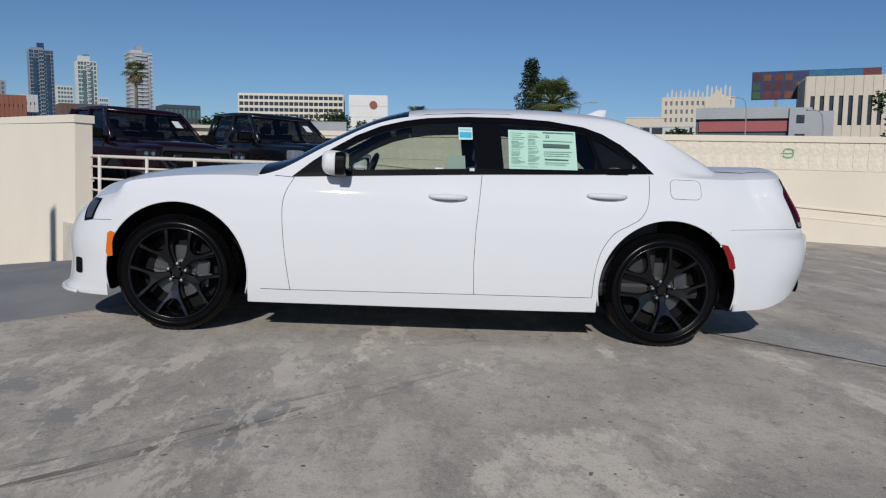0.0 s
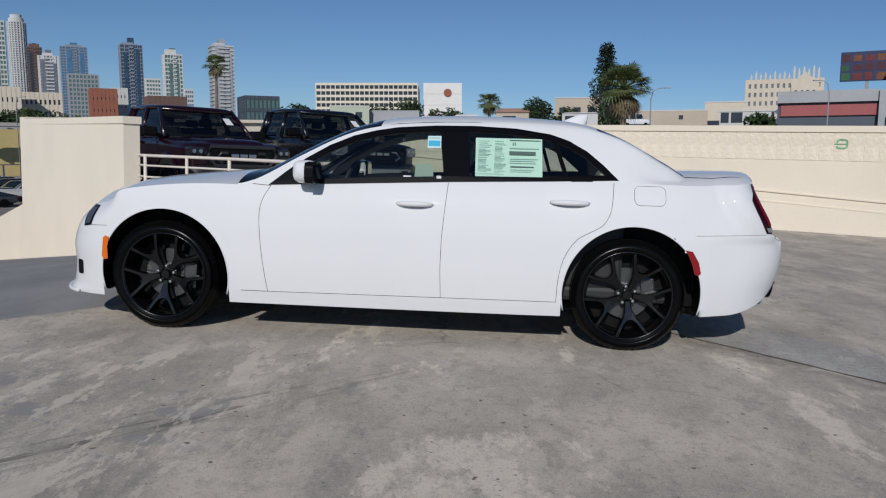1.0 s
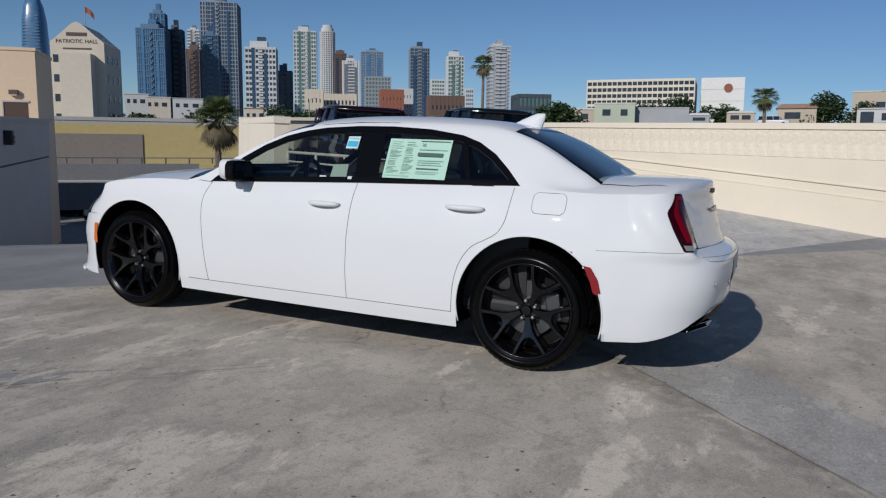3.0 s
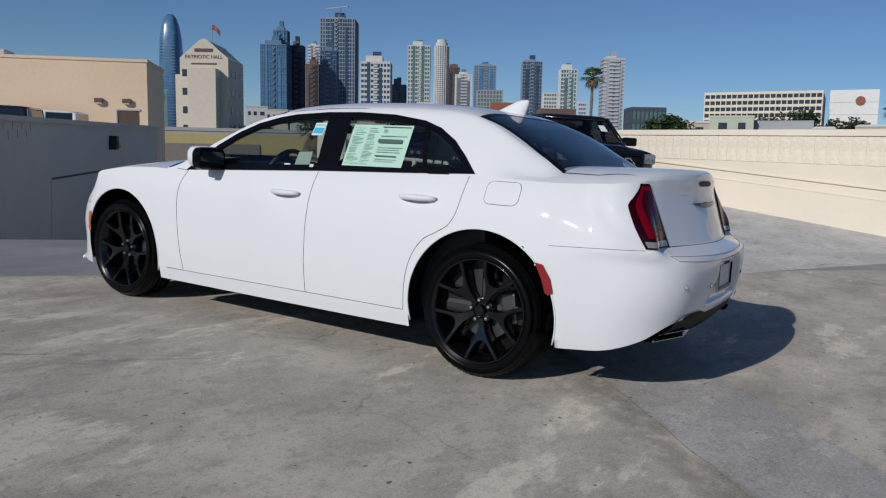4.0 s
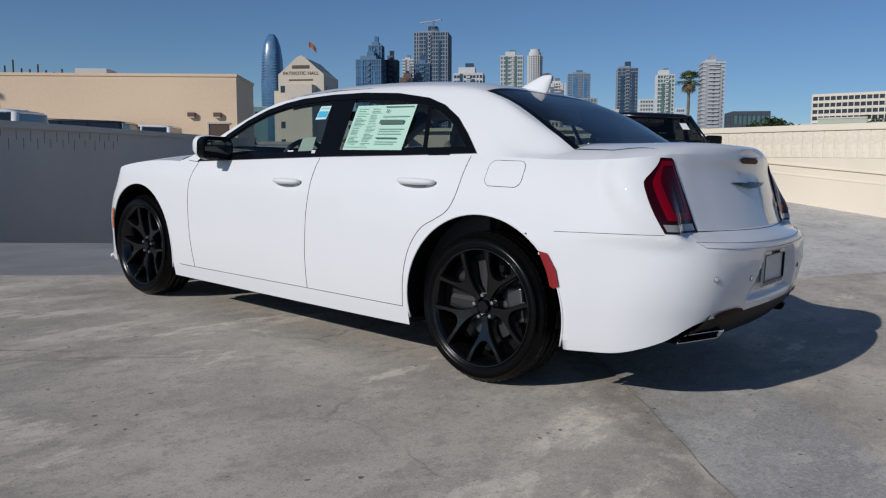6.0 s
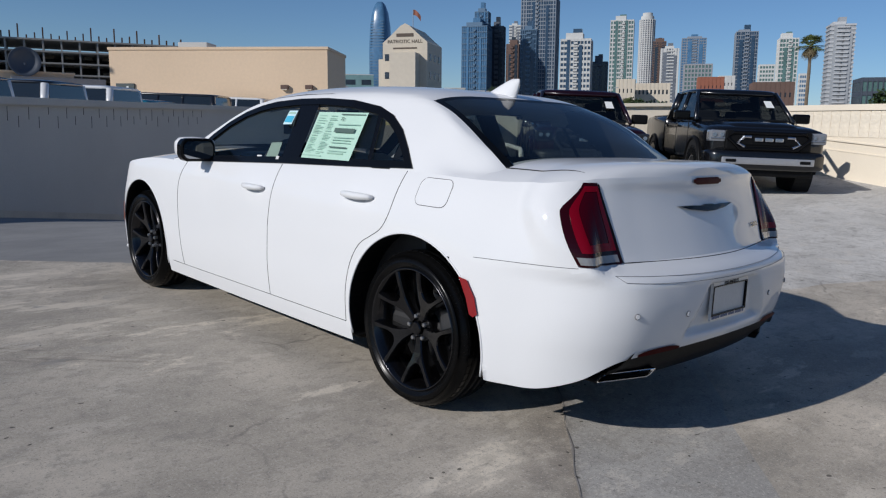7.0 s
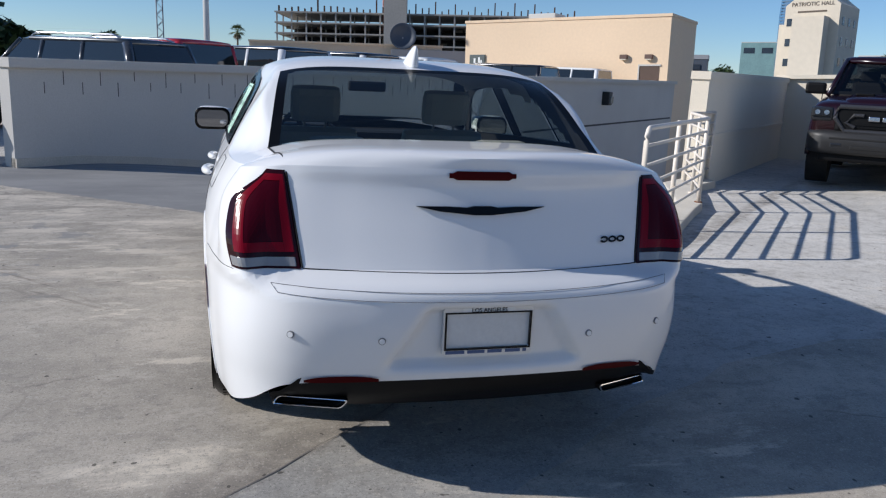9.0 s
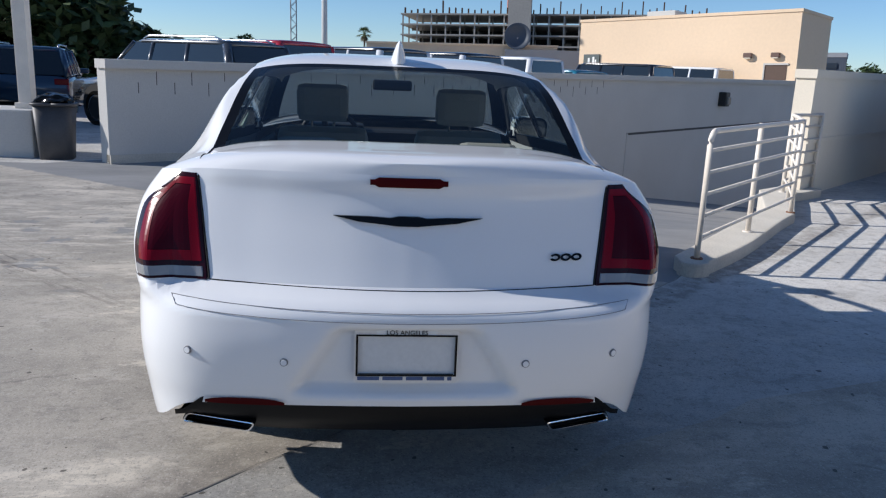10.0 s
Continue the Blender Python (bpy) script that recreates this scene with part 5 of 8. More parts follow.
def lettering(name, text, size, mat, parent, at, label="", extrude=0.0008):
    """Words as a mesh, from the built-in font."""
    cu = bpy.data.curves.new(name, "FONT")
    cu.body, cu.size, cu.extrude, cu.align_x, cu.align_y = text, size, extrude, "CENTER", "CENTER"
    tmp = bpy.data.objects.new(name, cu)
    me = bpy.data.meshes.new_from_object(tmp)
    bpy.data.objects.remove(tmp)
    me.materials.append(mat)
    ob = new(name, me)
    ob.parent = parent
    ob.matrix_local = at
    if label:
        ob["label"] = label
    return ob


bm = bmesh.new()
add_box(bm, px + 0.014, px + 0.0145, -0.09, 0.09, 0.670, 0.688)
part("frame_panel", bm, material("frame_white", (0.7, 0.7, 0.68), 0.5, 0, 0.03, 5, 50, 0), plate)
lettering("frame_wording", "LOS ANGELES", 0.020, SEAM, plate, Matrix.Translation((px + 0.016, 0, 0.679)) @ pose(0, 0, 0, 90, 0, 90))
for y0, y1 in ((-0.145, -0.08), (-0.07, -0.01), (0.0, 0.05), (0.062, 0.115), (0.124, 0.137)):
    bm = bmesh.new()
    add_box(bm, px + 0.0142, px + 0.0156, y0, y1, 0.530, 0.541)
    part("frame_mark", bm, material("frame_blue", (0.05, 0.09, 0.2), 0.4, 0, 0.05, 5, 50, 0), plate)

# roof aerial
bm = bmesh.new()
rings = []
for i in range(9):
    t = i / 8
    z = 1.455 + 0.098 * t
    half, wid = 0.10 * (1 - t) ** 0.8 + 0.026, 0.034 * (1 - t) ** 0.7 + 0.004
    cx = 1.165 + 0.115 * t
    rings.append([bm.verts.new((cx + half * math.cos(a), wid * math.sin(a), z)) for a in [k * math.tau / 16 for k in range(16)]])
for r, q in zip(rings, rings[1:]):
    for k in range(16):
        bm.faces.new((r[k], r[(k + 1) % 16], q[(k + 1) % 16], q[k]))
bm.faces.new(rings[-1])
part("roof_aerial", bm, PAINT_WHITE, car, smooth=True)

# --- price sheet and tags behind the glass ---
PAPER = material("mint_paper", (0.50, 0.72, 0.60), 0.8, 0, 0.03, 8, 80, 0)
INK = material("green_grey_ink", (0.40, 0.60, 0.495), 0.8, 0, 0.05, 8, 80, 0)
INK_DARK = material("dark_ink", (0.09, 0.15, 0.13), 0.8, 0, 0.05, 8, 80, 0)
sheet = part("price_sheet", fill_side([(0.515, 1.335), (0.945, 1.338), (0.952, 1.095), (0.522, 1.088)], 0.008, -1), PAPER, car, "mint green price sheet on the window")


def mark(x0, x1, z0, z1, mat, parent, out=0.0095):
    return part("print_bar", fill_side([(x0, z1), (x1, z1), (x1, z0), (x0, z0)], out, -1), mat, parent)


rnd = random.Random(5)
for col, (c0, c1) in enumerate(((0.535, 0.625), (0.64, 0.715))):
    z = 1.318
    while z > 1.12:
        mark(c0, c0 + (c1 - c0) * rnd.uniform(0.5, 1), z - 0.003, z, INK, sheet)
        z -= rnd.choice((0.008, 0.008, 0.013))
mark(0.735, 0.935, 1.323, 1.328, INK_DARK, sheet)
mark(0.735, 0.925, 1.272, 1.277, INK, sheet)
mark(0.735, 0.905, 1.232, 1.254, INK_DARK, sheet)
mark(0.74, 0.92, 1.205, 1.209, INK, sheet)
mark(0.74, 0.90, 1.192, 1.196, INK, sheet)
mark(0.74, 0.91, 1.178, 1.182, INK, sheet)
mark(0.745, 0.895, 1.152, 1.159, INK_DARK, sheet)
mark(0.745, 0.90, 1.135, 1.139, INK, sheet)
mark(0.745, 0.88, 1.122, 1.130, INK, sheet)
mark(0.53, 0.70, 1.102, 1.108, INK, sheet)
lettering("sheet_number", "22", 0.026, INK_DARK, sheet, Matrix.Translation(on_side(0.765, 1.301, 0.0105)) @ pose(0, 0, 0, 62, 0, 0))
tag = part("window_tag", fill_side([(0.20, 1.338), (0.288, 1.340), (0.291, 1.262), (0.203, 1.259)], 0.006, -1), material("pale_blue_paper", (0.55, 0.75, 0.78), 0.7, 0, 0.03, 8, 80, 0), car, "blue and white window tag")
mark(0.208, 0.284, 1.272, 1.308, material("cyan_print", (0.05, 0.42, 0.62), 0.7, 0, 0.04, 8, 80, 0), tag, 0.0075)
mark(0.208, 0.280, 1.320, 1.330, INK, tag, 0.0075)
tag = part("window_tag", fill_side([(0.135, 1.158), (0.245, 1.166), (0.252, 1.075), (0.128, 1.068)], -0.012, -1), material("pale_card", (0.42, 0.52, 0.46), 0.8, 0, 0.03, 8, 80, 0), car, "pale card behind the glass")
mark(0.06, 0.11, 1.060, 1.078, material("white_label", (0.7, 0.7, 0.7), 0.7, 0, 0.03, 8, 80, 0), car, 0.004).name = "door_label"
mark(0.275, 0.305, 1.064, 1.082, material("white_label_b", (0.6, 0.6, 0.6), 0.7, 0, 0.03, 8, 80, 0), car, 0.008).name = "door_label"

# --- cabin ---
bm = bmesh.new()
add_box(bm, -0.95, 1.9, -0.80, 0.80, 0.30, 0.40, None, 0.03)
part("cabin_floor", bm, CABIN_DARK, car)
for side in (-1, 1):
    bm = bmesh.new()
    add_box(bm, -0.85, 1.5, min(side * 0.74, side * 0.80), max(side * 0.74, side * 0.80), 0.38, 0.98, None, 0.03)
    part("door_card", bm, CABIN_DARK, car)
bm = bmesh.new()
add_box(bm, -1.0, -0.52, -0.76, 0.76, 0.62, 1.02, None, 0.05)
add_box(bm, -0.72, -0.50, -0.56, -0.16, 0.98, 1.06, None, 0.03)
part("dashboard", bm, CABIN_DARK, car)
bm = bmesh.new()
add_box(bm, 1.50, 1.95, -0.72, 0.72, 0.98, 1.07, None, 0.02)
part("parcel_shelf", bm, CABIN_DARK, car)


def seat(cx, cy, parent):
    e = part("seat", box_mesh(cx - 0.26, cx + 0.26, cy - 0.25, cy + 0.25, 0.40, 0.58, 0.06), LEATHER, parent, "pale leather seat")
    m = Matrix.Translation((cx + 0.20, cy, 0.52)) @ pose(0, 0, 0, 0, 14, 0)
    part("seat_back", box_mesh(0, 0.14, -0.25, 0.25, 0, 0.62, 0.06, m), LEATHER, e)
    part("headrest", box_mesh(0.02, 0.12, -0.14, 0.14, 0.655, 0.86, 0.045, m), LEATHER, e)
    bm = bmesh.new()
    for yy in (-0.06, 0.06):
        add_tube(bm, [m @ Vector((0.07, yy, 0.56)), m @ Vector((0.07, yy, 0.70))], 0.007, 8)
    part("headrest_post", bm, STEEL, e)


seat(-0.02, -0.38, car)
seat(-0.02, 0.38, car)
e = part("rear_seat", box_mesh(0.75, 1.25, -0.66, 0.66, 0.42, 0.60, 0.06), LEATHER, car, "pale leather rear bench")
m = Matrix.Translation((1.20, 0, 0.55)) @ pose(0, 0, 0, 0, 22, 0)
part("seat_back", box_mesh(0, 0.14, -0.66, 0.66, 0, 0.54, 0.06, m), LEATHER, e)
for yy in (-0.38, 0.38):
    part("headrest", box_mesh(0.02, 0.11, yy - 0.13, yy + 0.13, 0.53, 0.66, 0.04, m), LEATHER, e)
bm = bmesh.new()
wm = Matrix.Translation((-0.40, -0.38, 0.98)) @ pose(0, 0, 0, 0, -68, 0)
ringp = [wm @ Vector((0.185 * math.cos(k * math.tau / 32), 0.185 * math.sin(k * math.tau / 32), 0)) for k in range(33)]
add_tube(bm, ringp, 0.016, 8)
for a in (0.3, math.pi - 0.3, -math.pi / 2):
    add_tube(bm, [wm @ Vector((0, 0, -0.02)), wm @ Vector((0.18 * math.sin(a + math.pi / 2), 0.18 * math.cos(a + math.pi / 2), 0))], 0.018, 8)
part("steering_wheel", bm, CABIN_DARK, car, smooth=True)
part("rear_view_mirror", box_mesh(-0.26, -0.22, -0.11, 0.14, 1.30, 1.365, 0.015), CABIN_DARK, car)


# ---- pickup trucks ----
def add_loft(bm, sections, n=28, power=5.0):
    """Rounded-box sections joined along x: (x, half width, low z, high z)."""
    rings = []
    for x, hw, z0, z1 in sections:
        cz, hz = (z0 + z1) / 2, (z1 - z0) / 2
        ring = []
        for k in range(n):
            a = (k + 0.5) * math.tau / n
            ca, sa = math.cos(a), math.sin(a)
            ring.append(bm.verts.new((x, hw * math.copysign(abs(ca) ** (2 / power), ca), cz + hz * math.copysign(abs(sa) ** (2 / power), sa))))
        rings.append(ring)
    for r, q in zip(rings, rings[1:]):
        for k in range(n):
            bm.faces.new((r[k], r[(k + 1) % n], q[(k + 1) % n], q[k]))
    bm.faces.new(rings[0][::-1])
    bm.faces.new(rings[-1])
    bmesh.ops.recalc_face_normals(bm, faces=bm.faces)


def quad_patch(points, thick=0.0):
    bm = bmesh.new()
    vs = [bm.verts.new(p) for p in points]
    bm.faces.new(vs)
    if thick:
        r = bmesh.ops.solidify(bm, geom=bm.faces[:], thickness=thick)
    return bm


AUTO_GLASS = paint("dark_auto_glass", (0.012, 0.016, 0.018), 0.04, 0.6)
GUNMETAL = material("silver_skid", (0.45, 0.45, 0.46), 0.4, 0.6, 0.06, 5, 60, 0.1)
LAMP_GLASS = paint("headlamp_glass", (0.20, 0.21, 0.23), 0.06)
HL_DARK = paint("smoked_headlamp", (0.02, 0.021, 0.023), 0.08, 0.3)
GREY_TRIM = material("dark_grey_trim", (0.06, 0.06, 0.064), 0.35, 0.5, 0.08, 5, 60, 0.05)
GREY_PLASTIC = material("grey_bumper_plastic", (0.016, 0.016, 0.017), 0.5, 0, 0.1, 6, 120, 0.1)
SILVER = material("silver_trim", (0.62, 0.62, 0.64), 0.25, 1.0, 0.05, 5, 60, 0)
STICKER = material("white_sticker", (0.75, 0.76, 0.74), 0.7, 0, 0.03, 5, 60, 0)
SEAT_DARK = material("dark_seat_cloth", (0.03, 0.03, 0.03), 0.8, 0, 0.1, 5, 60, 0.1)


def simple_wheel(parent, x, side, r, rim_r, w, y_face, rim_mat, knobs=0, spokes=6):
    """A truck wheel: tyre with blocks, rim, spokes, cap."""
    e = new("wheel")
    e.parent = parent
    e.matrix_local = Matrix.Translation((x, 0, r)) @ pose(0, 0, 0, 0, 11 * x, 0 if side < 0 else 180)
    bm = bmesh.new()
    lathe(bm, [(rim_r, y_face + 0.02), (rim_r + 0.03, y_face - 0.004), (r - 0.03, y_face), (r - 0.008, y_face + 0.03), (r, y_face + 0.07), (r, y_face + w - 0.06), (r - 0.03, y_face + w), (rim_r, y_face + w)], 40)
    part("tyre", bm, RUBBER, e)
    if knobs:
        bm = bmesh.new()
        for k in range(knobs):
            for yy in (0.035, 0.11, 0.19, w - 0.03):
                m = Matrix.Rotation((k + (0.5 if yy in (0.11,) else 0)) * math.tau / knobs, 4, "Y") @ Matrix.Translation((r, y_face + yy, 0)) @ Matrix.Rotation(0.4, 4, "X")
                add_box(bm, -0.012, 0.012, -0.028, 0.028, -0.022, 0.022, m)
        tb = part("tread_block", bm, RUBBER, e)
        tb["kind"] = "stuff"
    bm = bmesh.new()
    lathe(bm, [(rim_r + 0.006, y_face + 0.008), (rim_r - 0.012, y_face + 0.012), (rim_r - 0.03, y_face + 0.06), (rim_r - 0.04, y_face + w - 0.03), (0.0, y_face + w - 0.05)], 40)
    part("rim", bm, rim_mat, e)
    sp = None
    for k in range(spokes):
        if sp is None:
            o = [(-0.035, 0.03), (-0.026, 0.12), (-0.045, rim_r - 0.02), (0.045, rim_r - 0.02), (0.026, 0.12), (0.035, 0.03)]
            sp = part("spoke", spoke_mesh(o, y_face + 0.09, y_face + 0.02, 0.008), rim_mat, e)
        else:
            q = new("spoke", sp.data)
            q.parent = e
            q.matrix_local = Matrix.Rotation(k * math.tau / spokes, 4, "Y")
    bm = bmesh.new()
    lathe(bm, [(0.0, y_face + 0.045), (0.045, y_face + 0.05), (0.055, y_face + 0.09)], 20)
    part("hub_cap", bm, rim_mat, e)
    return e


def pickup(label, at, body_mat, trim_mat, bumper_mat, rugged):
    t = thing("pickup_truck", label, "pickup truck", "trucks by the parapet", at=at)
    bm = bmesh.new()
    add_loft(bm, [(0.10, 0.90, 0.66, 1.14), (0.16, 0.965, 0.62, 1.19), (0.5, 0.99, 0.56, 1.235), (1.0, 1.0, 0.55, 1.275), (1.5, 1.0, 0.55, 1.31), (2.4, 1.0, 0.53, 1.33), (3.60, 1.0, 0.53, 1.34)], 32, 7)
    part("body", bm, body_mat, t, smooth=True)
    bm = bmesh.new()
    add_loft(bm, [(3.63, 0.985, 0.60, 1.38), (3.68, 1.0, 0.58, 1.40), (5.55, 1.0, 0.60, 1.42), (5.68, 0.97, 0.64, 1.41)], 32, 9)
    bed = part("cargo_bed", bm, body_mat, t, smooth=True)
    part("bed_well", box_mesh(3.78, 5.6, -0.84, 0.84, 1.395, 1.425, 0.01), BLACK_PLASTIC, bed)
    # bonnet bulge and intakes
    bm = bmesh.new()
    add_loft(bm, [(0.22, 0.56, 1.08, 1.215), (0.5, 0.60, 1.1, 1.285), (1.0, 0.62, 1.12, 1.325), (1.48, 0.60, 1.15, 1.345)], 24, 4)
    hood = part("bonnet", bm, body_mat, t, smooth=True)
    for y in (-0.36, 0.36):
        part("bonnet_intake", box_mesh(0.72, 1.02, y - 0.12, y + 0.12, 1.30, 1.335, 0.012), BLACK_PLASTIC, hood)
    # cab with pillars
    low = [(1.42, 0.93, 1.31), (3.60, 0.93, 1.33)]
    top = [(2.18, 0.72, 1.90), (3.42, 0.73, 1.92)]
    bm = bmesh.new()
    add_loft(bm, [(2.02, 0.70, 1.80, 1.875), (2.2, 0.765, 1.80, 1.925), (2.8, 0.775, 1.80, 1.95), (3.35, 0.765, 1.80, 1.945), (3.50, 0.74, 1.79, 1.90)], 28, 4)
    part("roof", bm, body_mat, t, smooth=True)
    for s in (-1, 1):
        for nm, a, b, r in (("front_pillar", (1.42, 0.90, 1.30), (2.08, 0.735, 1.86), 0.04), ("centre_pillar", (2.52, 0.935, 1.31), (2.60, 0.765, 1.86), 0.045), ("rear_pillar", (3.46, 0.92, 1.31), (3.40, 0.745, 1.86), 0.09)):
            bm = bmesh.new()
            add_tube(bm, [(a[0], s * a[1], a[2]), (b[0], s * b[1], b[2])], r, 8)
            part(nm, bm, body_mat, t, smooth=True)
        for nm, q in (("front_side_window", [(1.52, 0.905, 1.33), (2.50, 0.935, 1.335), (2.57, 0.775, 1.83), (2.12, 0.76, 1.83)]), ("rear_side_window", [(2.57, 0.935, 1.335), (3.42, 0.925, 1.34), (3.36, 0.77, 1.83), (2.63, 0.775, 1.83)])):
            part(nm, quad_patch([(x, s * y, z) for x, y, z in q]), G_TRUCK, t).visible_shadow = False
    part("windscreen", quad_patch([(1.44, -0.88, 1.31), (1.44, 0.88, 1.31), (2.10, 0.70, 1.87), (2.10, -0.70, 1.87)]), G_TRUCK, t).visible_shadow = False
    part("back_window", quad_patch([(3.53, -0.84, 1.36), (3.53, 0.84, 1.36), (3.45, 0.70, 1.85), (3.45, -0.70, 1.85)]), G_TRUCK, t).visible_shadow = False
    part("dashboard", box_mesh(1.55, 1.95, -0.84, 0.84, 1.1, 1.36, 0.04), SEAT_DARK, t)
    for y in (-0.40, 0.40):
        for x in (2.5, 3.2):
            e = part("seat", box_mesh(x, x + 0.14, y - 0.24, y + 0.24, 1.0, 1.52, 0.05), SEAT_DARK, t)
            part("headrest", box_mesh(x + 0.02, x + 0.12, y - 0.13, y + 0.13, 1.54, 1.70, 0.04), SEAT_DARK, e)
    q = [(1.72, -0.62, 1.57), (1.72, -0.47, 1.57), (1.88, -0.45, 1.70), (1.88, -0.59, 1.70)]
    part("window_sticker", quad_patch([(x - 0.012, y, z + 0.012) for x, y, z in q]), STICKER, t)
    # front end
    if rugged:
        gm = box_mesh(0.035, 0.16, -0.72, 0.72, 0.80, 1.14, 0.03)
        part("grille_panel", gm, BLACK_PLASTIC, t)
        fr = [(-0.60, 1.10), (0.60, 1.10), (0.68, 1.0), (0.48, 0.83), (-0.48, 0.83), (-0.68, 1.0)]
    else:
        gm = box_mesh(0.035, 0.16, -0.66, 0.66, 0.78, 1.15, 0.05)
        part("grille_panel", gm, BLACK_PLASTIC, t)
        fr = [(-0.62, 1.14), (0.62, 1.14), (0.66, 0.98), (0.52, 0.80), (-0.52, 0.80), (-0.66, 0.98)]
    bm = bmesh.new()
    add_tube(bm, [(0.03, y, z) for y, z in fr + fr[:1]], 0.035, 8)
    part("grille_surround", bm, trim_mat if rugged else GREY_TRIM, t)
    for s in (-1, 1):
        bm = bmesh.new()
        add_tube(bm, [(0.022, s * 0.30, 1.03), (0.022, s * 0.42, 1.03), (0.022, s * 0.52, 0.92), (0.022, s * 0.40, 0.86)], 0.028, 8)
        part("grille_bar", bm, SILVER if rugged else GREY_TRIM, t)
    for k in range(3):
        part("badge_shape", box_mesh(0.0, 0.03, -0.24 + 0.17 * k, -0.10 + 0.17 * k, 0.955, 1.02, 0.012), SILVER, t)
    for z in (0.86, 0.90):
        part("grille_slat", box_mesh(0.02, 0.05, -0.44, 0.44, z - 0.008, z + 0.008), trim_mat, t)
    for s in (-1, 1):
        y0, y1 = sorted((s * 0.70, s * 0.985))
        hl = part("headlamp", box_mesh(0.075, 0.30, y0, y1, 0.93, 1.13, 0.04), LAMP_GLASS if rugged else HL_DARK, t, "headlamp in a dark bezel")
        part("lamp_bezel", box_mesh(0.06, 0.2, y0 + 0.02, y1 - 0.02, 0.985, 1.0, 0.004), SILVER if rugged else BLACK_PLASTIC, hl)
        for yy in (0.78, 0.90):
            bm = bmesh.new()
            bmesh.ops.create_cone(bm, cap_ends=True, segments=16, radius1=0.035, radius2=0.028, depth=0.02, matrix=Matrix.Translation((0.07, s * yy, 1.05)) @ pose(0, 0, 0, 0, 90, 0))
            part("projector", bm, SILVER, hl)
    bm = bmesh.new()
    add_loft(bm, [(-0.02, 0.80, 0.52, 0.76), (0.03, 0.95, 0.47, 0.80), (0.18, 1.01, 0.46, 0.82), (0.42, 1.02, 0.50, 0.80)], 28, 7)
    bp = part("front_bumper", bm, GREY_PLASTIC if not rugged else body_mat, t, smooth=True)
    if rugged:
        part("skid_plate", box_mesh(-0.035, 0.05, -0.78, 0.78, 0.56, 0.685, 0.03), bumper_mat, bp, "silver skid plate")
        for y in (-0.62, 0.62):
            part("tow_hook", box_mesh(-0.05, 0.02, y - 0.09, y + 0.09, 0.595, 0.65, 0.02), BLACK_PLASTIC, bp)
    else:
        for y in (-0.60, 0.60):
            part("fog_lamp", box_mesh(-0.025, 0.03, y - 0.08, y + 0.08, 0.56, 0.63, 0.02), HL_DARK, bp)
        part("air_intake", box_mesh(-0.028, 0.03, -0.42, 0.42, 0.55, 0.60, 0.01), SEAM, bp)
        part("air_intake", box_mesh(-0.026, 0.03, -0.70, 0.70, 0.68, 0.71, 0.01), SEAM, bp)
    part("chin", box_mesh(0.10, 0.5, -0.82, 0.82, 0.36, 0.50, 0.03), BLACK_PLASTIC, t)
    part("chassis", box_mesh(0.4, 5.5, -0.55, 0.55, 0.36, 0.60, 0.03), BLACK_PLASTIC, t)
    for s in (-1, 1):
        a, b = sorted((s * 0.96, s * 1.26))
        bm = bmesh.new()
        add_box(bm, 1.58, 1.74, a + (0.06 if s < 0 else 0.06) * 0, b, 1.30, 1.48, None, 0.04)
        mr = part("door_mirror", bm, trim_mat, t, smooth=False)
        part("mirror_arm", box_mesh(1.62, 1.70, min(s * 0.90, s * 1.02), max(s * 0.90, s * 1.02), 1.30, 1.36, 0.01), BLACK_PLASTIC, mr)
        for x in (1.05, 4.62):
            bm = bmesh.new()
            bmesh.ops.create_cone(bm, cap_ends=True, segments=32, radius1=0.50, radius2=0.50, depth=0.30, matrix=Matrix.Translation((x, s * 0.86, 0.46)) @ pose(0, 0, 0, 90, 0, 0))
            part("wheel_housing", bm, SEAM, t)
            simple_wheel(t, x, s, 0.415, 0.235, 0.28, -1.02, RIM_BLACK if not rugged else GUNMETAL, 26 if rugged else 0)
            bm = bmesh.new()
            add_tube(bm, [(x + 0.52 * math.cos(a2), s * 1.005, 0.46 + 0.52 * math.sin(a2)) for a2 in np.linspace(-0.1, math.pi + 0.1, 24)], 0.035, 8)
            part("arch_flare", bm, BLACK_PLASTIC if rugged else body_mat, t, smooth=True)
        for x in (2.40, 3.38):
            part("door_handle", box_mesh(x - 0.12, x + 0.05, min(s * 1.0, s * 1.035), max(s * 1.0, s * 1.035), 1.17, 1.215, 0.012), trim_mat, t)
        for x in (1.56, 2.53, 3.58):
            part("door_gap", box_mesh(x - 0.004, x + 0.004, min(s * 0.99, s * 1.003), max(s * 0.99, s * 1.003), 0.60, 1.30), SEAM, t)
        part("side_step", box_mesh(1.7, 3.6, min(s * 0.92, s * 1.04), max(s * 0.92, s * 1.04), 0.40, 0.46, 0.02), BLACK_PLASTIC, t)
    return t


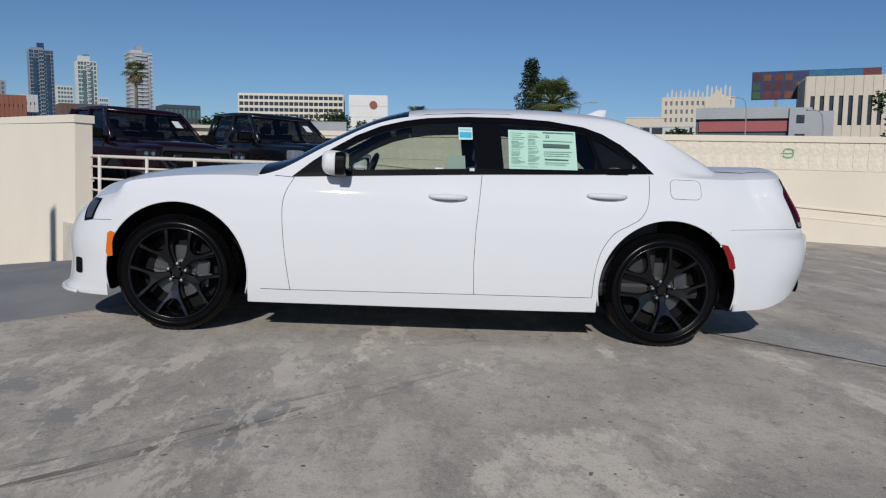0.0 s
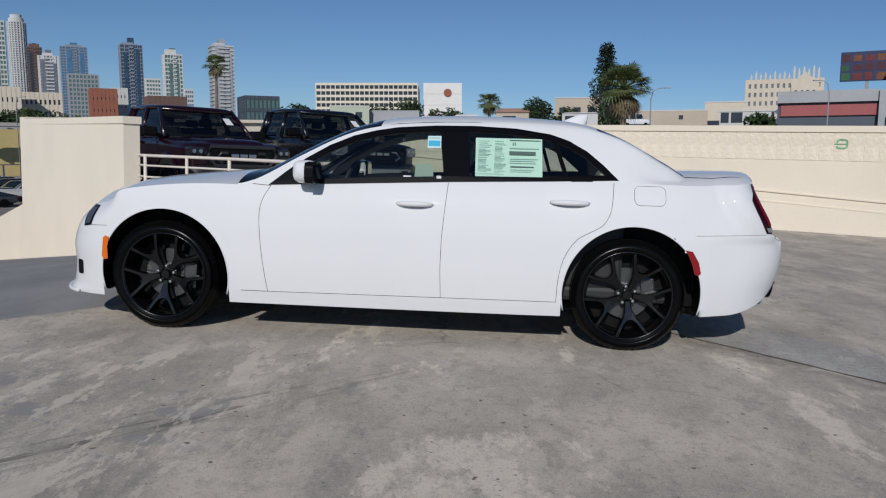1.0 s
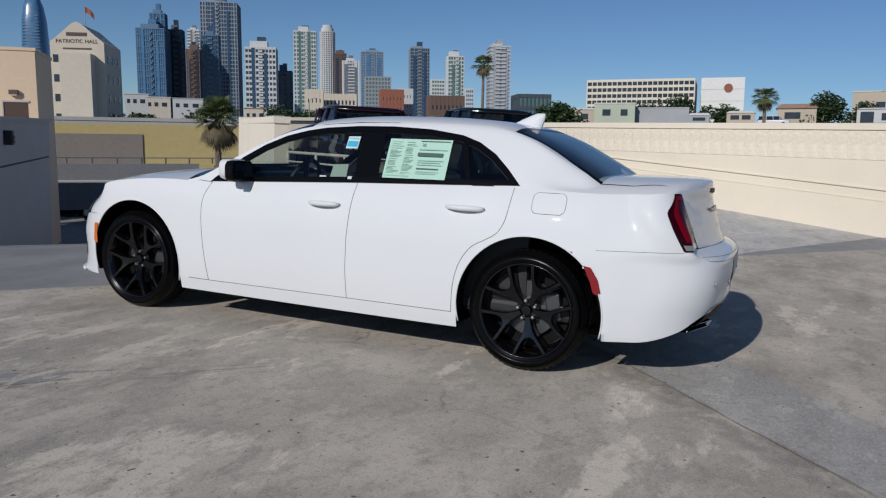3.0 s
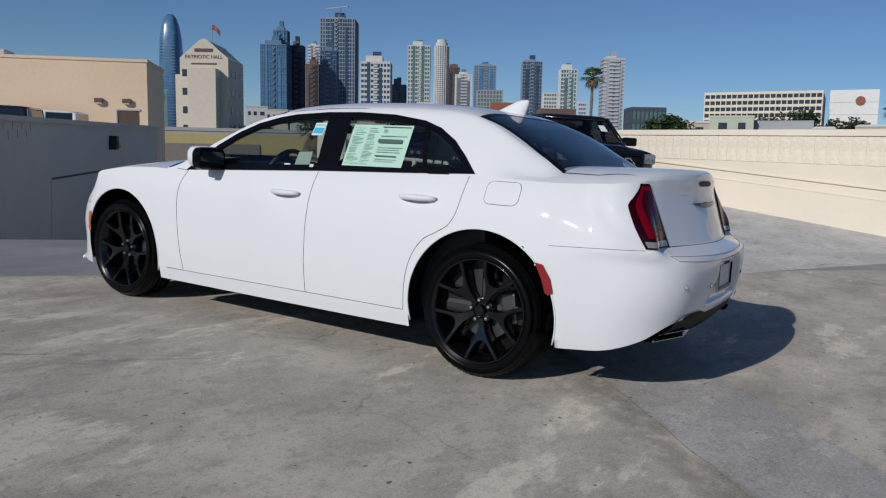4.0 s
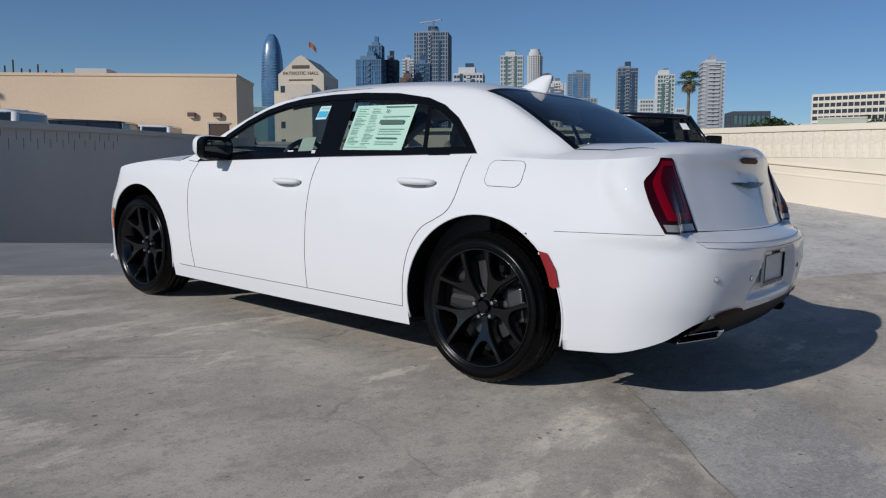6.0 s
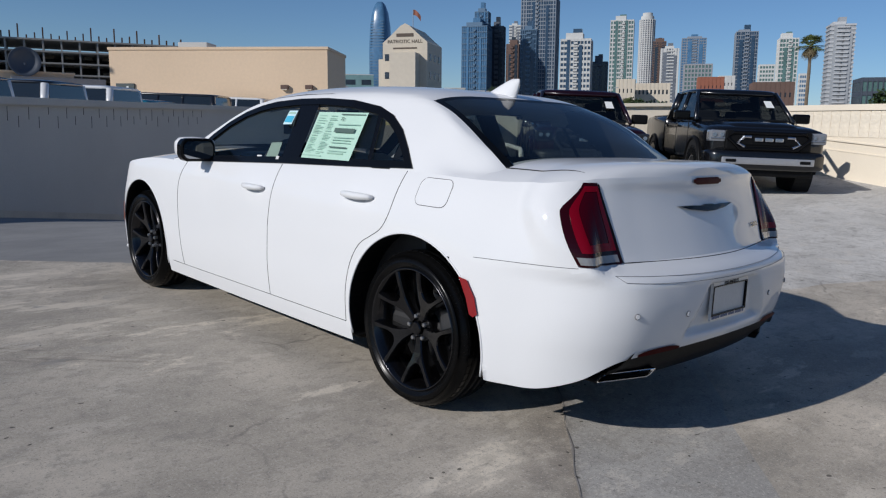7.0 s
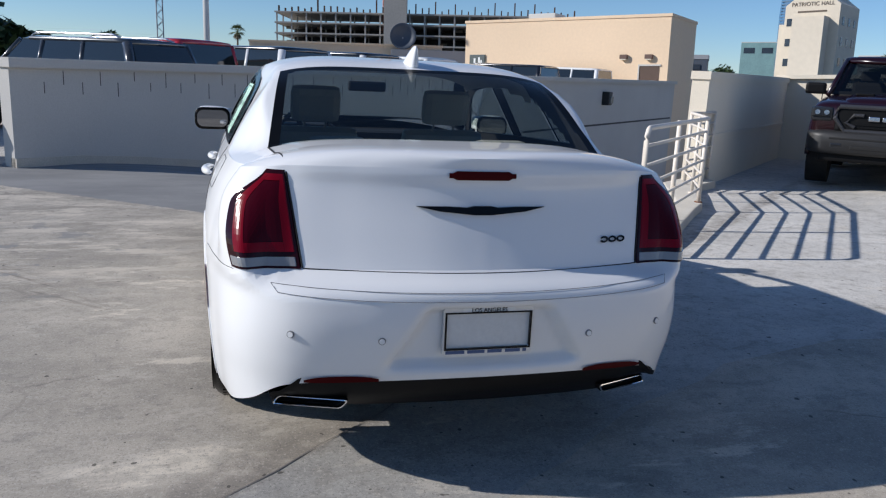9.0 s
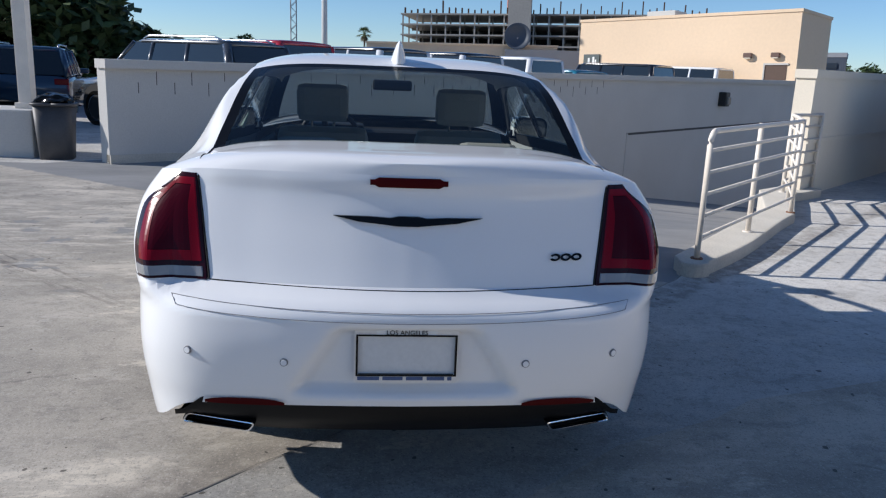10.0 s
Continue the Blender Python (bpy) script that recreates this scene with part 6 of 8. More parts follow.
G_TRUCK = glass("truck_glass", (0.20, 0.22, 0.23))
MAROON = paint("maroon_paint", (0.012, 0.0012, 0.0032), 0.22, 0.45, 0.0)
CHARCOAL = paint("charcoal_paint", (0.005, 0.0053, 0.0065), 0.22, 0.45, 0.0)
pickup("dark maroon pickup truck with black grille, parked nose out", Matrix.Translation((-3.93, 7.86, 0.12)) @ pose(0, 0, 0, 0, 0, 135), MAROON, BLACK_PLASTIC, BLACK_PLASTIC, False)
pickup("charcoal off-road pickup truck with silver skid plate", Matrix.Translation((-1.78, 9.90, 0.24)) @ pose(0, 0, 0, 0, 0, 133.4), CHARCOAL, BLACK_GLOSS, GUNMETAL, True)


# ---- other vehicles ----
def suv(label, at, body_mat, length=4.8, width=1.9, height=1.78, boxy=0.0, rails=True, name="suv", low_detail=False, roof_mat=None):
    """An estate or off-roader: x runs back from its nose."""
    t = thing(name, label, "car", at=at)
    hw, belt = width / 2, height * 0.60
    bm = bmesh.new()
    add_loft(bm, [(0.0, hw * 0.86, 0.42, belt * 0.78), (0.12, hw * 0.96, 0.33, belt * 0.88), (length * 0.24, hw, 0.28, belt * 0.98), (length * 0.6, hw, 0.28, belt), (length - 0.15, hw * 0.98, 0.32, belt), (length, hw * 0.90, 0.42, belt * 0.97)], 28, 6)
    part("body", bm, body_mat, t, smooth=True)
    x0, x1 = length * 0.25, length - 0.05
    r0, r1 = length * (0.40 - 0.09 * boxy), length - 0.28 + 0.18 * boxy
    bm = bmesh.new()
    add_loft(bm, [(r0, hw * 0.74, height - 0.12, height - 0.05), (r0 + 0.25, hw * 0.80, height - 0.14, height), (r1 - 0.3, hw * 0.80, height - 0.14, height), (r1, hw * 0.76, height - 0.14, height - 0.03)], 24, 4)
    part("roof", bm, roof_mat or body_mat, t, smooth=True)
    zt = height - 0.09
    for s in (-1, 1):
        posts = ((x0, r0), (length * 0.50, length * 0.52), (length * 0.72, length * 0.72), (x1 - 0.06, r1 - 0.06))
        for k, (a, b) in enumerate(posts):
            bm = bmesh.new()
            add_tube(bm, [(a, s * hw * 0.93, belt - 0.05), (b, s * hw * 0.775, zt)], 0.05 if k in (0, 1) else 0.09 if k == 3 else 0.05, 8)
            part("pillar", bm, body_mat, t, smooth=True)
        for (a, b), (c, d) in zip(posts, posts[1:]):
            part("side_window", quad_patch([(a, s * hw * 0.945, belt - 0.03), (c, s * hw * 0.945, belt - 0.03), (d, s * hw * 0.79, zt), (b, s * hw * 0.79, zt)]), AUTO_GLASS, t)
        if rails:
            bm = bmesh.new()
            add_tube(bm, [(r0 + 0.2, s * hw * 0.70, height - 0.02), (r0 + 0.35, s * hw * 0.70, height + 0.045), (r1 - 0.45, s * hw * 0.70, height + 0.045), (r1 - 0.25, s * hw * 0.70, height - 0.02)], 0.02, 8)
            part("roof_rail", bm, SILVER, t, smooth=True)
            bm = bmesh.new()
            add_tube(bm, [(x0 + 0.1, s * hw * 0.95, belt - 0.01), (x1 - 0.1, s * hw * 0.95, belt - 0.01)], 0.012, 6)
            part("window_trim", bm, SILVER, t)
        part("tail_lamp", box_mesh(length - 0.14, length + 0.01, min(s * hw * 0.62, s * hw * 0.95), max(s * hw * 0.62, s * hw * 0.95), belt - 0.22, belt - 0.08, 0.02), LAMP_RED, t)
        part("headlamp", box_mesh(0.02, 0.2, min(s * hw * 0.55, s * hw * 0.92), max(s * hw * 0.55, s * hw * 0.92), belt * 0.66, belt * 0.78, 0.02), LAMP_GLASS, t)
        part("door_mirror", box_mesh(x0 + 0.25, x0 + 0.38, min(s * hw * 0.96, s * (hw + 0.18)), max(s * hw * 0.96, s * (hw + 0.18)), belt, belt + 0.13, 0.03), body_mat, t)
        if not low_detail:
            for x in (length * 0.19, length * 0.79):
                bm = bmesh.new()
                bmesh.ops.create_cone(bm, cap_ends=True, segments=28, radius1=0.42, radius2=0.42, depth=0.25, matrix=Matrix.Translation((x, s * (hw - 0.12), 0.40)) @ pose(0, 0, 0, 90, 0, 0))
                part("wheel_housing", bm, SEAM, t)
                simple_wheel(t, x, s, 0.36, 0.24, 0.24, -hw - 0.015, SILVER, 0, 5)
    part("windscreen", quad_patch([(x0 - 0.03, -hw * 0.88, belt - 0.03), (x0 - 0.03, hw * 0.88, belt - 0.03), (r0 - 0.02, hw * 0.72, zt + 0.02), (r0 - 0.02, -hw * 0.72, zt + 0.02)]), AUTO_GLASS, t)
    part("rear_window", quad_patch([(x1 + 0.04, -hw * 0.86, belt), (x1 + 0.04, hw * 0.86, belt), (r1 + 0.01, hw * 0.72, zt - 0.02), (r1 + 0.01, -hw * 0.72, zt - 0.02)]), AUTO_GLASS, t)
    part("underside", box_mesh(0.3, length - 0.3, -hw * 0.8, hw * 0.8, 0.2, 0.36), SEAM, t)
    if low_detail:
        for x in (length * 0.19, length * 0.79):
            for s in (-1, 1):
                bm = bmesh.new()
                bmesh.ops.create_cone(bm, cap_ends=True, segments=20, radius1=0.34, radius2=0.34, depth=0.22, matrix=Matrix.Translation((x, s * (hw - 0.09), 0.34)) @ pose(0, 0, 0, 90, 0, 0))
                part("wheel", bm, RUBBER, t)
    return t


P_BLACK = paint("black_car_paint", (0.01, 0.01, 0.011), 0.2)
P_GREY = paint("dark_grey_car_paint", (0.035, 0.038, 0.042), 0.25)
P_BLUE = paint("dark_blue_car_paint", (0.02, 0.05, 0.09), 0.25)
P_TEAL = paint("teal_car_paint", (0.02, 0.16, 0.24), 0.25)
P_RED = paint("red_car_paint", (0.42, 0.02, 0.03), 0.25)
P_SILVER = paint("silver_car_paint", (0.5, 0.51, 0.52), 0.3, 1.0, 0.3)
P_WHITE2 = paint("white_suv_paint", (0.72, 0.73, 0.74), 0.3)

# the deck on the far side of the ramp wall
bm = bmesh.new()
pl = [front_at(FS0 + 18) + 0.0 * F_N, front_at(FS1) + 0.25 * F_N, front_at(FS1) + 16 * F_N, front_at(FS0 + 18) + 16 * F_N]
pl[0] = front_at(FS0 + 18) + 0.25 * F_N


def far_deck_z(x, y):
    return 0.0 + 0.006 * (-x - 6)


add_prism(bm, [tuple(p) for p in pl], lambda x, y: far_deck_z(x, y) - 0.4, far_deck_z)
bmesh.ops.recalc_face_normals(bm, faces=bm.faces)
tagged(mesh_object("pavement_far", bm, M_DECK_DARK), "concrete parking deck behind the ramp wall", "pavement", kind="structure")


def beyond(s, d, turn, dz=0.0):
    """A pose behind the ramp wall: s along it, d from the origin, nose turned."""
    p = d * F_N + s * F_T
    return Matrix.Translation((p.x, p.y, far_deck_z(p.x, p.y) + dz)) @ pose(0, 0, 0, 0, 0, turn)


AWAY = math.degrees(math.atan2(F_N.y, F_N.x))
suv("black full-size off-roader parked beyond the post", Matrix.Translation((-13.9, -10.4, 0.0)) @ pose(0, 0, 0, 0, 0, 20), P_BLACK, 5.2, 2.1, 2.35, 0.7)
suv("dark blue estate car parked behind the wall end", Matrix.Translation((-18.4, -9.1, 0.0)) @ pose(0, 0, 0, 0, 0, 15), P_BLUE, 4.6, 1.85, 1.60)
OUT = AWAY + 180
suv("dark grey estate car with silver roof rails behind the wall", beyond(-4.45, 13.7, OUT + 12), P_GREY, 4.8, 1.92, 1.78)
suv("red off-roader with black rear glass behind the wall", beyond(-6.9, 14.8, OUT + 6), P_RED, 4.6, 1.9, 1.88, 0.8, False, roof_mat=P_RED)
suv("white boxy off-roader with black hardtop and rear glass", beyond(-9.5, 13.8, OUT), P_WHITE2, 4.4, 1.9, 1.84, 1.0, False, roof_mat=P_BLACK)
suv("white boxy off-roader with dark rear glass", beyond(-12.3, 13.8, OUT), P_WHITE2, 4.4, 1.9, 1.84, 1.0, False, roof_mat=P_BLACK)
suv("white off-roader with white roof behind the wall", beyond(-15.1, 13.8, OUT), P_WHITE2, 4.4, 1.9, 1.84, 1.0, False)
suv("teal car parked by the tan building", beyond(-19.0, 14.2, OUT - 8), P_TEAL, 4.4, 1.85, 1.55, 0.2, False)
suv("black boxy off-roader behind the grey wall", beyond(-22.3, 14.0, OUT), P_BLACK, 4.5, 1.9, 1.86, 0.9, False)
suv("white four-door boxy off-roader beside the tan building", beyond(-27.6, 14.0, OUT), P_WHITE2, 4.5, 1.9, 1.90, 1.0, False)

# white post on a concrete base, and the bin
post = thing("steel_post", "white painted square post on a concrete base", "post", at=Matrix.Translation((-6.95, -4.98, -0.12)))
part("base", box_mesh(-0.45, 0.45, -0.95, 0.22, 0, 0.78, 0.03), M_STUCCO_GREY, post)
part("column", box_mesh(-0.09, 0.09, -0.09, 0.09, 0.78, 6.2, 0.01), M_WHITE_PIPE, post)
part("collar", box_mesh(-0.13, 0.13, -0.13, 0.13, 0.78, 0.86, 0.01), M_WHITE_PIPE, post)
bin_ = thing("rubbish_bin", "grey plastic rubbish bin with black bag", "bin", at=Matrix.Translation((-6.55, -4.46, -0.10)) @ pose(0, 0, 0, 0, 0, 12))
BIN_GREY = material("grey_bin_plastic", (0.055, 0.055, 0.06), 0.55, 0, 0.2, 5, 60, 0.15)
bm = bmesh.new()
add_loft(bm, [(0.0, 0.21, -0.20, 0.20), (0.4, 0.235, -0.23, 0.23), (0.86, 0.265, -0.26, 0.26)], 28, 5)
for v in bm.verts:
    v.co = Vector((v.co.z, v.co.y, v.co.x))
bmesh.ops.recalc_face_normals(bm, faces=bm.faces)
part("tub", bm, BIN_GREY, bin_, smooth=True)
bm = bmesh.new()
add_tube(bm, [(0.275 * math.copysign(abs(math.cos(a)) ** 0.5, math.cos(a)), 0.28 * math.copysign(abs(math.sin(a)) ** 0.5, math.sin(a)), 0.86) for a in np.linspace(0, math.tau, 33)], 0.022, 8)
part("rim", bm, BIN_GREY, bin_, smooth=True)
bm = bmesh.new()
bmesh.ops.create_icosphere(bm, subdivisions=4, radius=0.25)
for v in bm.verts:
    v.co = Vector((v.co.x, v.co.y, 0.5 * v.co.z)) * (1 + 0.22 * noise.noise(v.co * 9)) + Vector((0, 0, 0.88))
part("bag", bm, BLACK_GLOSS, bin_, "black plastic bag")


# ---- the city ----
GRID = -58.0


def tower(name, label, x, y, w, top, front, pane, floors, bays, bottom=-8.0, deep=0.8, slab=0.45, fin=0.25, turn=GRID, uneven=None):
    """A city block: glazing behind proud floor bands and uprights; towers get uneven bays and roof plant."""
    uneven = "tower" in name if uneven is None else uneven
    bearing = math.degrees(math.atan2(y, x))
    delta = radians(bearing - (turn + 180))
    dp = deep * w
    W = max(0.4 * w, (w - dp * abs(math.sin(delta))) / max(0.3, math.cos(delta)))
    out = Vector((x, y)).normalized() * (dp / 2)
    e = thing(name, label, "building", at=CITY @ Matrix.Translation((x + out.x, y + out.y, 0)) @ pose(0, 0, 0, 0, 0, turn + 90))
    part("glazing", box_mesh(-W / 2 + 0.3, W / 2 - 0.3, -dp / 2 + 0.3, dp / 2 - 0.3, bottom, top - 0.3), pane, e)
    h = (top - bottom) / floors
    bm = bmesh.new()
    for k in range(floors):
        z = bottom + (k + 1) * h
        add_box(bm, -W / 2, W / 2, -dp / 2, dp / 2, z - h * slab, z)
    part("floor_band", bm, front, e)["kind"] = "stuff"
    rnd = random.Random(int(abs(x) * 7 + abs(y) * 3))
    if fin:
        bm = bmesh.new()
        bw = W / bays * fin
        for k in range(bays + 1):
            c = -W / 2 + bw / 2 + (W - bw) * k / bays
            b = bw * (rnd.choice((0.5, 0.7, 1.0, 1.0, 1.9)) if uneven and 0 < k < bays else 1.0)
            for s in (-1, 1):
                add_box(bm, c - b / 2, c + b / 2, s * dp / 2 - 0.12, s * dp / 2 + 0.12, bottom, top - 0.1)
        db = max(2, int(bays * dp / W))
        for k in range(db + 1):
            c = -dp / 2 + bw / 2 + (dp - bw) * k / db
            for s in (-1, 1):
                add_box(bm, s * W / 2 - 0.12, s * W / 2 + 0.12, c - bw / 2, c + bw / 2, bottom, top - 0.1)
        part("upright", bm, front, e)["kind"] = "stuff"
    if uneven:
        # glazed stacks of bays running up the front, balconies beside them, plant on the roof
        stack = W / bays * rnd.choice((1.0, 1.6, 2.0))
        for c in (rnd.uniform(-0.30, -0.12), rnd.uniform(0.15, 0.32)):
            part("glazed_bay", box_mesh(c * W - stack / 2, c * W + stack / 2, -dp / 2 - 0.22, -dp / 2 + 0.4, bottom, top - h * rnd.choice((0.2, 1.2, 2.2))), pane, e)
        bm = bmesh.new()
        c = rnd.uniform(-0.05, 0.08) * W
        for k in range(floors):
            add_box(bm, c - stack * 0.6, c + stack * 0.6, -dp / 2 - 0.9, -dp / 2, bottom + k * h, bottom + k * h + h * 0.35)
        part("balcony", bm, front, e)["kind"] = "stuff"
        part("roof_housing", box_mesh(-W * rnd.uniform(0.22, 0.4), W * rnd.uniform(0.12, 0.4), -dp * 0.3, dp * 0.3, top, top + h * rnd.uniform(0.5, 1.3)), front, e)
        part("roof_plant", box_mesh(-W * 0.12, W * 0.16, -dp * 0.2, dp * 0.2, top, top + h * rnd.uniform(1.4, 2.0)), pane, e)
    return e


F_WHITE = material("white_facade", (0.62, 0.62, 0.60), 0.8, 0, 0.05, 0.05, 1, 0)
F_CREAM = material("cream_facade", (0.68, 0.61, 0.50), 0.85, 0, 0.05, 0.05, 1, 0)
F_GREY = material("grey_facade", (0.30, 0.31, 0.33), 0.7, 0, 0.06, 0.05, 1, 0)
F_DARK = material("dark_facade", (0.07, 0.085, 0.11), 0.5, 0, 0.06, 0.05, 1, 0)
F_BROWN = material("brown_facade", (0.16, 0.10, 0.08), 0.8, 0, 0.08, 0.05, 1, 0)
F_BRICK = material("brick_facade", (0.32, 0.12, 0.075), 0.85, 0, 0.1, 0.2, 2, 0)
F_BLUE = material("blue_mullion", (0.10, 0.17, 0.25), 0.4, 0.2, 0.05, 0.05, 1, 0)
G_BLUE = material("blue_glazing", (0.07, 0.17, 0.30), 0.25, 0.0, 0.25, 0.15, 1, 0)
G_DARK = material("dark_glazing", (0.03, 0.04, 0.055), 0.2, 0, 0.3, 0.3, 1, 0)
F_IVORY = material("ivory_facade", (0.78, 0.72, 0.61), 0.85, 0, 0.05, 0.05, 1, 0)
F_BRIGHT = material("bright_white_facade", (0.80, 0.79, 0.76), 0.8, 0, 0.04, 0.05, 1, 0)
F_SLATE = material("slate_facade", (0.23, 0.26, 0.30), 0.6, 0, 0.08, 0.05, 1, 0)
F_PALE = material("pale_grey_facade", (0.50, 0.51, 0.52), 0.7, 0, 0.06, 0.05, 1, 0)
F_SILVER = material("silver_grey_facade", (0.34, 0.36, 0.38), 0.6, 0, 0.06, 0.05, 1, 0)
G_NAVY = material("navy_glazing", (0.035, 0.07, 0.12), 0.25, 0, 0.25, 0.2, 1, 0)
# panes paled in colour to stand for haze in the air
G_HAZE = material("hazy_glazing", (0.16, 0.175, 0.20), 0.3, 0, 0.25, 0.2, 1, 0)
G_GREEN = material("green_glazing", (0.10, 0.18, 0.17), 0.25, 0, 0.2, 0.2, 1, 0)

tower("office_tower", "blue glass office tower", -362.3, 365.0, 20.2, 72.5, F_BLUE, G_BLUE, 22, 14, slab=0.2, fin=0.12)
tower("office_tower", "blue glass tower crown set back on the roof", -367.2, 375.1, 10.8, 83.4, F_BLUE, G_BLUE, 24, 8, slab=0.2, fin=0.12)
tower("office_tower", "dark blue glass tower beside another", -370.0, 393.1, 10.7, 75.9, F_DARK, G_DARK, 24, 8, slab=0.25, fin=0.15)
tower("office_tower", "white banded high-rise behind others", -599.0, 664.8, 15.3, 125.5, F_WHITE, G_HAZE, 40, 6, slab=0.5, fin=0)
tower("office_tower", "brown brick high-rise beside glass towers", -412.1, 455.6, 11.3, 72.5, F_BROWN, G_DARK, 22, 8, slab=0.5, fin=0.5)
tower("residential_tower", "tall white and blue residential tower", -409.9, 484.7, 31.4, 111.5, F_SLATE, G_NAVY, 38, 14, slab=0.22, fin=0.22)
tower("residential_tower", "blue glass residential tower", -363.7, 418.9, 12.8, 75.6, F_BLUE, G_NAVY, 26, 8, slab=0.25, fin=0.15)
tower("office_tower", "white gridded high-rise with roof sign", -282.7, 368.3, 19.1, 57.9, F_WHITE, G_NAVY, 21, 9, slab=0.45, fin=0.16)
tower("office_tower", "dark grey office block behind towers", -407.1, 563.1, 13.9, 66.0, F_DARK, G_DARK, 18, 8)
tower("residential_tower", "white balconied residential tower", -347.1, 507.3, 18.1, 89.5, F_WHITE, G_GREEN, 30, 9, slab=0.35, fin=0.22)
tower("office_tower", "brown office slab far off downtown", -683.6, 1100.0, 20.4, 151.9, F_BROWN, G_DARK, 40, 8)
tower("office_tower", "striped white and dark high-rise", -513.9, 851.3, 22.1, 108.2, F_WHITE, G_HAZE, 30, 5, slab=0.1, fin=0.5)
tower("office_tower", "grey glass high-rise far off downtown", -614.3, 1082.7, 36.5, 149.5, F_SLATE, G_BLUE, 40, 10, slab=0.3, fin=0.2)
tower("apartment_block", "grey gridded apartment block", -367.7, 659.0, 26.1, 68.0, F_GREY, G_GREEN, 20, 8, slab=0.35, fin=0.35)
tower("residential_tower", "dark blue residential tower", -332.0, 677.5, 20.4, 95.6, F_SLATE, G_NAVY, 32, 10, slab=0.2, fin=0.2)
tower("apartment_block", "small white apartment tower", -374.6, 812.7, 16.8, 78.1, F_WHITE, G_GREEN, 20, 5)
tower("residential_tower", "white framed green glass tower", -256.4, 591.3, 15.4, 75.8, F_WHITE, G_GREEN, 26, 6, slab=0.3, fin=0.25)
tower("apartment_block", "small pale tower far off", -340.9, 827.1, 10.4, 67.8, F_WHITE, G_BLUE, 16, 4)
tower("office_tower", "white slab tower with banded side", -146.8, 398.8, 13.6, 56.2, F_PALE, F_SILVER, 32, 5, slab=0.45, fin=0)
tower("low_building", "beige low building with small windows", -163.6, 244.3, 6.9, 22.4, F_CREAM, G_DARK, 6, 4, slab=0.7, fin=0.6)
tower("low_building", "beige hotel block with even windows", -161.5, 258.2, 13.9, 21.5, F_CREAM, G_DARK, 7, 9, slab=0.6, fin=0.5)
tower("low_building", "red brick building below the towers", -185.7, 347.4, 12.7, 30.0, F_BRICK, G_DARK, 7, 6, slab=0.75, fin=0.7)
tower("low_building", "white low building below the towers", -188.5, 368.4, 8.4, 31.9, F_WHITE, G_HAZE, 8, 4, slab=0.7, fin=0.6)
tower("low_building", "brown brick warehouse with flat roof", -153.1, 341.8, 19.1, 25.9, F_BROWN, G_DARK, 5, 8, slab=0.7, fin=0.6)
tower("low_building", "teal glass low building", -114.0, 356.2, 19.8, 26.8, F_DARK, G_GREEN, 6, 8, slab=0.3, fin=0.2)
tower("parking_hotel", "cream seven-storey building with open bays", -54.1, 320.0, 45.9, 29.3, F_IVORY, G_DARK, 15, 21, slab=0.40, fin=0.16, turn=-85)
hw_ = tower("hotel_wing", "plain white hotel wing with a round red sign", -24.6, 333.7, 17.0, 30.2, F_BRIGHT, F_WHITE, 8, 5, slab=0.98, fin=0, turn=-85)
bm = bmesh.new()
bmesh.ops.create_cone(bm, cap_ends=True, segments=24, radius1=1.7, radius2=1.7, depth=0.5, matrix=Matrix.Translation((2.2, -7.0, 26.0)) @ pose(0, 0, 0, 90, 0, 0))
part("round_sign", bm, F_BRICK, hw_, "round red sign")
tower("low_building", "beige building with tall pilasters", 66.8, 116.7, 15.0, 15.4, F_CREAM, G_DARK, 3, 9, slab=0.4, fin=0.5, turn=-110)


# ground out to the horizon
bm = bmesh.new()
bmesh.ops.create_circle(bm, cap_ends=True, radius=4500, segments=64)
g = mesh_object("ground", bm, material("city_ground", (0.20, 0.19, 0.175), 0.9, 0, 0.35, 0.03, 0.3, 0))
g.matrix_world = CITY @ Matrix.Translation((0, 0, LOT_Z))
tagged(g, "flat city ground reaching the horizon", "ground", kind="structure")


# ---- special buildings, planting and street things ----
def at_city(x, y, z=0.0, turn=0.0):
    return CITY @ Matrix.Translation((x, y, z)) @ pose(0, 0, 0, 0, 0, turn)


def round_tower(name, label, x, y, r, top, front, pane, floors, bays, crown=(), bottom=-8.0):
    e = thing(name, label, "building", at=at_city(x, y))
    bm = bmesh.new()
    bmesh.ops.create_cone(bm, cap_ends=True, segments=32, radius1=r * 0.97, radius2=r * 0.97, depth=top - bottom, matrix=Matrix.Translation((0, 0, (top + bottom) / 2)))
    part("glazing", bm, pane, e)
    bm = bmesh.new()
    h = (top - bottom) / floors
    for k in range(floors):
        bmesh.ops.create_cone(bm, cap_ends=True, segments=32, radius1=r, radius2=r, depth=h * 0.4, matrix=Matrix.Translation((0, 0, bottom + h * (k + 0.8))))
    part("floor_band", bm, front, e)["kind"] = "stuff"
    bm = bmesh.new()
    for k in range(bays):
        a = k * math.tau / bays
        add_box(bm, -0.8, 0.8, -0.8, 0.8, bottom, top, Matrix.Translation((r * math.cos(a), r * math.sin(a), 0)) @ Matrix.Rotation(a, 4, "Z"))
    part("upright", bm, front, e)["kind"] = "stuff"
    for k, (rr, hh) in enumerate(crown):
        bm = bmesh.new()
        bmesh.ops.create_cone(bm, cap_ends=True, segments=32, radius1=r * rr, radius2=r * rr, depth=hh, matrix=Matrix.Translation((0, 0, top + hh / 2)))
        part("crown_tier", bm, front, e)
        top += hh
    return e


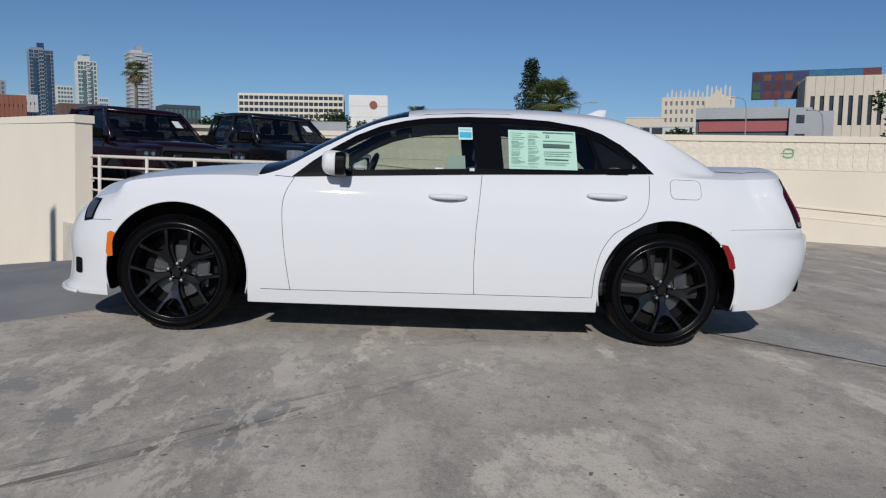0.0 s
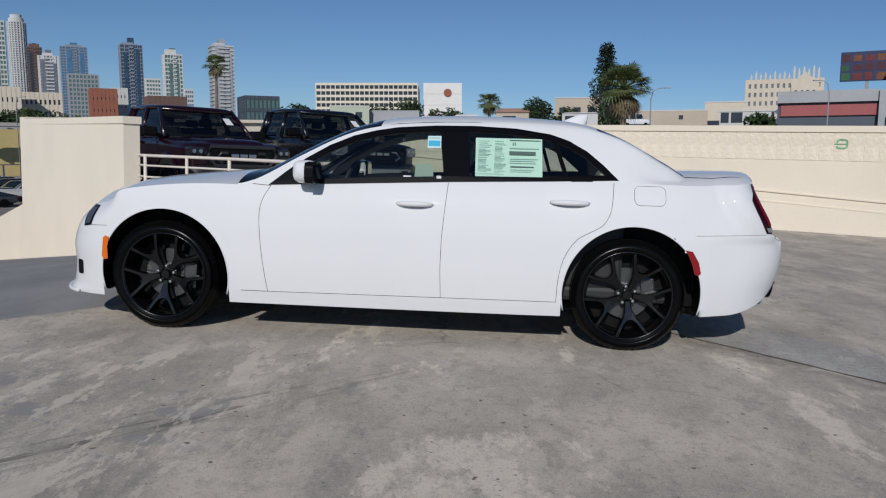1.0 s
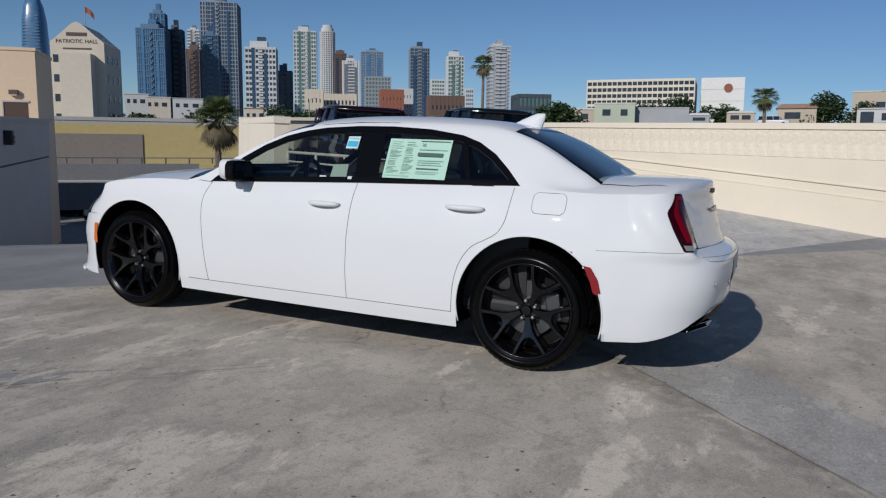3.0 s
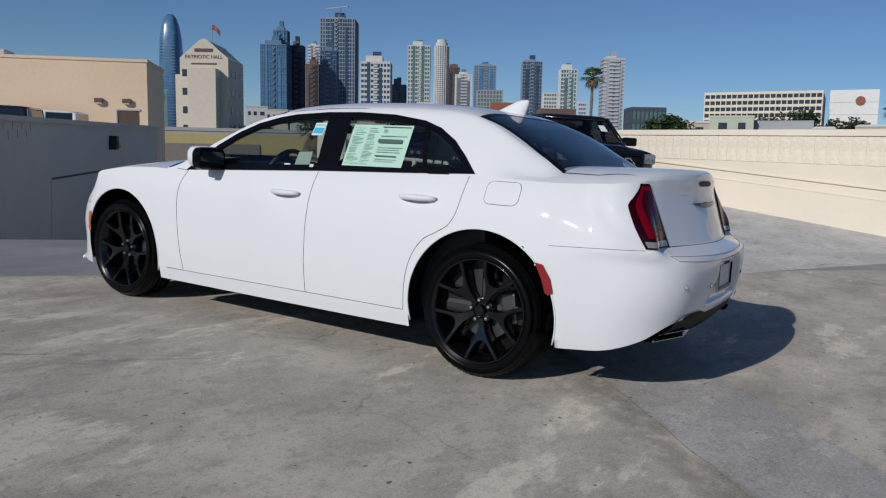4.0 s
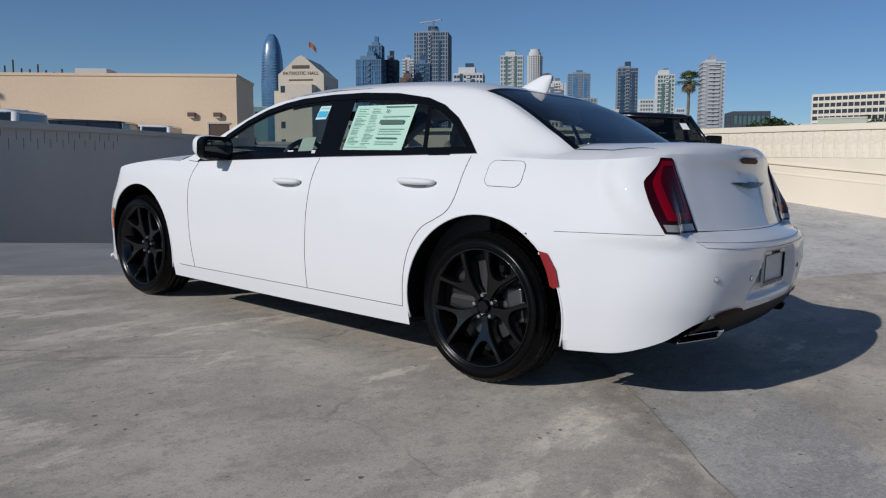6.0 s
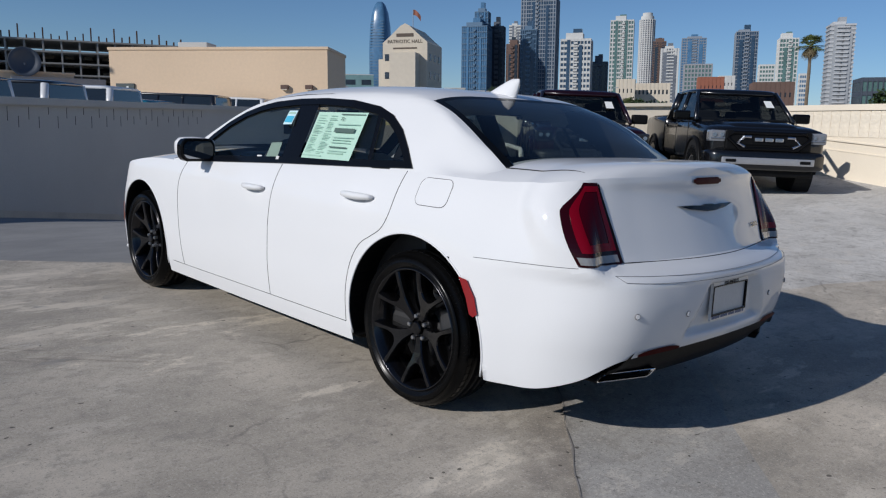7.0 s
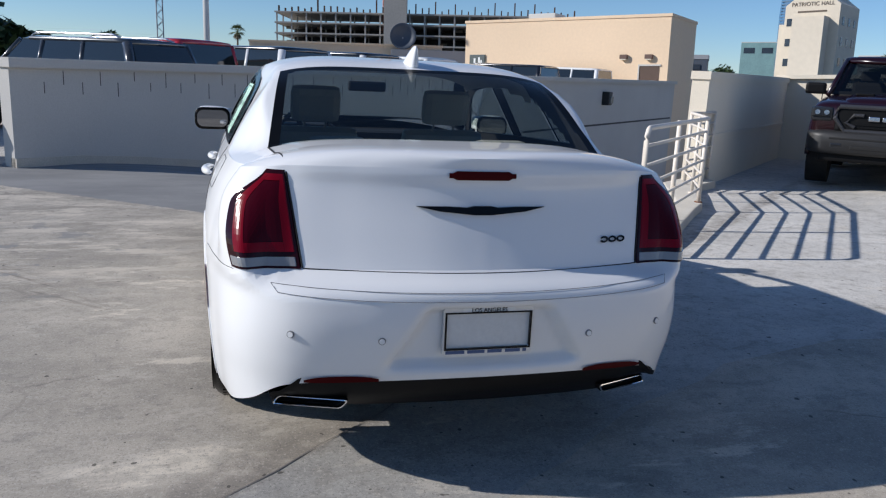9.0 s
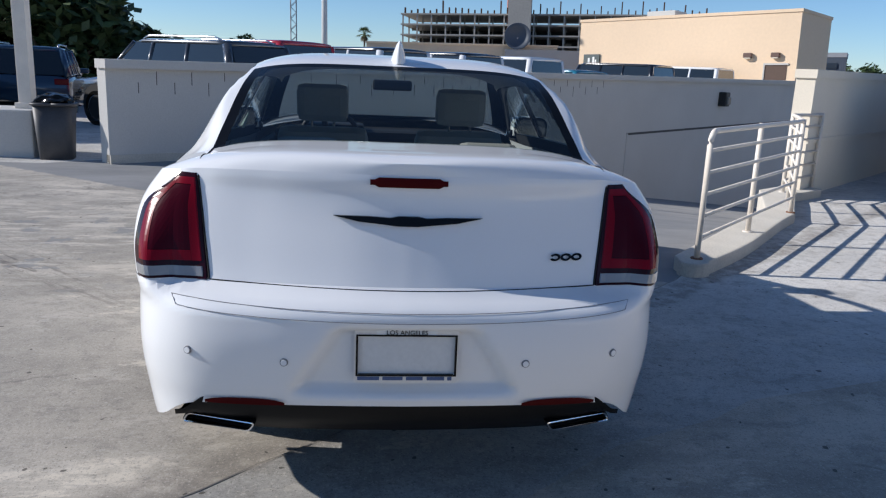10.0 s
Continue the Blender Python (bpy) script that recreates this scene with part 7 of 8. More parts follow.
round_tower("skyscraper", "pale round skyscraper with stepped crown", -809.3, 1257.2, 13.8, 213.4, F_WHITE, G_HAZE, 58, 20, ((0.85, 6), (0.65, 6)))
e = thing("skyscraper", "tall blue glass tower with curved top", "building", at=at_city(-998, 782.9, -6.0, GRID + 90))
bm = bmesh.new()
add_loft(bm, [(-8, 16, -16, 16), (140, 17.5, -17, 17), (180, 16, -15, 15), (200, 13, -12, 12), (212, 9, -8, 8), (217, 5, -4, 4)], 28, 3)
for v in bm.verts:
    v.co = Vector((v.co.z, v.co.y, v.co.x))
bmesh.ops.recalc_face_normals(bm, faces=bm.faces)
part("glazing", bm, G_BLUE, e, smooth=True)
bm = bmesh.new()
for k in range(44):
    z = -4 + k * 4.4
    f = 1.0 if z < 150 else max(0.5, 1 - ((z - 150) / 95) ** 2)
    add_box(bm, -12 * f, 12 * f, -17.3 * f, 17.3 * f, z, z + 0.9)
part("floor_band", bm, F_BLUE, e)["kind"] = "stuff"

# the gabled hall
e = thing("hall", "cream stucco hall with gabled roof and small windows", "building", at=at_city(-136.0, 116.5, -2.1, GRID + 90))
W, D, EAVE, RIDGE = 10.6, 12.2, 24.0, 28.2
bm = bmesh.new()
prof = [(-W / 2, -8), (W / 2, -8), (W / 2, EAVE), (W * 0.34, EAVE + 1.4), (W * 0.1, RIDGE - 0.5), (0, RIDGE), (-W * 0.1, RIDGE - 0.5), (-W * 0.34, EAVE + 1.4), (-W / 2, EAVE)]
a = [bm.verts.new((x, -D / 2, z)) for x, z in prof]
b = [bm.verts.new((x, D / 2, z)) for x, z in prof]
bm.faces.new(a)
bm.faces.new(b[::-1])
for i in range(len(prof)):
    bm.faces.new((a[i], b[i], b[(i + 1) % len(prof)], a[(i + 1) % len(prof)]))
bmesh.ops.recalc_face_normals(bm, faces=bm.faces)
part("wall", bm, F_CREAM, e)
part("bay", box_mesh(-2.7, 3.4, -D / 2 - 3.0, -D / 2, -8, 21.5), F_CREAM, e)
part("low_wing", box_mesh(-W / 2 - 1.4, -W / 2, -D / 2 + 1, D / 2, -8, 20.5), F_CREAM, e)
for z in (4, 8, 12, 16, 20):
    for x in (-4.3,):
        part("window", box_mesh(x - 0.5, x + 0.5, -D / 2 - 0.08, -D / 2 + 0.3, z, z + 1.5), G_DARK, e)
    for y in (-3.6, 0, 3.6):
        part("window", box_mesh(W / 2 - 0.3, W / 2 + 0.08, y - 0.6, y + 0.6, z, z + 1.6), G_DARK, e)
INK_SIGN = material("brown_lettering", (0.12, 0.09, 0.07), 0.8, 0, 0.05, 1, 5, 0)
part("sign_bar", box_mesh(-2.0, 2.0, -D / 2 - 0.1, -D / 2 - 0.02, 25.3, 26.0), INK_SIGN, e)
lettering("sign_wording", "PATRIOTIC HALL", 1.08, INK_SIGN, e, Matrix.Translation((0, -D / 2 - 0.06, 24.2)) @ pose(0, 0, 0, 90, 0, 0), "", 0.02)
part("sign_bar", box_mesh(-2.8, 2.8, -D / 2 - 0.1, -D / 2 - 0.02, 22.6, 22.9), INK_SIGN, e)
bm = bmesh.new()
add_tube(bm, [(0, 0, RIDGE - 0.5), (0, 0, RIDGE + 4)], 0.08, 6)
part("flagpole", bm, F_GREY, e)
bm = bmesh.new()
g_ = [[bm.verts.new((0.1 + 0.25 * i, 0.15 * math.sin(i * 1.1), RIDGE + 3.9 - 0.4 * j - 0.03 * i * i)) for i in range(8)] for j in range(4)]
for j in range(3):
    for i in range(7):
        bm.faces.new((g_[j][i], g_[j][i + 1], g_[j + 1][i + 1], g_[j + 1][i]))
part("flag", bm, F_BRICK, e)

# ornate cream building with pinnacles
e = tower("gothic_building", "cream ornate building with pinnacled roofline", 107.0, 296.0, 27.0, 27.6, F_CREAM, G_HAZE, 11, 13, slab=0.5, fin=0.55, turn=-110)
for k in range(15):
    bm = bmesh.new()
    x = -11.5 + 1.65 * k
    up = (0.0, 1.1, 0.3, 0.8)[k % 4] + (1.6 if k > 8 else 0)
    add_box(bm, x - 0.35, x + 0.35, -10.9, -10.2, 27.3, 28.3 + up)
    bmesh.ops.create_cone(bm, cap_ends=True, segments=6, radius1=0.45, radius2=0.03, depth=1.5, matrix=Matrix.Translation((x, -10.55, 29.0 + up)))
    part("pinnacle", bm, F_CREAM, e)
bm = bmesh.new()
gb = [bm.verts.new((x, y, z)) for y in (-11.6, -9.0) for x, z in ((2.5, 16), (12.0, 16), (12.0, 25.5), (7.2, 30.0), (2.5, 25.5))]
bm.faces.new(gb[:5])
bm.faces.new(gb[5:][::-1])
for i in range(5):
    bm.faces.new((gb[i], gb[5 + i], gb[5 + (i + 1) % 5], gb[(i + 1) % 5]))
bmesh.ops.recalc_face_normals(bm, faces=bm.faces)
part("gable", bm, F_CREAM, e)
for x in (4.2, 6.2, 8.2, 10.2):
    bm = bmesh.new()
    add_prism(bm, [(x + 0.65 * math.cos(a), 22.6 + 0.65 * math.sin(a)) for a in np.linspace(0, math.pi, 9)] + [(x - 0.65, 20.4), (x + 0.65, 20.4)], 11.55, 11.75)
    for v in bm.verts:
        v.co = Vector((v.co.x, -v.co.z, v.co.y))
    bmesh.ops.recalc_face_normals(bm, faces=bm.faces)
    part("arched_window", bm, G_DARK, e)

# concrete frame under construction
e = thing("construction_frame", "open concrete frame building under construction", "building", at=at_city(-223.2, 53.5, 0.6, 73.2))
CONC = material("raw_concrete", (0.42, 0.395, 0.36), 0.9, 0, 0.1, 0.1, 2, 0)
# dark box added inside; the open floors' shade is put into its colour
bm = bmesh.new()
add_box(bm, -42, 40, 6, 16, -8, 20.5)
part("floor_shade", bm, material("unlit_floors", (0.05, 0.047, 0.045), 0.9, 0, 0.3, 0.4, 2, 0), e)
for k in range(11):
    part("floor_slab", box_mesh(-45, 42, -6, 18, -5.4 + 2.95 * k, -5.0 + 2.95 * k), CONC, e)
bm = bmesh.new()
for i in range(21):
    for y in (-5.5, 2.0):
        x = -44.4 + 4.3 * i
        add_box(bm, x - 0.2, x + 0.2, y - 0.2, y + 0.2, -8, 24.5)
part("column", bm, CONC, e)["kind"] = "stuff"
bm = bmesh.new()
rnd = random.Random(4)
for i in range(46):
    x = -44 + 1.9 * i
    add_box(bm, x - 0.16, x + 0.16, -5, -4, 24.5, 25.2 + rnd.uniform(0.3, 3.2) * (1 if i % 3 == 0 else 0.4))
part("rebar", bm, material("rusty_rebar", (0.10, 0.055, 0.035), 0.9, 0, 0.2, 1, 5, 0), e)["kind"] = "stuff"
part("lift_core", box_mesh(-13, -6.5, -7.5, -5, -8, 29), CONC, e)
bm = bmesh.new()
for z in range(-6, 22, 2):
    for i in range(18):
        if rnd.random() < 0.6:
            add_box(bm, -43 + 4.6 * i, -41 + 4.6 * i, 0, 0.6, z, z + 0.8)
part("site_clutter", bm, material("stacked_boards", (0.22, 0.17, 0.12), 0.9, 0, 0.3, 1, 5, 0), e)["kind"] = "stuff"

# cranes and mast: lattice
LATTICE = material("red_lattice", (0.45, 0.20, 0.16), 0.7, 0, 0.1, 1, 5, 0)


def lattice(name, label, x, y, w, z0, z1, mat):
    e = thing(name, label, "mast", at=at_city(x, y))
    for sx, sy in ((-1, -1), (1, -1), (1, 1), (-1, 1)):
        bm = bmesh.new()
        add_tube(bm, [(sx * w / 2, sy * w / 2, z0), (sx * w / 2, sy * w / 2, z1)], w * 0.06, 4)
        part("leg", bm, mat, e)
    bm = bmesh.new()
    n = int((z1 - z0) / w)
    for k in range(n):
        za, zb = z0 + k * w, z0 + (k + 1) * w
        s = 1 if k % 2 else -1
        for y0 in (-w / 2, w / 2):
            add_tube(bm, [(-s * w / 2, y0, za), (s * w / 2, y0, zb)], w * 0.045, 4)
        for x0 in (-w / 2, w / 2):
            add_tube(bm, [(x0, -s * w / 2, za), (x0, s * w / 2, zb)], w * 0.045, 4)
    part("bracing", bm, mat, e)["kind"] = "stuff"
    return e


lattice("crane_mast", "red lattice crane mast over the site", -224.6, 41, 2.6, 20, 60, LATTICE)
lattice("radio_mast", "pale lattice mast far off", -282.2, -27.5, 2.0, -3, 40, F_GREY)
e = lattice("tower_crane", "tower crane above the high-rise", -409.9, 484.7, 1.8, 108, 121, F_GREY)
bm = bmesh.new()
add_box(bm, -14, 9, -0.5, 0.5, 119.6, 120.5)
part("jib", bm, F_GREY, e)

# tan building with door, lamps and sign
TB = at_city(-24.75, 16.62, 0, 42.2)
e = thing("tan_building", "plain tan stucco building with small doorway", "building", at=TB)
part("wall", box_mesh(-10.05, 0, 0, 3.7, LOT_Z, 4.90), M_TAN, e)
part("parapet", box_mesh(-10.09, 0.04, -0.04, 3.74, 4.90, 5.02), M_TAN, e)
DOOR_BROWN = material("brown_door", (0.09, 0.055, 0.04), 0.7, 0, 0.1, 3, 30, 0)
part("door", box_mesh(-1.22, -0.36, -0.02, 0.1, 0.2, 2.88), DOOR_BROWN, e)
part("door_frame", box_mesh(-1.28, -0.30, -0.05, 0.05, 2.88, 2.95), M_STUCCO_GREY, e)
part("door_frame", box_mesh(-1.28, -1.22, -0.05, 0.05, 0.2, 2.88), M_STUCCO_GREY, e)
for x in (-0.82, -1.93):
    lampx = part("sconce", box_mesh(x - 0.17, x + 0.17, -0.18, 0, 3.17, 3.36, 0.03), F_BROWN, e)
    part("sconce_lens", box_mesh(x - 0.12, x + 0.12, -0.17, -0.03, 3.13, 3.175), F_CREAM, lampx)
sgn = part("sign_board", box_mesh(-9.75, -8.9, -0.08, 0, 2.3, 3.42, 0.01), material("dark_sign", (0.07, 0.09, 0.09), 0.6, 0, 0.05, 3, 30, 0), e, "dark sign with white marks")
for z0, z1, x0, x1 in ((2.95, 3.30, -9.25, -9.15), (2.95, 3.17, -9.12, -9.04), (2.95, 3.25, -9.5, -9.4), (2.62, 2.76, -9.6, -9.1)):
    part("sign_mark", box_mesh(x0, x1, -0.1, -0.075, z0, z1), STICKER, sgn)
part("roof_unit", box_mesh(-7.5, -6.1, 1.6, 2.8, 5.02, 5.42, 0.03), F_WHITE, e)
e = thing("low_annexe", "low tan annexe with flat roof", "building", at=at_city(-38.9, 6.7, 0, 81))
part("wall", box_mesh(-7.1, 3.6, 0, 4.7, LOT_Z, 4.12), M_TAN, e)
part("parapet", box_mesh(-7.15, 3.65, -0.05, 4.75, 4.12, 4.22), M_TAN, e)
part("grey_screen", box_mesh(0.7, 5.0, -0.6, -0.35, LOT_Z, 3.92), F_GREY, e)
dish = thing("satellite_dish", "large dark satellite dish on a roof", "dish", at=at_city(-38.4, 8.0, 4.66, 0) @ pose(0, 0, 0, 0, 80, -10) @ Matrix.Scale(0.74, 4))
bm = bmesh.new()
lathe(bm, [(0.02, 0.35), (0.4, 0.30), (0.75, 0.16), (0.98, 0.0), (1.0, 0.02), (0.74, 0.2), (0.4, 0.34), (0.02, 0.39)], 32)
for v in bm.verts:
    v.co = Vector((v.co.x, v.co.z, -v.co.y))
part("reflector", bm, F_DARK, dish, smooth=True)
bm = bmesh.new()
add_tube(bm, [(0, 0, -0.35), (0.9, 0, -0.6), (1.2, 0, -0.9)], 0.06, 8)
part("mount", bm, F_GREY, dish)

# billboard
e = thing("billboard", "large red and blue abstract billboard", "billboard", at=at_city(67.6, 127.9, -0.75, 0) @ pose(0, 0, 0, 0, 0, -26.6))
part("panel", box_mesh(-10.1, 10.1, 0, 0.5, 13.5, 18.4), material("dark_blue_print", (0.02, 0.03, 0.09), 0.6, 0, 0.2, 0.4, 3, 0), e)
rnd = random.Random(12)
prints = [material("print_" + n, c, 0.6, 0, 0.35, 0.7, 3, 0) for n, c in (("red", (0.13, 0.018, 0.018)), ("rust", (0.16, 0.05, 0.015)), ("green", (0.02, 0.09, 0.03)), ("maroon", (0.07, 0.012, 0.02)))]
for i in range(5):
    for j in range(3):
        x0, w_ = -9.9 + 1.75 * i, rnd.uniform(1.1, 1.5)
        if i == 4 and j == 2:
            continue
        part("print_patch", box_mesh(x0, x0 + w_, -0.03, 0.0, 13.7 + 1.55 * j, 13.7 + 1.55 * j + rnd.uniform(0.95, 1.3)), rnd.choice(prints), e)
part("print_patch", box_mesh(-0.9, 7.4, -0.03, 0.0, 13.6, 18.3), material("print_blue", (0.015, 0.07, 0.28), 0.6, 0, 0.6, 0.35, 1.2, 0, second=(0.01, 0.16, 0.17)), e)
part("print_patch", box_mesh(7.5, 10.0, -0.03, 0.0, 13.6, 18.3), prints[0], e)
for x in (-6, 0, 6):
    part("post", box_mesh(x - 0.25, x + 0.25, 0.1, 0.6, LOT_Z, 13.5), F_GREY, e)

# low roofs just outside the back wall, each turned to the street
F_SAGE = material("pale_green_facade", (0.52, 0.56, 0.44), 0.85, 0, 0.08, 0.2, 3, 0)
F_BEIGE = material("beige_facade", (0.56, 0.48, 0.38), 0.85, 0, 0.08, 0.2, 3, 0)
F_STEEL = material("grey_sheet_wall", (0.36, 0.37, 0.38), 0.6, 0, 0.1, 0.3, 6, 0)
R_TAN = material("faded_brown_roof", (0.34, 0.21, 0.15), 0.85, 0, 0.15, 0.5, 6, 0)
R_PALE = material("pale_flat_roof", (0.66, 0.64, 0.60), 0.8, 0, 0.08, 0.5, 6, 0)


def facing(x, y):
    return math.degrees(math.atan2(y, x)) - 90


def low_house(label, x, y, w, d, top, wall, roof, openings=(), pitch=0.0, eave=0.25):
    """A low building: walls, an overhanging flat or ridged roof, openings (x0, x1, z0, z1) below the roof."""
    e = thing("low_house", label, "building", at=at_city(x, y, 0, facing(x, y)))
    h = top - 0.25 - pitch
    part("wall", box_mesh(-w / 2, w / 2, 0, d, LOT_Z, h), wall, e)
    if pitch:
        bm = bmesh.new()
        a, b = w / 2 + eave, d / 2
        lo = [bm.verts.new(v) for v in ((-a, -eave, h), (a, -eave, h), (a, d + eave, h), (-a, d + eave, h))]
        hi = [bm.verts.new(v) for v in ((-a * 0.8, b, h + 0.25 + pitch), (a * 0.8, b, h + 0.25 + pitch))]
        for f in ((lo[0], lo[1], hi[1], hi[0]), (lo[2], lo[3], hi[0], hi[1]), (lo[1], lo[2], hi[1]), (lo[3], lo[0], hi[0]), (lo[3], lo[2], lo[1], lo[0])):
            bm.faces.new(f)
        part("roof", bm, roof, e)
    else:
        part("roof", box_mesh(-w / 2 - eave, w / 2 + eave, -eave, d + eave, h, top), roof, e)
    for x0, x1, z0, z1 in openings:
        part("window", box_mesh(x0 * w, x1 * w, -0.05, 0.1, h - z0, h - z1), G_DARK, e)
    return e


low_house("pale green low building with flat roof", -30.2, 152.1, 8.0, 9.6, 10.31, F_SAGE, R_PALE, ((-0.3, -0.1, 2.34, 1.08), (0.15, 0.32, 2.34, 1.08)), 0, 0.1)
low_house("long grey sheet-clad shed", -21.7, 156.6, 10.8, 8.0, 9.50, F_STEEL, F_STEEL, (), 0, 0.04)
low_house("small pale hut with low ridged roof", -11.9, 133.8, 3.4, 4.8, 7.40, F_STEEL, R_PALE, ((-0.3, 0.3, 0.90, 0.36),), 0.25, 0.12)
low_house("small pale hut with wide roof", -5.3, 134.4, 4.4, 4.8, 7.70, F_BEIGE, R_PALE, ((-0.36, -0.05, 1.08, 0.36), (0.05, 0.36, 1.08, 0.36)), 0.2, 0.14)
low_house("low house with faded brown roof", 3.3, 159.6, 7.0, 11.2, 10.26, F_BEIGE, R_TAN, ((-0.3, 0.1, 1.98, 0.72),), 0.9, 0.3)
low_house("beige block behind street trees", 22.8, 217.0, 13.3, 14.4, 16.00, F_BEIGE, R_PALE, ((-0.4, -0.25, 4.32, 2.52), (-0.1, 0.05, 4.32, 2.52), (0.2, 0.35, 4.32, 2.52)), 0, 0.15)
low_house("small white house with shaded porch", 16.5, 150.0, 7.0, 8.0, 8.80, F_WHITE, R_PALE, ((-0.42, -0.12, 2.34, 0.45), (0.05, 0.2, 1.98, 0.72)), 0.15, 0.2)
low_house("long pale low wall of a yard building", 37.7, 165.2, 14.7, 9.6, 9.79, F_BEIGE, R_PALE, ((0.1, 0.16, 1.80, 0.90),), 0, 0.06)
low_house("white stepped house with flat roof", 52.9, 179.6, 8.8, 9.6, 12.41, F_CREAM, R_PALE, ((-0.1, 0.0, 3.42, 2.16), (-0.48, 0.2, 5.22, 4.14)), 0, 0.1)
low_house("white carport with dark bays and flat roof", 37.1, 112.0, 7.6, 4.8, 7.10, F_WHITE, R_PALE, ((-0.48, -0.33, 1.62, 0.11), (-0.29, -0.08, 1.62, 0.11), (0.44, 0.49, 1.62, 0.11)), 0, 0.12)
low_house("pale hut below the palms", -42.6, 170.2, 8.4, 8.0, 10.54, F_BEIGE, R_PALE, ((-0.4, -0.2, 2.16, 0.90), (0.1, 0.3, 2.16, 0.90)), 0.4, 0.2)

low_house("teal glazed block beyond the freeway", -268.8, 198.9, 13.0, 12, 26.9, material("teal_glazed_wall", (0.20, 0.33, 0.33), 0.4, 0, 0.15, 0.3, 2, 0), R_PALE, ((-0.42, -0.1, 4.2, 2.0), (0.1, 0.42, 4.2, 2.0)), 0, 0.05)
low_house("small dark plant box beyond the parapet", -36.0, 25.0, 1.3, 1.5, 4.2, F_DARK, F_GREY, ((-0.2, 0.2, 0.6, 0.3),), 0, 0.03)

low_house("white workshop with a saw roof line", -151.2, 144.5, 5.7, 9.0, 14.1, F_WHITE, R_PALE, ((-0.4, -0.28, 2.2, 1.2), (-0.15, 0.0, 2.2, 1.2), (0.15, 0.35, 2.2, 1.2)), 0, 0.12)
low_house("white warehouse below the towers", -147.6, 148.2, 6.1, 9.0, 13.4, F_CREAM, R_PALE, ((-0.4, -0.28, 2.2, 1.2), (-0.15, 0.0, 2.2, 1.2), (0.15, 0.35, 2.2, 1.2)), 0, 0.12)
low_house("pale flat-roofed store below the towers", -142.2, 153.2, 7.6, 9.0, 13.3, F_WHITE, F_STEEL, ((-0.4, -0.28, 2.2, 1.2), (-0.15, 0.0, 2.2, 1.2), (0.15, 0.35, 2.2, 1.2)), 0, 0.12)
low_house("grey store beside the freeway", -156.6, 139.0, 7.9, 9.0, 11.4, F_PALE, R_PALE, ((-0.4, -0.28, 2.2, 1.2), (-0.15, 0.0, 2.2, 1.2), (0.15, 0.35, 2.2, 1.2)), 0, 0.12)
low_house("cream shop row below the towers", -129.1, 164.4, 5.9, 9.0, 11.1, F_CREAM, R_TAN, ((-0.4, -0.28, 2.2, 1.2), (-0.15, 0.0, 2.2, 1.2), (0.15, 0.35, 2.2, 1.2)), 0, 0.12)

# the grey and red low building
e = thing("low_building", "grey roofed low building with a red band", "building", at=at_city(40.0, 91.2, 0, facing(40.0, 91.2)))
part("wall", box_mesh(-5.5, 5.5, 0.6, 8, LOT_Z, 7.0), F_DARK, e)
part("roof_band", box_mesh(-5.5, 5.5, 0, 8.4, 6.95, 8.35), F_STEEL, e, "grey sheet roof band")
part("red_band", box_mesh(-5.1, 5.5, 0.3, 8, 5.35, 6.65), material("faded_red_sheet", (0.36, 0.10, 0.10), 0.7, 0, 0.08, 0.3, 4, 0), e, "faded red band")
part("end_block", box_mesh(5.5, 8.0, -0.4, 8, LOT_Z, 8.2), F_STEEL, e)
part("window", box_mesh(6.3, 7.2, -0.46, -0.3, 6.3, 7.3), G_DARK, e)
part("door", box_mesh(6.2, 7.3, -0.46, -0.3, 3.4, 5.0), G_DARK, e)
part("rear_wing", box_mesh(8.0, 10.6, 2.0, 8, LOT_Z, 7.9), F_STEEL, e)

# freeway: wall, deck, barrier
F_TAUPE = material("taupe_wall_paint", (0.27, 0.235, 0.20), 0.9, 0, 0.08, 0.1, 2, 0)
YELLOW = material("ochre_wall_paint", (0.55, 0.44, 0.20), 0.9, 0, 0.06, 0.05, 1, 0)
fw = thing("freeway", "elevated freeway with ochre retaining wall", "freeway", at=at_city(-102.3, 102.5, -0.4, 45.5))
part("retaining_wall", box_mesh(-42, 62, 0, 0.6, LOT_Z, 5.2), YELLOW, fw)
part("grey_section", box_mesh(-42, -3.2, -0.25, 0, LOT_Z, 3.4), F_TAUPE, fw)
part("deck", box_mesh(-130, 62, 0.6, 24, 4.2, 5.2), F_GREY, fw)
part("barrier", box_mesh(-130, 62, 8, 8.4, 5.2, 6.6), material("barrier_concrete", (0.42, 0.40, 0.37), 0.9, 0, 0.1, 0.1, 2, 0), fw)
part("rail", box_mesh(-130, 62, 0.2, 0.4, 5.6, 5.75), F_DARK, fw)
fe = thing("fence", "dark steel fence in front of the ochre wall", "fence", at=at_city(-94.4, 94.4, -0.4, 45.5))
part("top_bar", box_mesh(-45, 50, -0.05, 0.05, -0.75, -0.6), F_DARK, fe)
part("foot_wall", box_mesh(-45, 50, -0.1, 0.1, LOT_Z, -2.6), F_GREY, fe)
for k in range(26):
    part("post", box_mesh(-45 + 3.8 * k - 0.12, -45 + 3.8 * k + 0.12, -0.1, 0.1, LOT_Z, -0.6), F_DARK, fe)

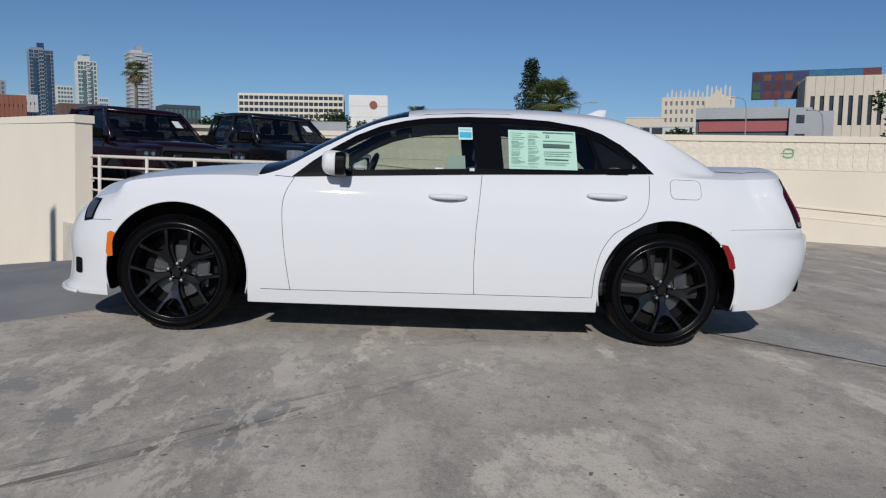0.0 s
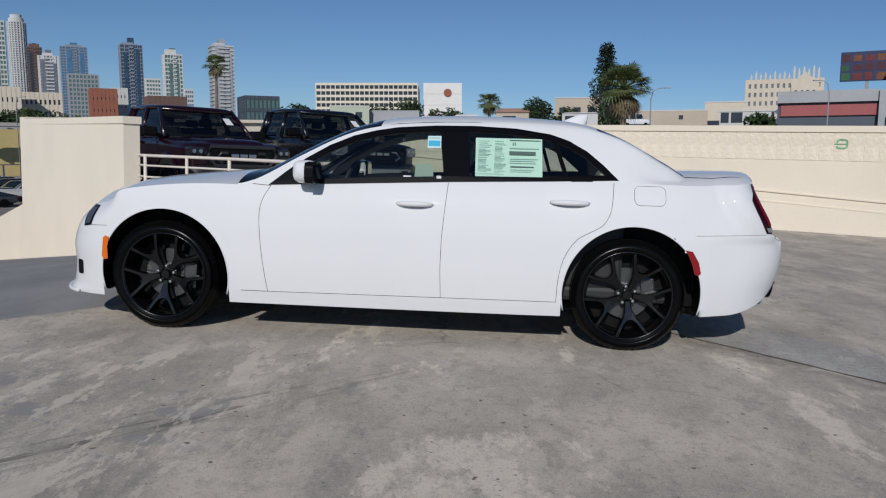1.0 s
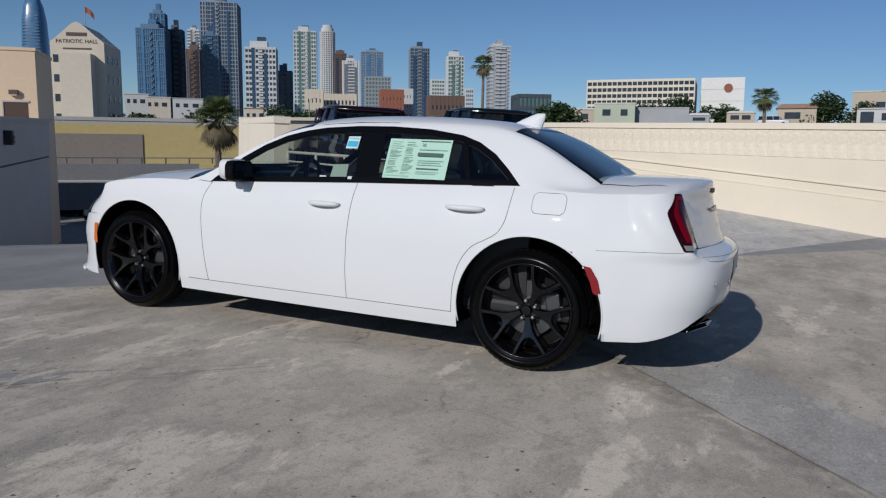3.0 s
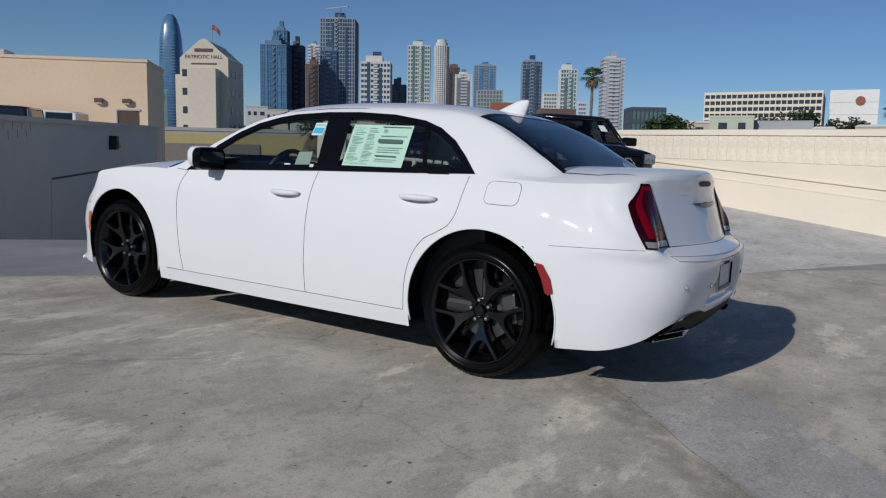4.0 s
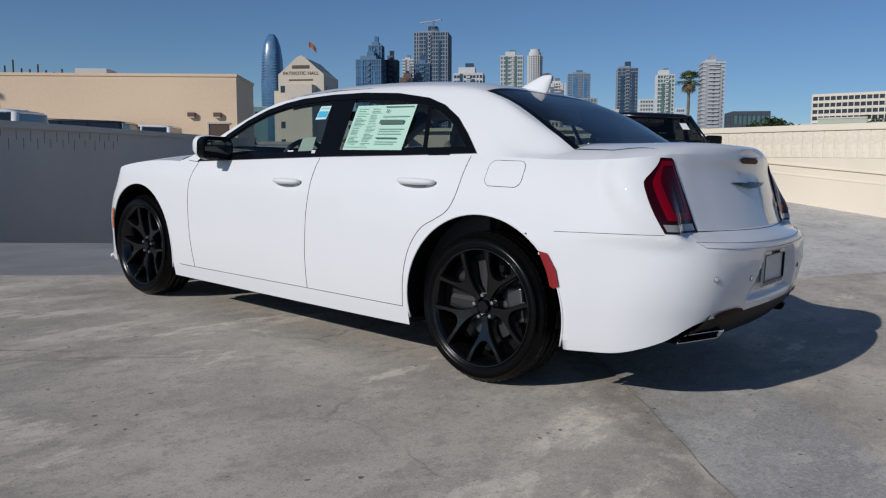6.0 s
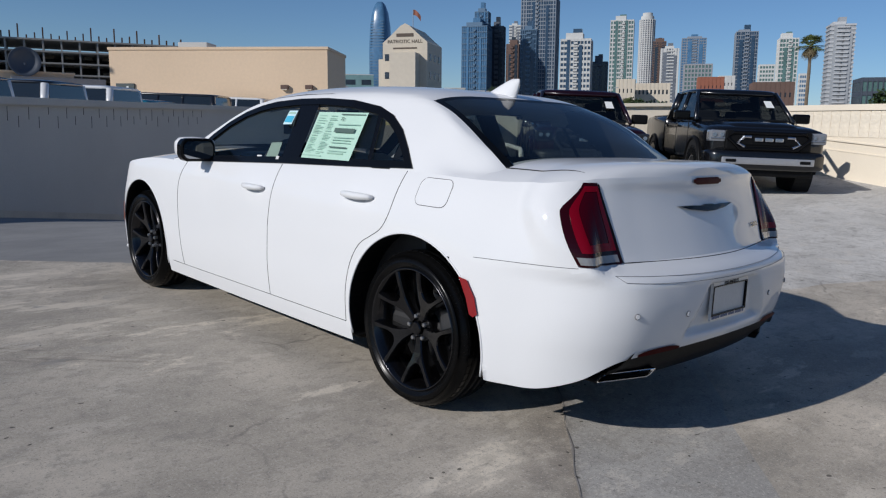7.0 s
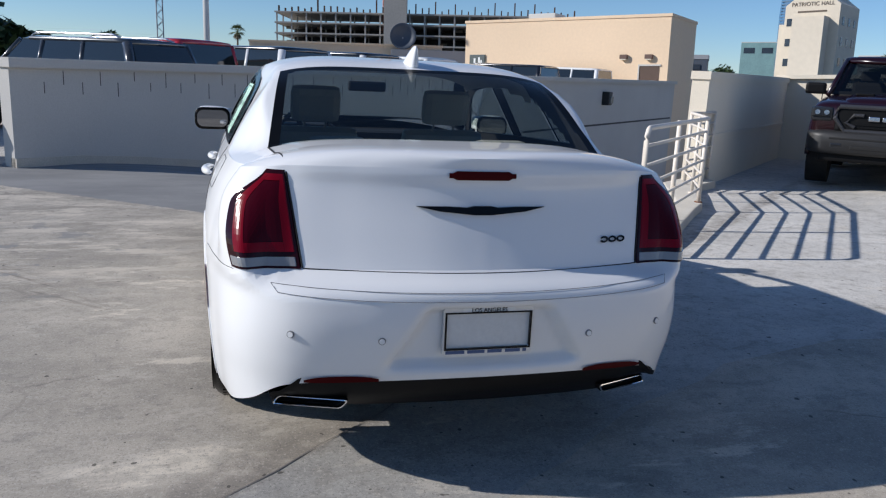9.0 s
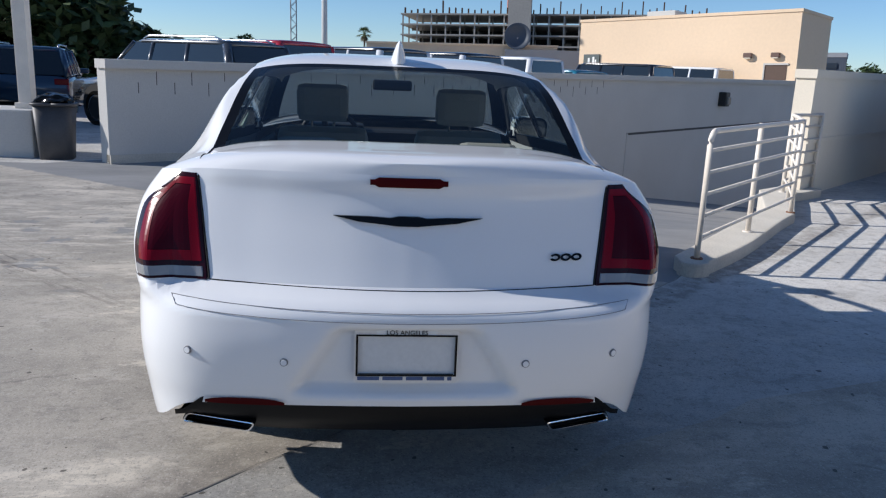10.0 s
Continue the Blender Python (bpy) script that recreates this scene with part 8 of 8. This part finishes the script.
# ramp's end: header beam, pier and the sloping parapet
hb = thing("ramp_portal", "concrete header beam over the ramp's foot, coloured as in shade", "beam", at=at_city(-32.9, 23.9, -0.1, 42.5))
# the beam face's shade is put into its dark bluish colour
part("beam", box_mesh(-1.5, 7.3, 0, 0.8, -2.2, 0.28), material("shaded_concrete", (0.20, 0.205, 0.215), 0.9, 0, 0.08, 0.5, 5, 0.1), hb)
part("ledge", box_mesh(-1.5, 7.3, -0.06, 0, -0.75, -0.6), M_STUCCO_GREY, hb)
part("pier", box_mesh(7.3, 8.1, -0.2, 1.0, LOT_Z, 0.28), YELLOW, hb)
pw = bmesh.new()
a0, a1 = SIDE_END, Vector((-27.2, 29.1))
dirn = (a1 - a0).normalized()
nn = Vector((-dirn.y, dirn.x)) * -0.3
line = [(0.0, -0.15), (0.30, -1.5), (0.42, -1.35), (1.0, -1.0)]
rows = []
for t, z in line:
    p = a0.lerp(a1, t)
    rows.append([pw.verts.new((p.x, p.y, -6)), pw.verts.new((p.x, p.y, z)), pw.verts.new((p.x + nn.x, p.y + nn.y, z)), pw.verts.new((p.x + nn.x, p.y + nn.y, -6))])
for r, q in zip(rows, rows[1:]):
    for k in range(4):
        pw.faces.new((r[k], q[k], q[(k + 1) % 4], r[(k + 1) % 4]))
bmesh.ops.recalc_face_normals(pw, faces=pw.faces)
tagged(mesh_object("wall_parapet", pw, M_STUCCO), "cream stucco parapet sloping down beside the ramp", "wall", kind="structure")

# cars in the lower lot
suv("white passenger van with dark windows in the lower lot", at_city(-90, 107, LOT_Z, 38), P_WHITE2, 5.8, 2.0, 2.3, 1.0, False, "van", True)
c1 = suv("silver car parked in the lower lot", at_city(-68, 79, LOT_Z, 38), P_SILVER, 4.6, 1.85, 1.5, 0.0, False, "parked_car", True)
c2 = suv("black car parked in the lower lot", at_city(-57, 67, LOT_Z, 36), P_BLACK, 4.7, 1.85, 1.5, 0.0, False, "parked_car", True)
suv("dark grey car parked in the lower lot", at_city(-41, 49.5, LOT_Z, 40), P_GREY, 4.5, 1.85, 1.55, 0.2, False, "parked_car", True)
for x, y, c, turn in ((-74, 84, c2, 40), (-63, 71.5, c1, 36), (-44, 44.5, c1, 41), (-78, 92, c1, 37), (-84, 80, c1, 37), (-76, 70, c2, 39), (-58, 52, c1, 38), (-52, 46, c2, 40)):
    copy_thing(c, at_city(x, y, LOT_Z, turn))
for k in range(8):
    copy_thing(c1 if k % 4 == 1 else c2, at_city(-39.5 - 4.4 * k, 55.0 + 4.7 * k, LOT_Z, 40 - (k % 3)))
    copy_thing(c1 if k % 4 == 3 else c2, at_city(-47.5 - 4.4 * k, 49.5 + 4.7 * k, LOT_Z, 38 + (k % 3)))
suv("white pickup seen under the beam", at_city(-37.0, 30.5, LOT_Z, -42), P_WHITE2, 5.4, 2.0, 1.85, 0.9, False, "parked_pickup", True)
suv("dark car seen under the beam", at_city(-40.3, 30.6, LOT_Z, -42), P_BLACK, 4.6, 1.9, 1.7, 0.5, False, "parked_car", True)
suv("white pickup on the far freeway", at_city(2.3, 152.0, 5.6, 175), P_WHITE2, 5.6, 2.0, 1.85, 0.8, False, "passing_pickup", True)
suv("white van beyond the wall", at_city(28.8, 141.5, 5.6, 176), P_WHITE2, 5.6, 2.1, 2.3, 1.0, False, "van", True)
for x, y in ((-72, 104), (-62, 114), (-83, 101)):
    copy_thing(c1, at_city(x - 14, y + 6, 5.2, 45))

far_road = thing("far_freeway", "raised freeway carriageway beyond the yards", "freeway", at=at_city(10, 146, 0, -4))
part("embankment", box_mesh(-70, 60, -9, 9, LOT_Z, 5.4), F_GREY, far_road)
part("carriageway", box_mesh(-70, 60, -9.2, 9.2, 5.4, 5.6), material("far_asphalt", (0.10, 0.10, 0.10), 0.9, 0, 0.1, 0.2, 3, 0), far_road)

# hills on the horizon; distance haze is put into their blue colour
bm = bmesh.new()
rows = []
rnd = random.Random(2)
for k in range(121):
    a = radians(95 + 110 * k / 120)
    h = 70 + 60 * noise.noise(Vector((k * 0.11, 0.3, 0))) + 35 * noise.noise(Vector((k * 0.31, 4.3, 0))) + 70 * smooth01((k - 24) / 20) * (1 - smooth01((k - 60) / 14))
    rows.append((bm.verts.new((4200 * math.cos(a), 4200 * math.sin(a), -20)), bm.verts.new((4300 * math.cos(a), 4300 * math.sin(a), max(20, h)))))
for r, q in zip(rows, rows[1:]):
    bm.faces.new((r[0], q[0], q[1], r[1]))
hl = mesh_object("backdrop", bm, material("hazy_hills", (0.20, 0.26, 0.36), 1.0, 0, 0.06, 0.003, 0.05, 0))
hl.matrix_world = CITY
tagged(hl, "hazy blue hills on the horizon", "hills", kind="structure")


# --- planting ---
def leaf_mat(name, colour, second):
    m = material(name, colour, 0.6, 0, 0.2, 2.0, 20, 0, second=second)
    return m


LEAF = leaf_mat("dark_green_leaf", (0.06, 0.10, 0.03), (0.025, 0.045, 0.015))
LEAF_PINE = leaf_mat("pine_needle", (0.035, 0.06, 0.035), (0.015, 0.025, 0.015))
LEAF_PALM = leaf_mat("palm_frond", (0.18, 0.21, 0.075), (0.08, 0.11, 0.035))
LEAF_DRY = leaf_mat("dry_frond", (0.20, 0.155, 0.085), (0.09, 0.075, 0.04))
BARK = material("palm_bark", (0.20, 0.155, 0.11), 0.95, 0, 0.25, 3, 30, 0.4)


def leaf_cloud(bm, centre, radius, n, size, rnd, flat=1.0):
    """Many small leaves through a lumpy cloud."""
    for _ in range(n):
        while True:
            v = Vector((rnd.uniform(-1, 1), rnd.uniform(-1, 1), rnd.uniform(-1, 1)))
            if 0.25 < v.length < 1:
                break
        p = Vector(centre) + Vector((v.x * radius, v.y * radius, v.z * radius * flat))
        a = Vector((rnd.uniform(-1, 1), rnd.uniform(-1, 1), rnd.uniform(-0.6, 0.6))).normalized() * size * rnd.uniform(0.6, 1.3)
        b = a.cross(Vector((rnd.uniform(-1, 1), rnd.uniform(-1, 1), 1))).normalized() * size * 0.5
        bm.faces.new([bm.verts.new(p - a), bm.verts.new(p + b), bm.verts.new(p + a), bm.verts.new(p - b)])


def broad_tree(label, x, y, base, height, spread, seed, mat=None, n=2600, size=0.40):
    rnd = random.Random(seed)
    e = thing("tree", label, "tree", "trees round the deck", at=at_city(x, y, base))
    bm = bmesh.new()
    h0 = height * 0.45
    add_tube(bm, [(0, 0, 0), (0.05, 0.02, h0 * 0.5), (0, 0.08, h0)], [height * 0.035, height * 0.028, height * 0.02], 8)
    for k in range(6):
        a = k * 1.05 + rnd.uniform(-0.3, 0.3)
        add_tube(bm, [(0, 0.05, h0 * rnd.uniform(0.7, 1)), (math.cos(a) * spread * 0.3, math.sin(a) * spread * 0.22, height * 0.58), (math.cos(a) * spread * 0.36, math.sin(a) * spread * 0.36, height * 0.66)], [height * 0.015, height * 0.01, height * 0.005], 6)
    part("trunk", bm, BARK, e, smooth=True)
    bm = bmesh.new()
    for k in range(15):
        a = rnd.uniform(0, math.tau)
        r = spread * rnd.uniform(0, 0.42)
        leaf_cloud(bm, (r * math.cos(a), r * math.sin(a), height * rnd.uniform(0.48, 0.86)), spread * rnd.uniform(0.18, 0.32), n // 13, size, rnd, 0.8)
    part("crown", bm, mat or LEAF, e)["kind"] = "stuff"
    return e


def pine(label, x, y, base, height, r, seed):
    rnd = random.Random(seed)
    e = thing("pine_tree", label, "tree", at=at_city(x, y, base))
    bm = bmesh.new()
    add_tube(bm, [(0, 0, 0), (0, 0, height * 0.96)], [height * 0.018, height * 0.004], 8)
    for k in range(26):
        z, a = height * (0.2 + 0.028 * k), k * 2.4
        L_ = r * (1.05 - 0.85 * k / 26)
        add_tube(bm, [(0, 0, z), (L_ * math.cos(a), L_ * math.sin(a), z + L_ * 0.15)], [0.06, 0.02], 5)
    part("trunk", bm, BARK, e)
    bm = bmesh.new()
    for k in range(40):
        t = k / 39
        z = height * (0.15 + 0.83 * t)
        a = k * 2.4
        rr = r * (1 - t) ** 0.75 * rnd.uniform(0.5, 0.85)
        leaf_cloud(bm, (rr * math.cos(a), rr * math.sin(a), z), r * (0.46 - 0.16 * t), 190, 0.34, rnd, 0.8)
    part("crown", bm, LEAF_PINE, e)["kind"] = "stuff"
    return e


def fan_palm(label, x, y, base, trunk_h, frond, seed, skirt=1.0, count=46):
    """A fan palm: ringed trunk, fans of narrow blades on stalks, a skirt of dry fans."""
    rnd = random.Random(seed)
    e = thing("palm_tree", label, "tree", "palms", at=at_city(x, y, base))
    bm = bmesh.new()
    rings = [(0.04 * math.sin(k * 0.7), 0.03 * math.cos(k), trunk_h * k / 14) for k in range(15)]
    r0 = 0.09 * frond + 0.08
    add_tube(bm, rings, [r0 * (1.15 - 0.3 * k / 14) * (1.06 if k % 2 else 0.97) for k in range(15)], 10)
    part("trunk", bm, BARK, e)

    def fan(bm, az, el, stalk, size, droop):
        d = Vector((math.cos(az) * math.cos(el), math.sin(az) * math.cos(el), math.sin(el)))
        root = Vector((0, 0, trunk_h))
        tip = root + d * stalk
        side = d.cross(Vector((0, 0, 1))).normalized()
        add_tube(bm, [root, tip], [0.02 * frond, 0.012 * frond], 4)
        for k in range(11):
            a = (k - 5) * 0.24
            v = (d * math.cos(a) + side * math.sin(a)).normalized()
            mid = tip + v * size * 0.6 - Vector((0, 0, droop * 0.15 * size))
            end = tip + v * size - Vector((0, 0, droop * size * rnd.uniform(0.4, 0.7)))
            w = v.cross(d).normalized() if v.cross(d).length > 0.01 else side.cross(d)
            w = (d.cross(v).cross(v)).normalized() * size * 0.05 if d.cross(v).length > 0.02 else side * size * 0.05
            b0, b1, b2, b3, b4 = tip - w * 0.3, tip + w * 0.3, mid + w, mid - w, end
            vv = [bm.verts.new(q) for q in (b0, b1, b2, b3, b4)]
            bm.faces.new((vv[0], vv[1], vv[2], vv[3]))
            bm.faces.new((vv[3], vv[2], vv[4]))
    bm = bmesh.new()
    for k in range(count):
        fan(bm, k * 2.4 + rnd.uniform(-0.2, 0.2), rnd.uniform(-0.35, 1.25), frond * rnd.uniform(0.45, 0.7), frond * rnd.uniform(0.45, 0.65), rnd.uniform(0.2, 0.9))
    part("crown", bm, LEAF_PALM, e)["kind"] = "stuff"
    if skirt:
        bm = bmesh.new()
        for k in range(int(count * 0.8)):
            fan(bm, k * 2.4 + 1, rnd.uniform(-1.35, -0.7), frond * rnd.uniform(0.4, 0.7) * skirt, frond * rnd.uniform(0.4, 0.6), 1.0)
        part("dry_skirt", bm, LEAF_DRY, e)["kind"] = "stuff"
    return e


fan_palm("short fan palm with a dry skirt beyond the ramp", -29.6, 32.9, LOT_Z, 6.1, 1.45, 1, 1.15, 64)
fan_palm("tall slim fan palm before the towers", -44.7, 116.1, LOT_Z, 17.9, 2.0, 2, 0.5)
fan_palm("bushy fan palm with a dry skirt beside a pine", 12.3, 68.6, LOT_Z, 10.2, 2.5, 3, 0.75, 90)
fan_palm("small fan palm among the street trees", -1.0, 114.5, LOT_Z, 11.6, 1.9, 4, 0.5)
fan_palm("slim palm far off behind the decks", -186, -1.6, LOT_Z, 18.6, 1.9, 5, 0.5, 30)
for k, (x, y, h) in enumerate(((-60.4, 130.6, 8.8), (-73.3, 125.9, 8.9), (-35.8, 128.2, 8.3), (-93.0, 141.2, 11.3))):
    fan_palm("small street palm below the skyline", x, y, LOT_Z, h, 1.8, 20 + k, 0.4, 30)
pine("tall dark pine beyond the back wall", 24.4, 172.0, LOT_Z, 27.7, 5.6, 6)
for k, (x, y, b, h, s) in enumerate(((7.2, 161.9, LOT_Z, 16.4, 9.0), (15.0, 172.0, LOT_Z, 15.2, 10.0), (25.5, 161.5, LOT_Z, 15.2, 10.0), (-19.0, 167.8, LOT_Z, 16.4, 11.2), (-27.9, 170.8, LOT_Z, 15.8, 11.2), (-10.2, 164.7, LOT_Z, 14.9, 8.8), (62.0, 92.0, LOT_Z, 15.5, 8), (58.0, 84.0, LOT_Z, 12.5, 7), (-29.0, 108.2, LOT_Z, 11.4, 8), (34.1, 95.9, LOT_Z, 9.5, 5))):
    broad_tree("leafy green street tree beyond the wall", x, y, b, h, s, 40 + k)
for k, (x, y, h, s) in enumerate(((-33.7, -14.3, 10.0, 8), (-37.6, -17.8, 10.9, 9), (-36.7, -11.5, 8.3, 6), (-33.0, -19.0, 11.5, 9))):
    broad_tree("dense dark green tree beyond the deck", x, y, LOT_Z, h, s, 60 + k, None, 5200, 0.36)
for k in range(9):
    broad_tree("far tree on the horizon", -150 + 3 * (k % 3), -34 + 5.2 * k - (k % 2) * 2, LOT_Z, 10.2 + (k * 7 % 5) * 0.7 + (3 if k in (1, 2) else 0), 7, 80 + k, None, 1100, 0.5)
for k, (x, y, h) in enumerate(((-93.1, 129.2, 11.3), (-86.1, 136.1, 10.8), (-78.2, 141.9, 10.3), (-110.1, 121.6, 11.4), (-118.1, 113.8, 10.4), (-128.0, 120.0, 11.9))):
    broad_tree("street tree behind the freeway", x, y, LOT_Z, h, 10, 100 + k, None, 1500, 0.5)

for k, (x, y, h, w) in enumerate(((-88.0, 59.0, 11.0, 5), (-92.0, 64.5, 10.6, 5), (-98.0, 69.3, 12.4, 6), (-84.0, 55.0, 10.0, 5))):
    broad_tree("far tree past the parapet's end", x, y, LOT_Z, h, w, 130 + k, None, 1300, 0.32)

for k, (x, y, h, w) in enumerate(((-116.7, 155.0, 14.3, 9), (-113.1, 157.6, 14.7, 10), (-109.3, 160.3, 13.8, 8), (-105.3, 162.9, 14.2, 9), (-100.6, 165.8, 13.4, 8))):
    broad_tree("rounded street tree below the skyline", x, y, LOT_Z, h, w, 140 + k, None, 1700, 0.5)


def street_lamp(x, y, top, arm, turn):
    e = thing("street_lamp", "grey street lamp on a tall curved arm", "lamp", "street lamps", at=at_city(x, y, LOT_Z, turn))
    h = top - LOT_Z
    bm = bmesh.new()
    add_tube(bm, [(0, 0, 0), (0, 0, h - 1.0), (0.15 * arm, 0, h - 0.25), (0.5 * arm, 0, h), (arm, 0, h + 0.05)], [0.07, 0.055, 0.045, 0.035, 0.03], 8)
    part("pole", bm, F_GREY, e, smooth=True)
    part("lamp_head", box_mesh(arm - 0.1, arm + 0.5, -0.1, 0.1, h, h + 0.1, 0.02), F_GREY, e)


street_lamp(14.7, 68.0, 6.9, 1.3, 0)
street_lamp(27.0, 58.8, 6.7, 0.8, 180)
street_lamp(27.7, 47.5, 4.9, 0.7, 180)
street_lamp(-60.7, 88.8, 7.9, 0.8, 0)
e = thing("light_pole", "tall pale light pole beyond the deck", "pole", at=at_city(-33.9, -2.3, LOT_Z))
bm = bmesh.new()
add_tube(bm, [(0, 0, 0), (0, 0, 14)], [0.16, 0.12], 12)
part("pole", bm, F_WHITE, e, smooth=True)
part("bracket", box_mesh(-0.5, 0.5, -0.06, 0.06, 13.8, 14.0), F_WHITE, e)
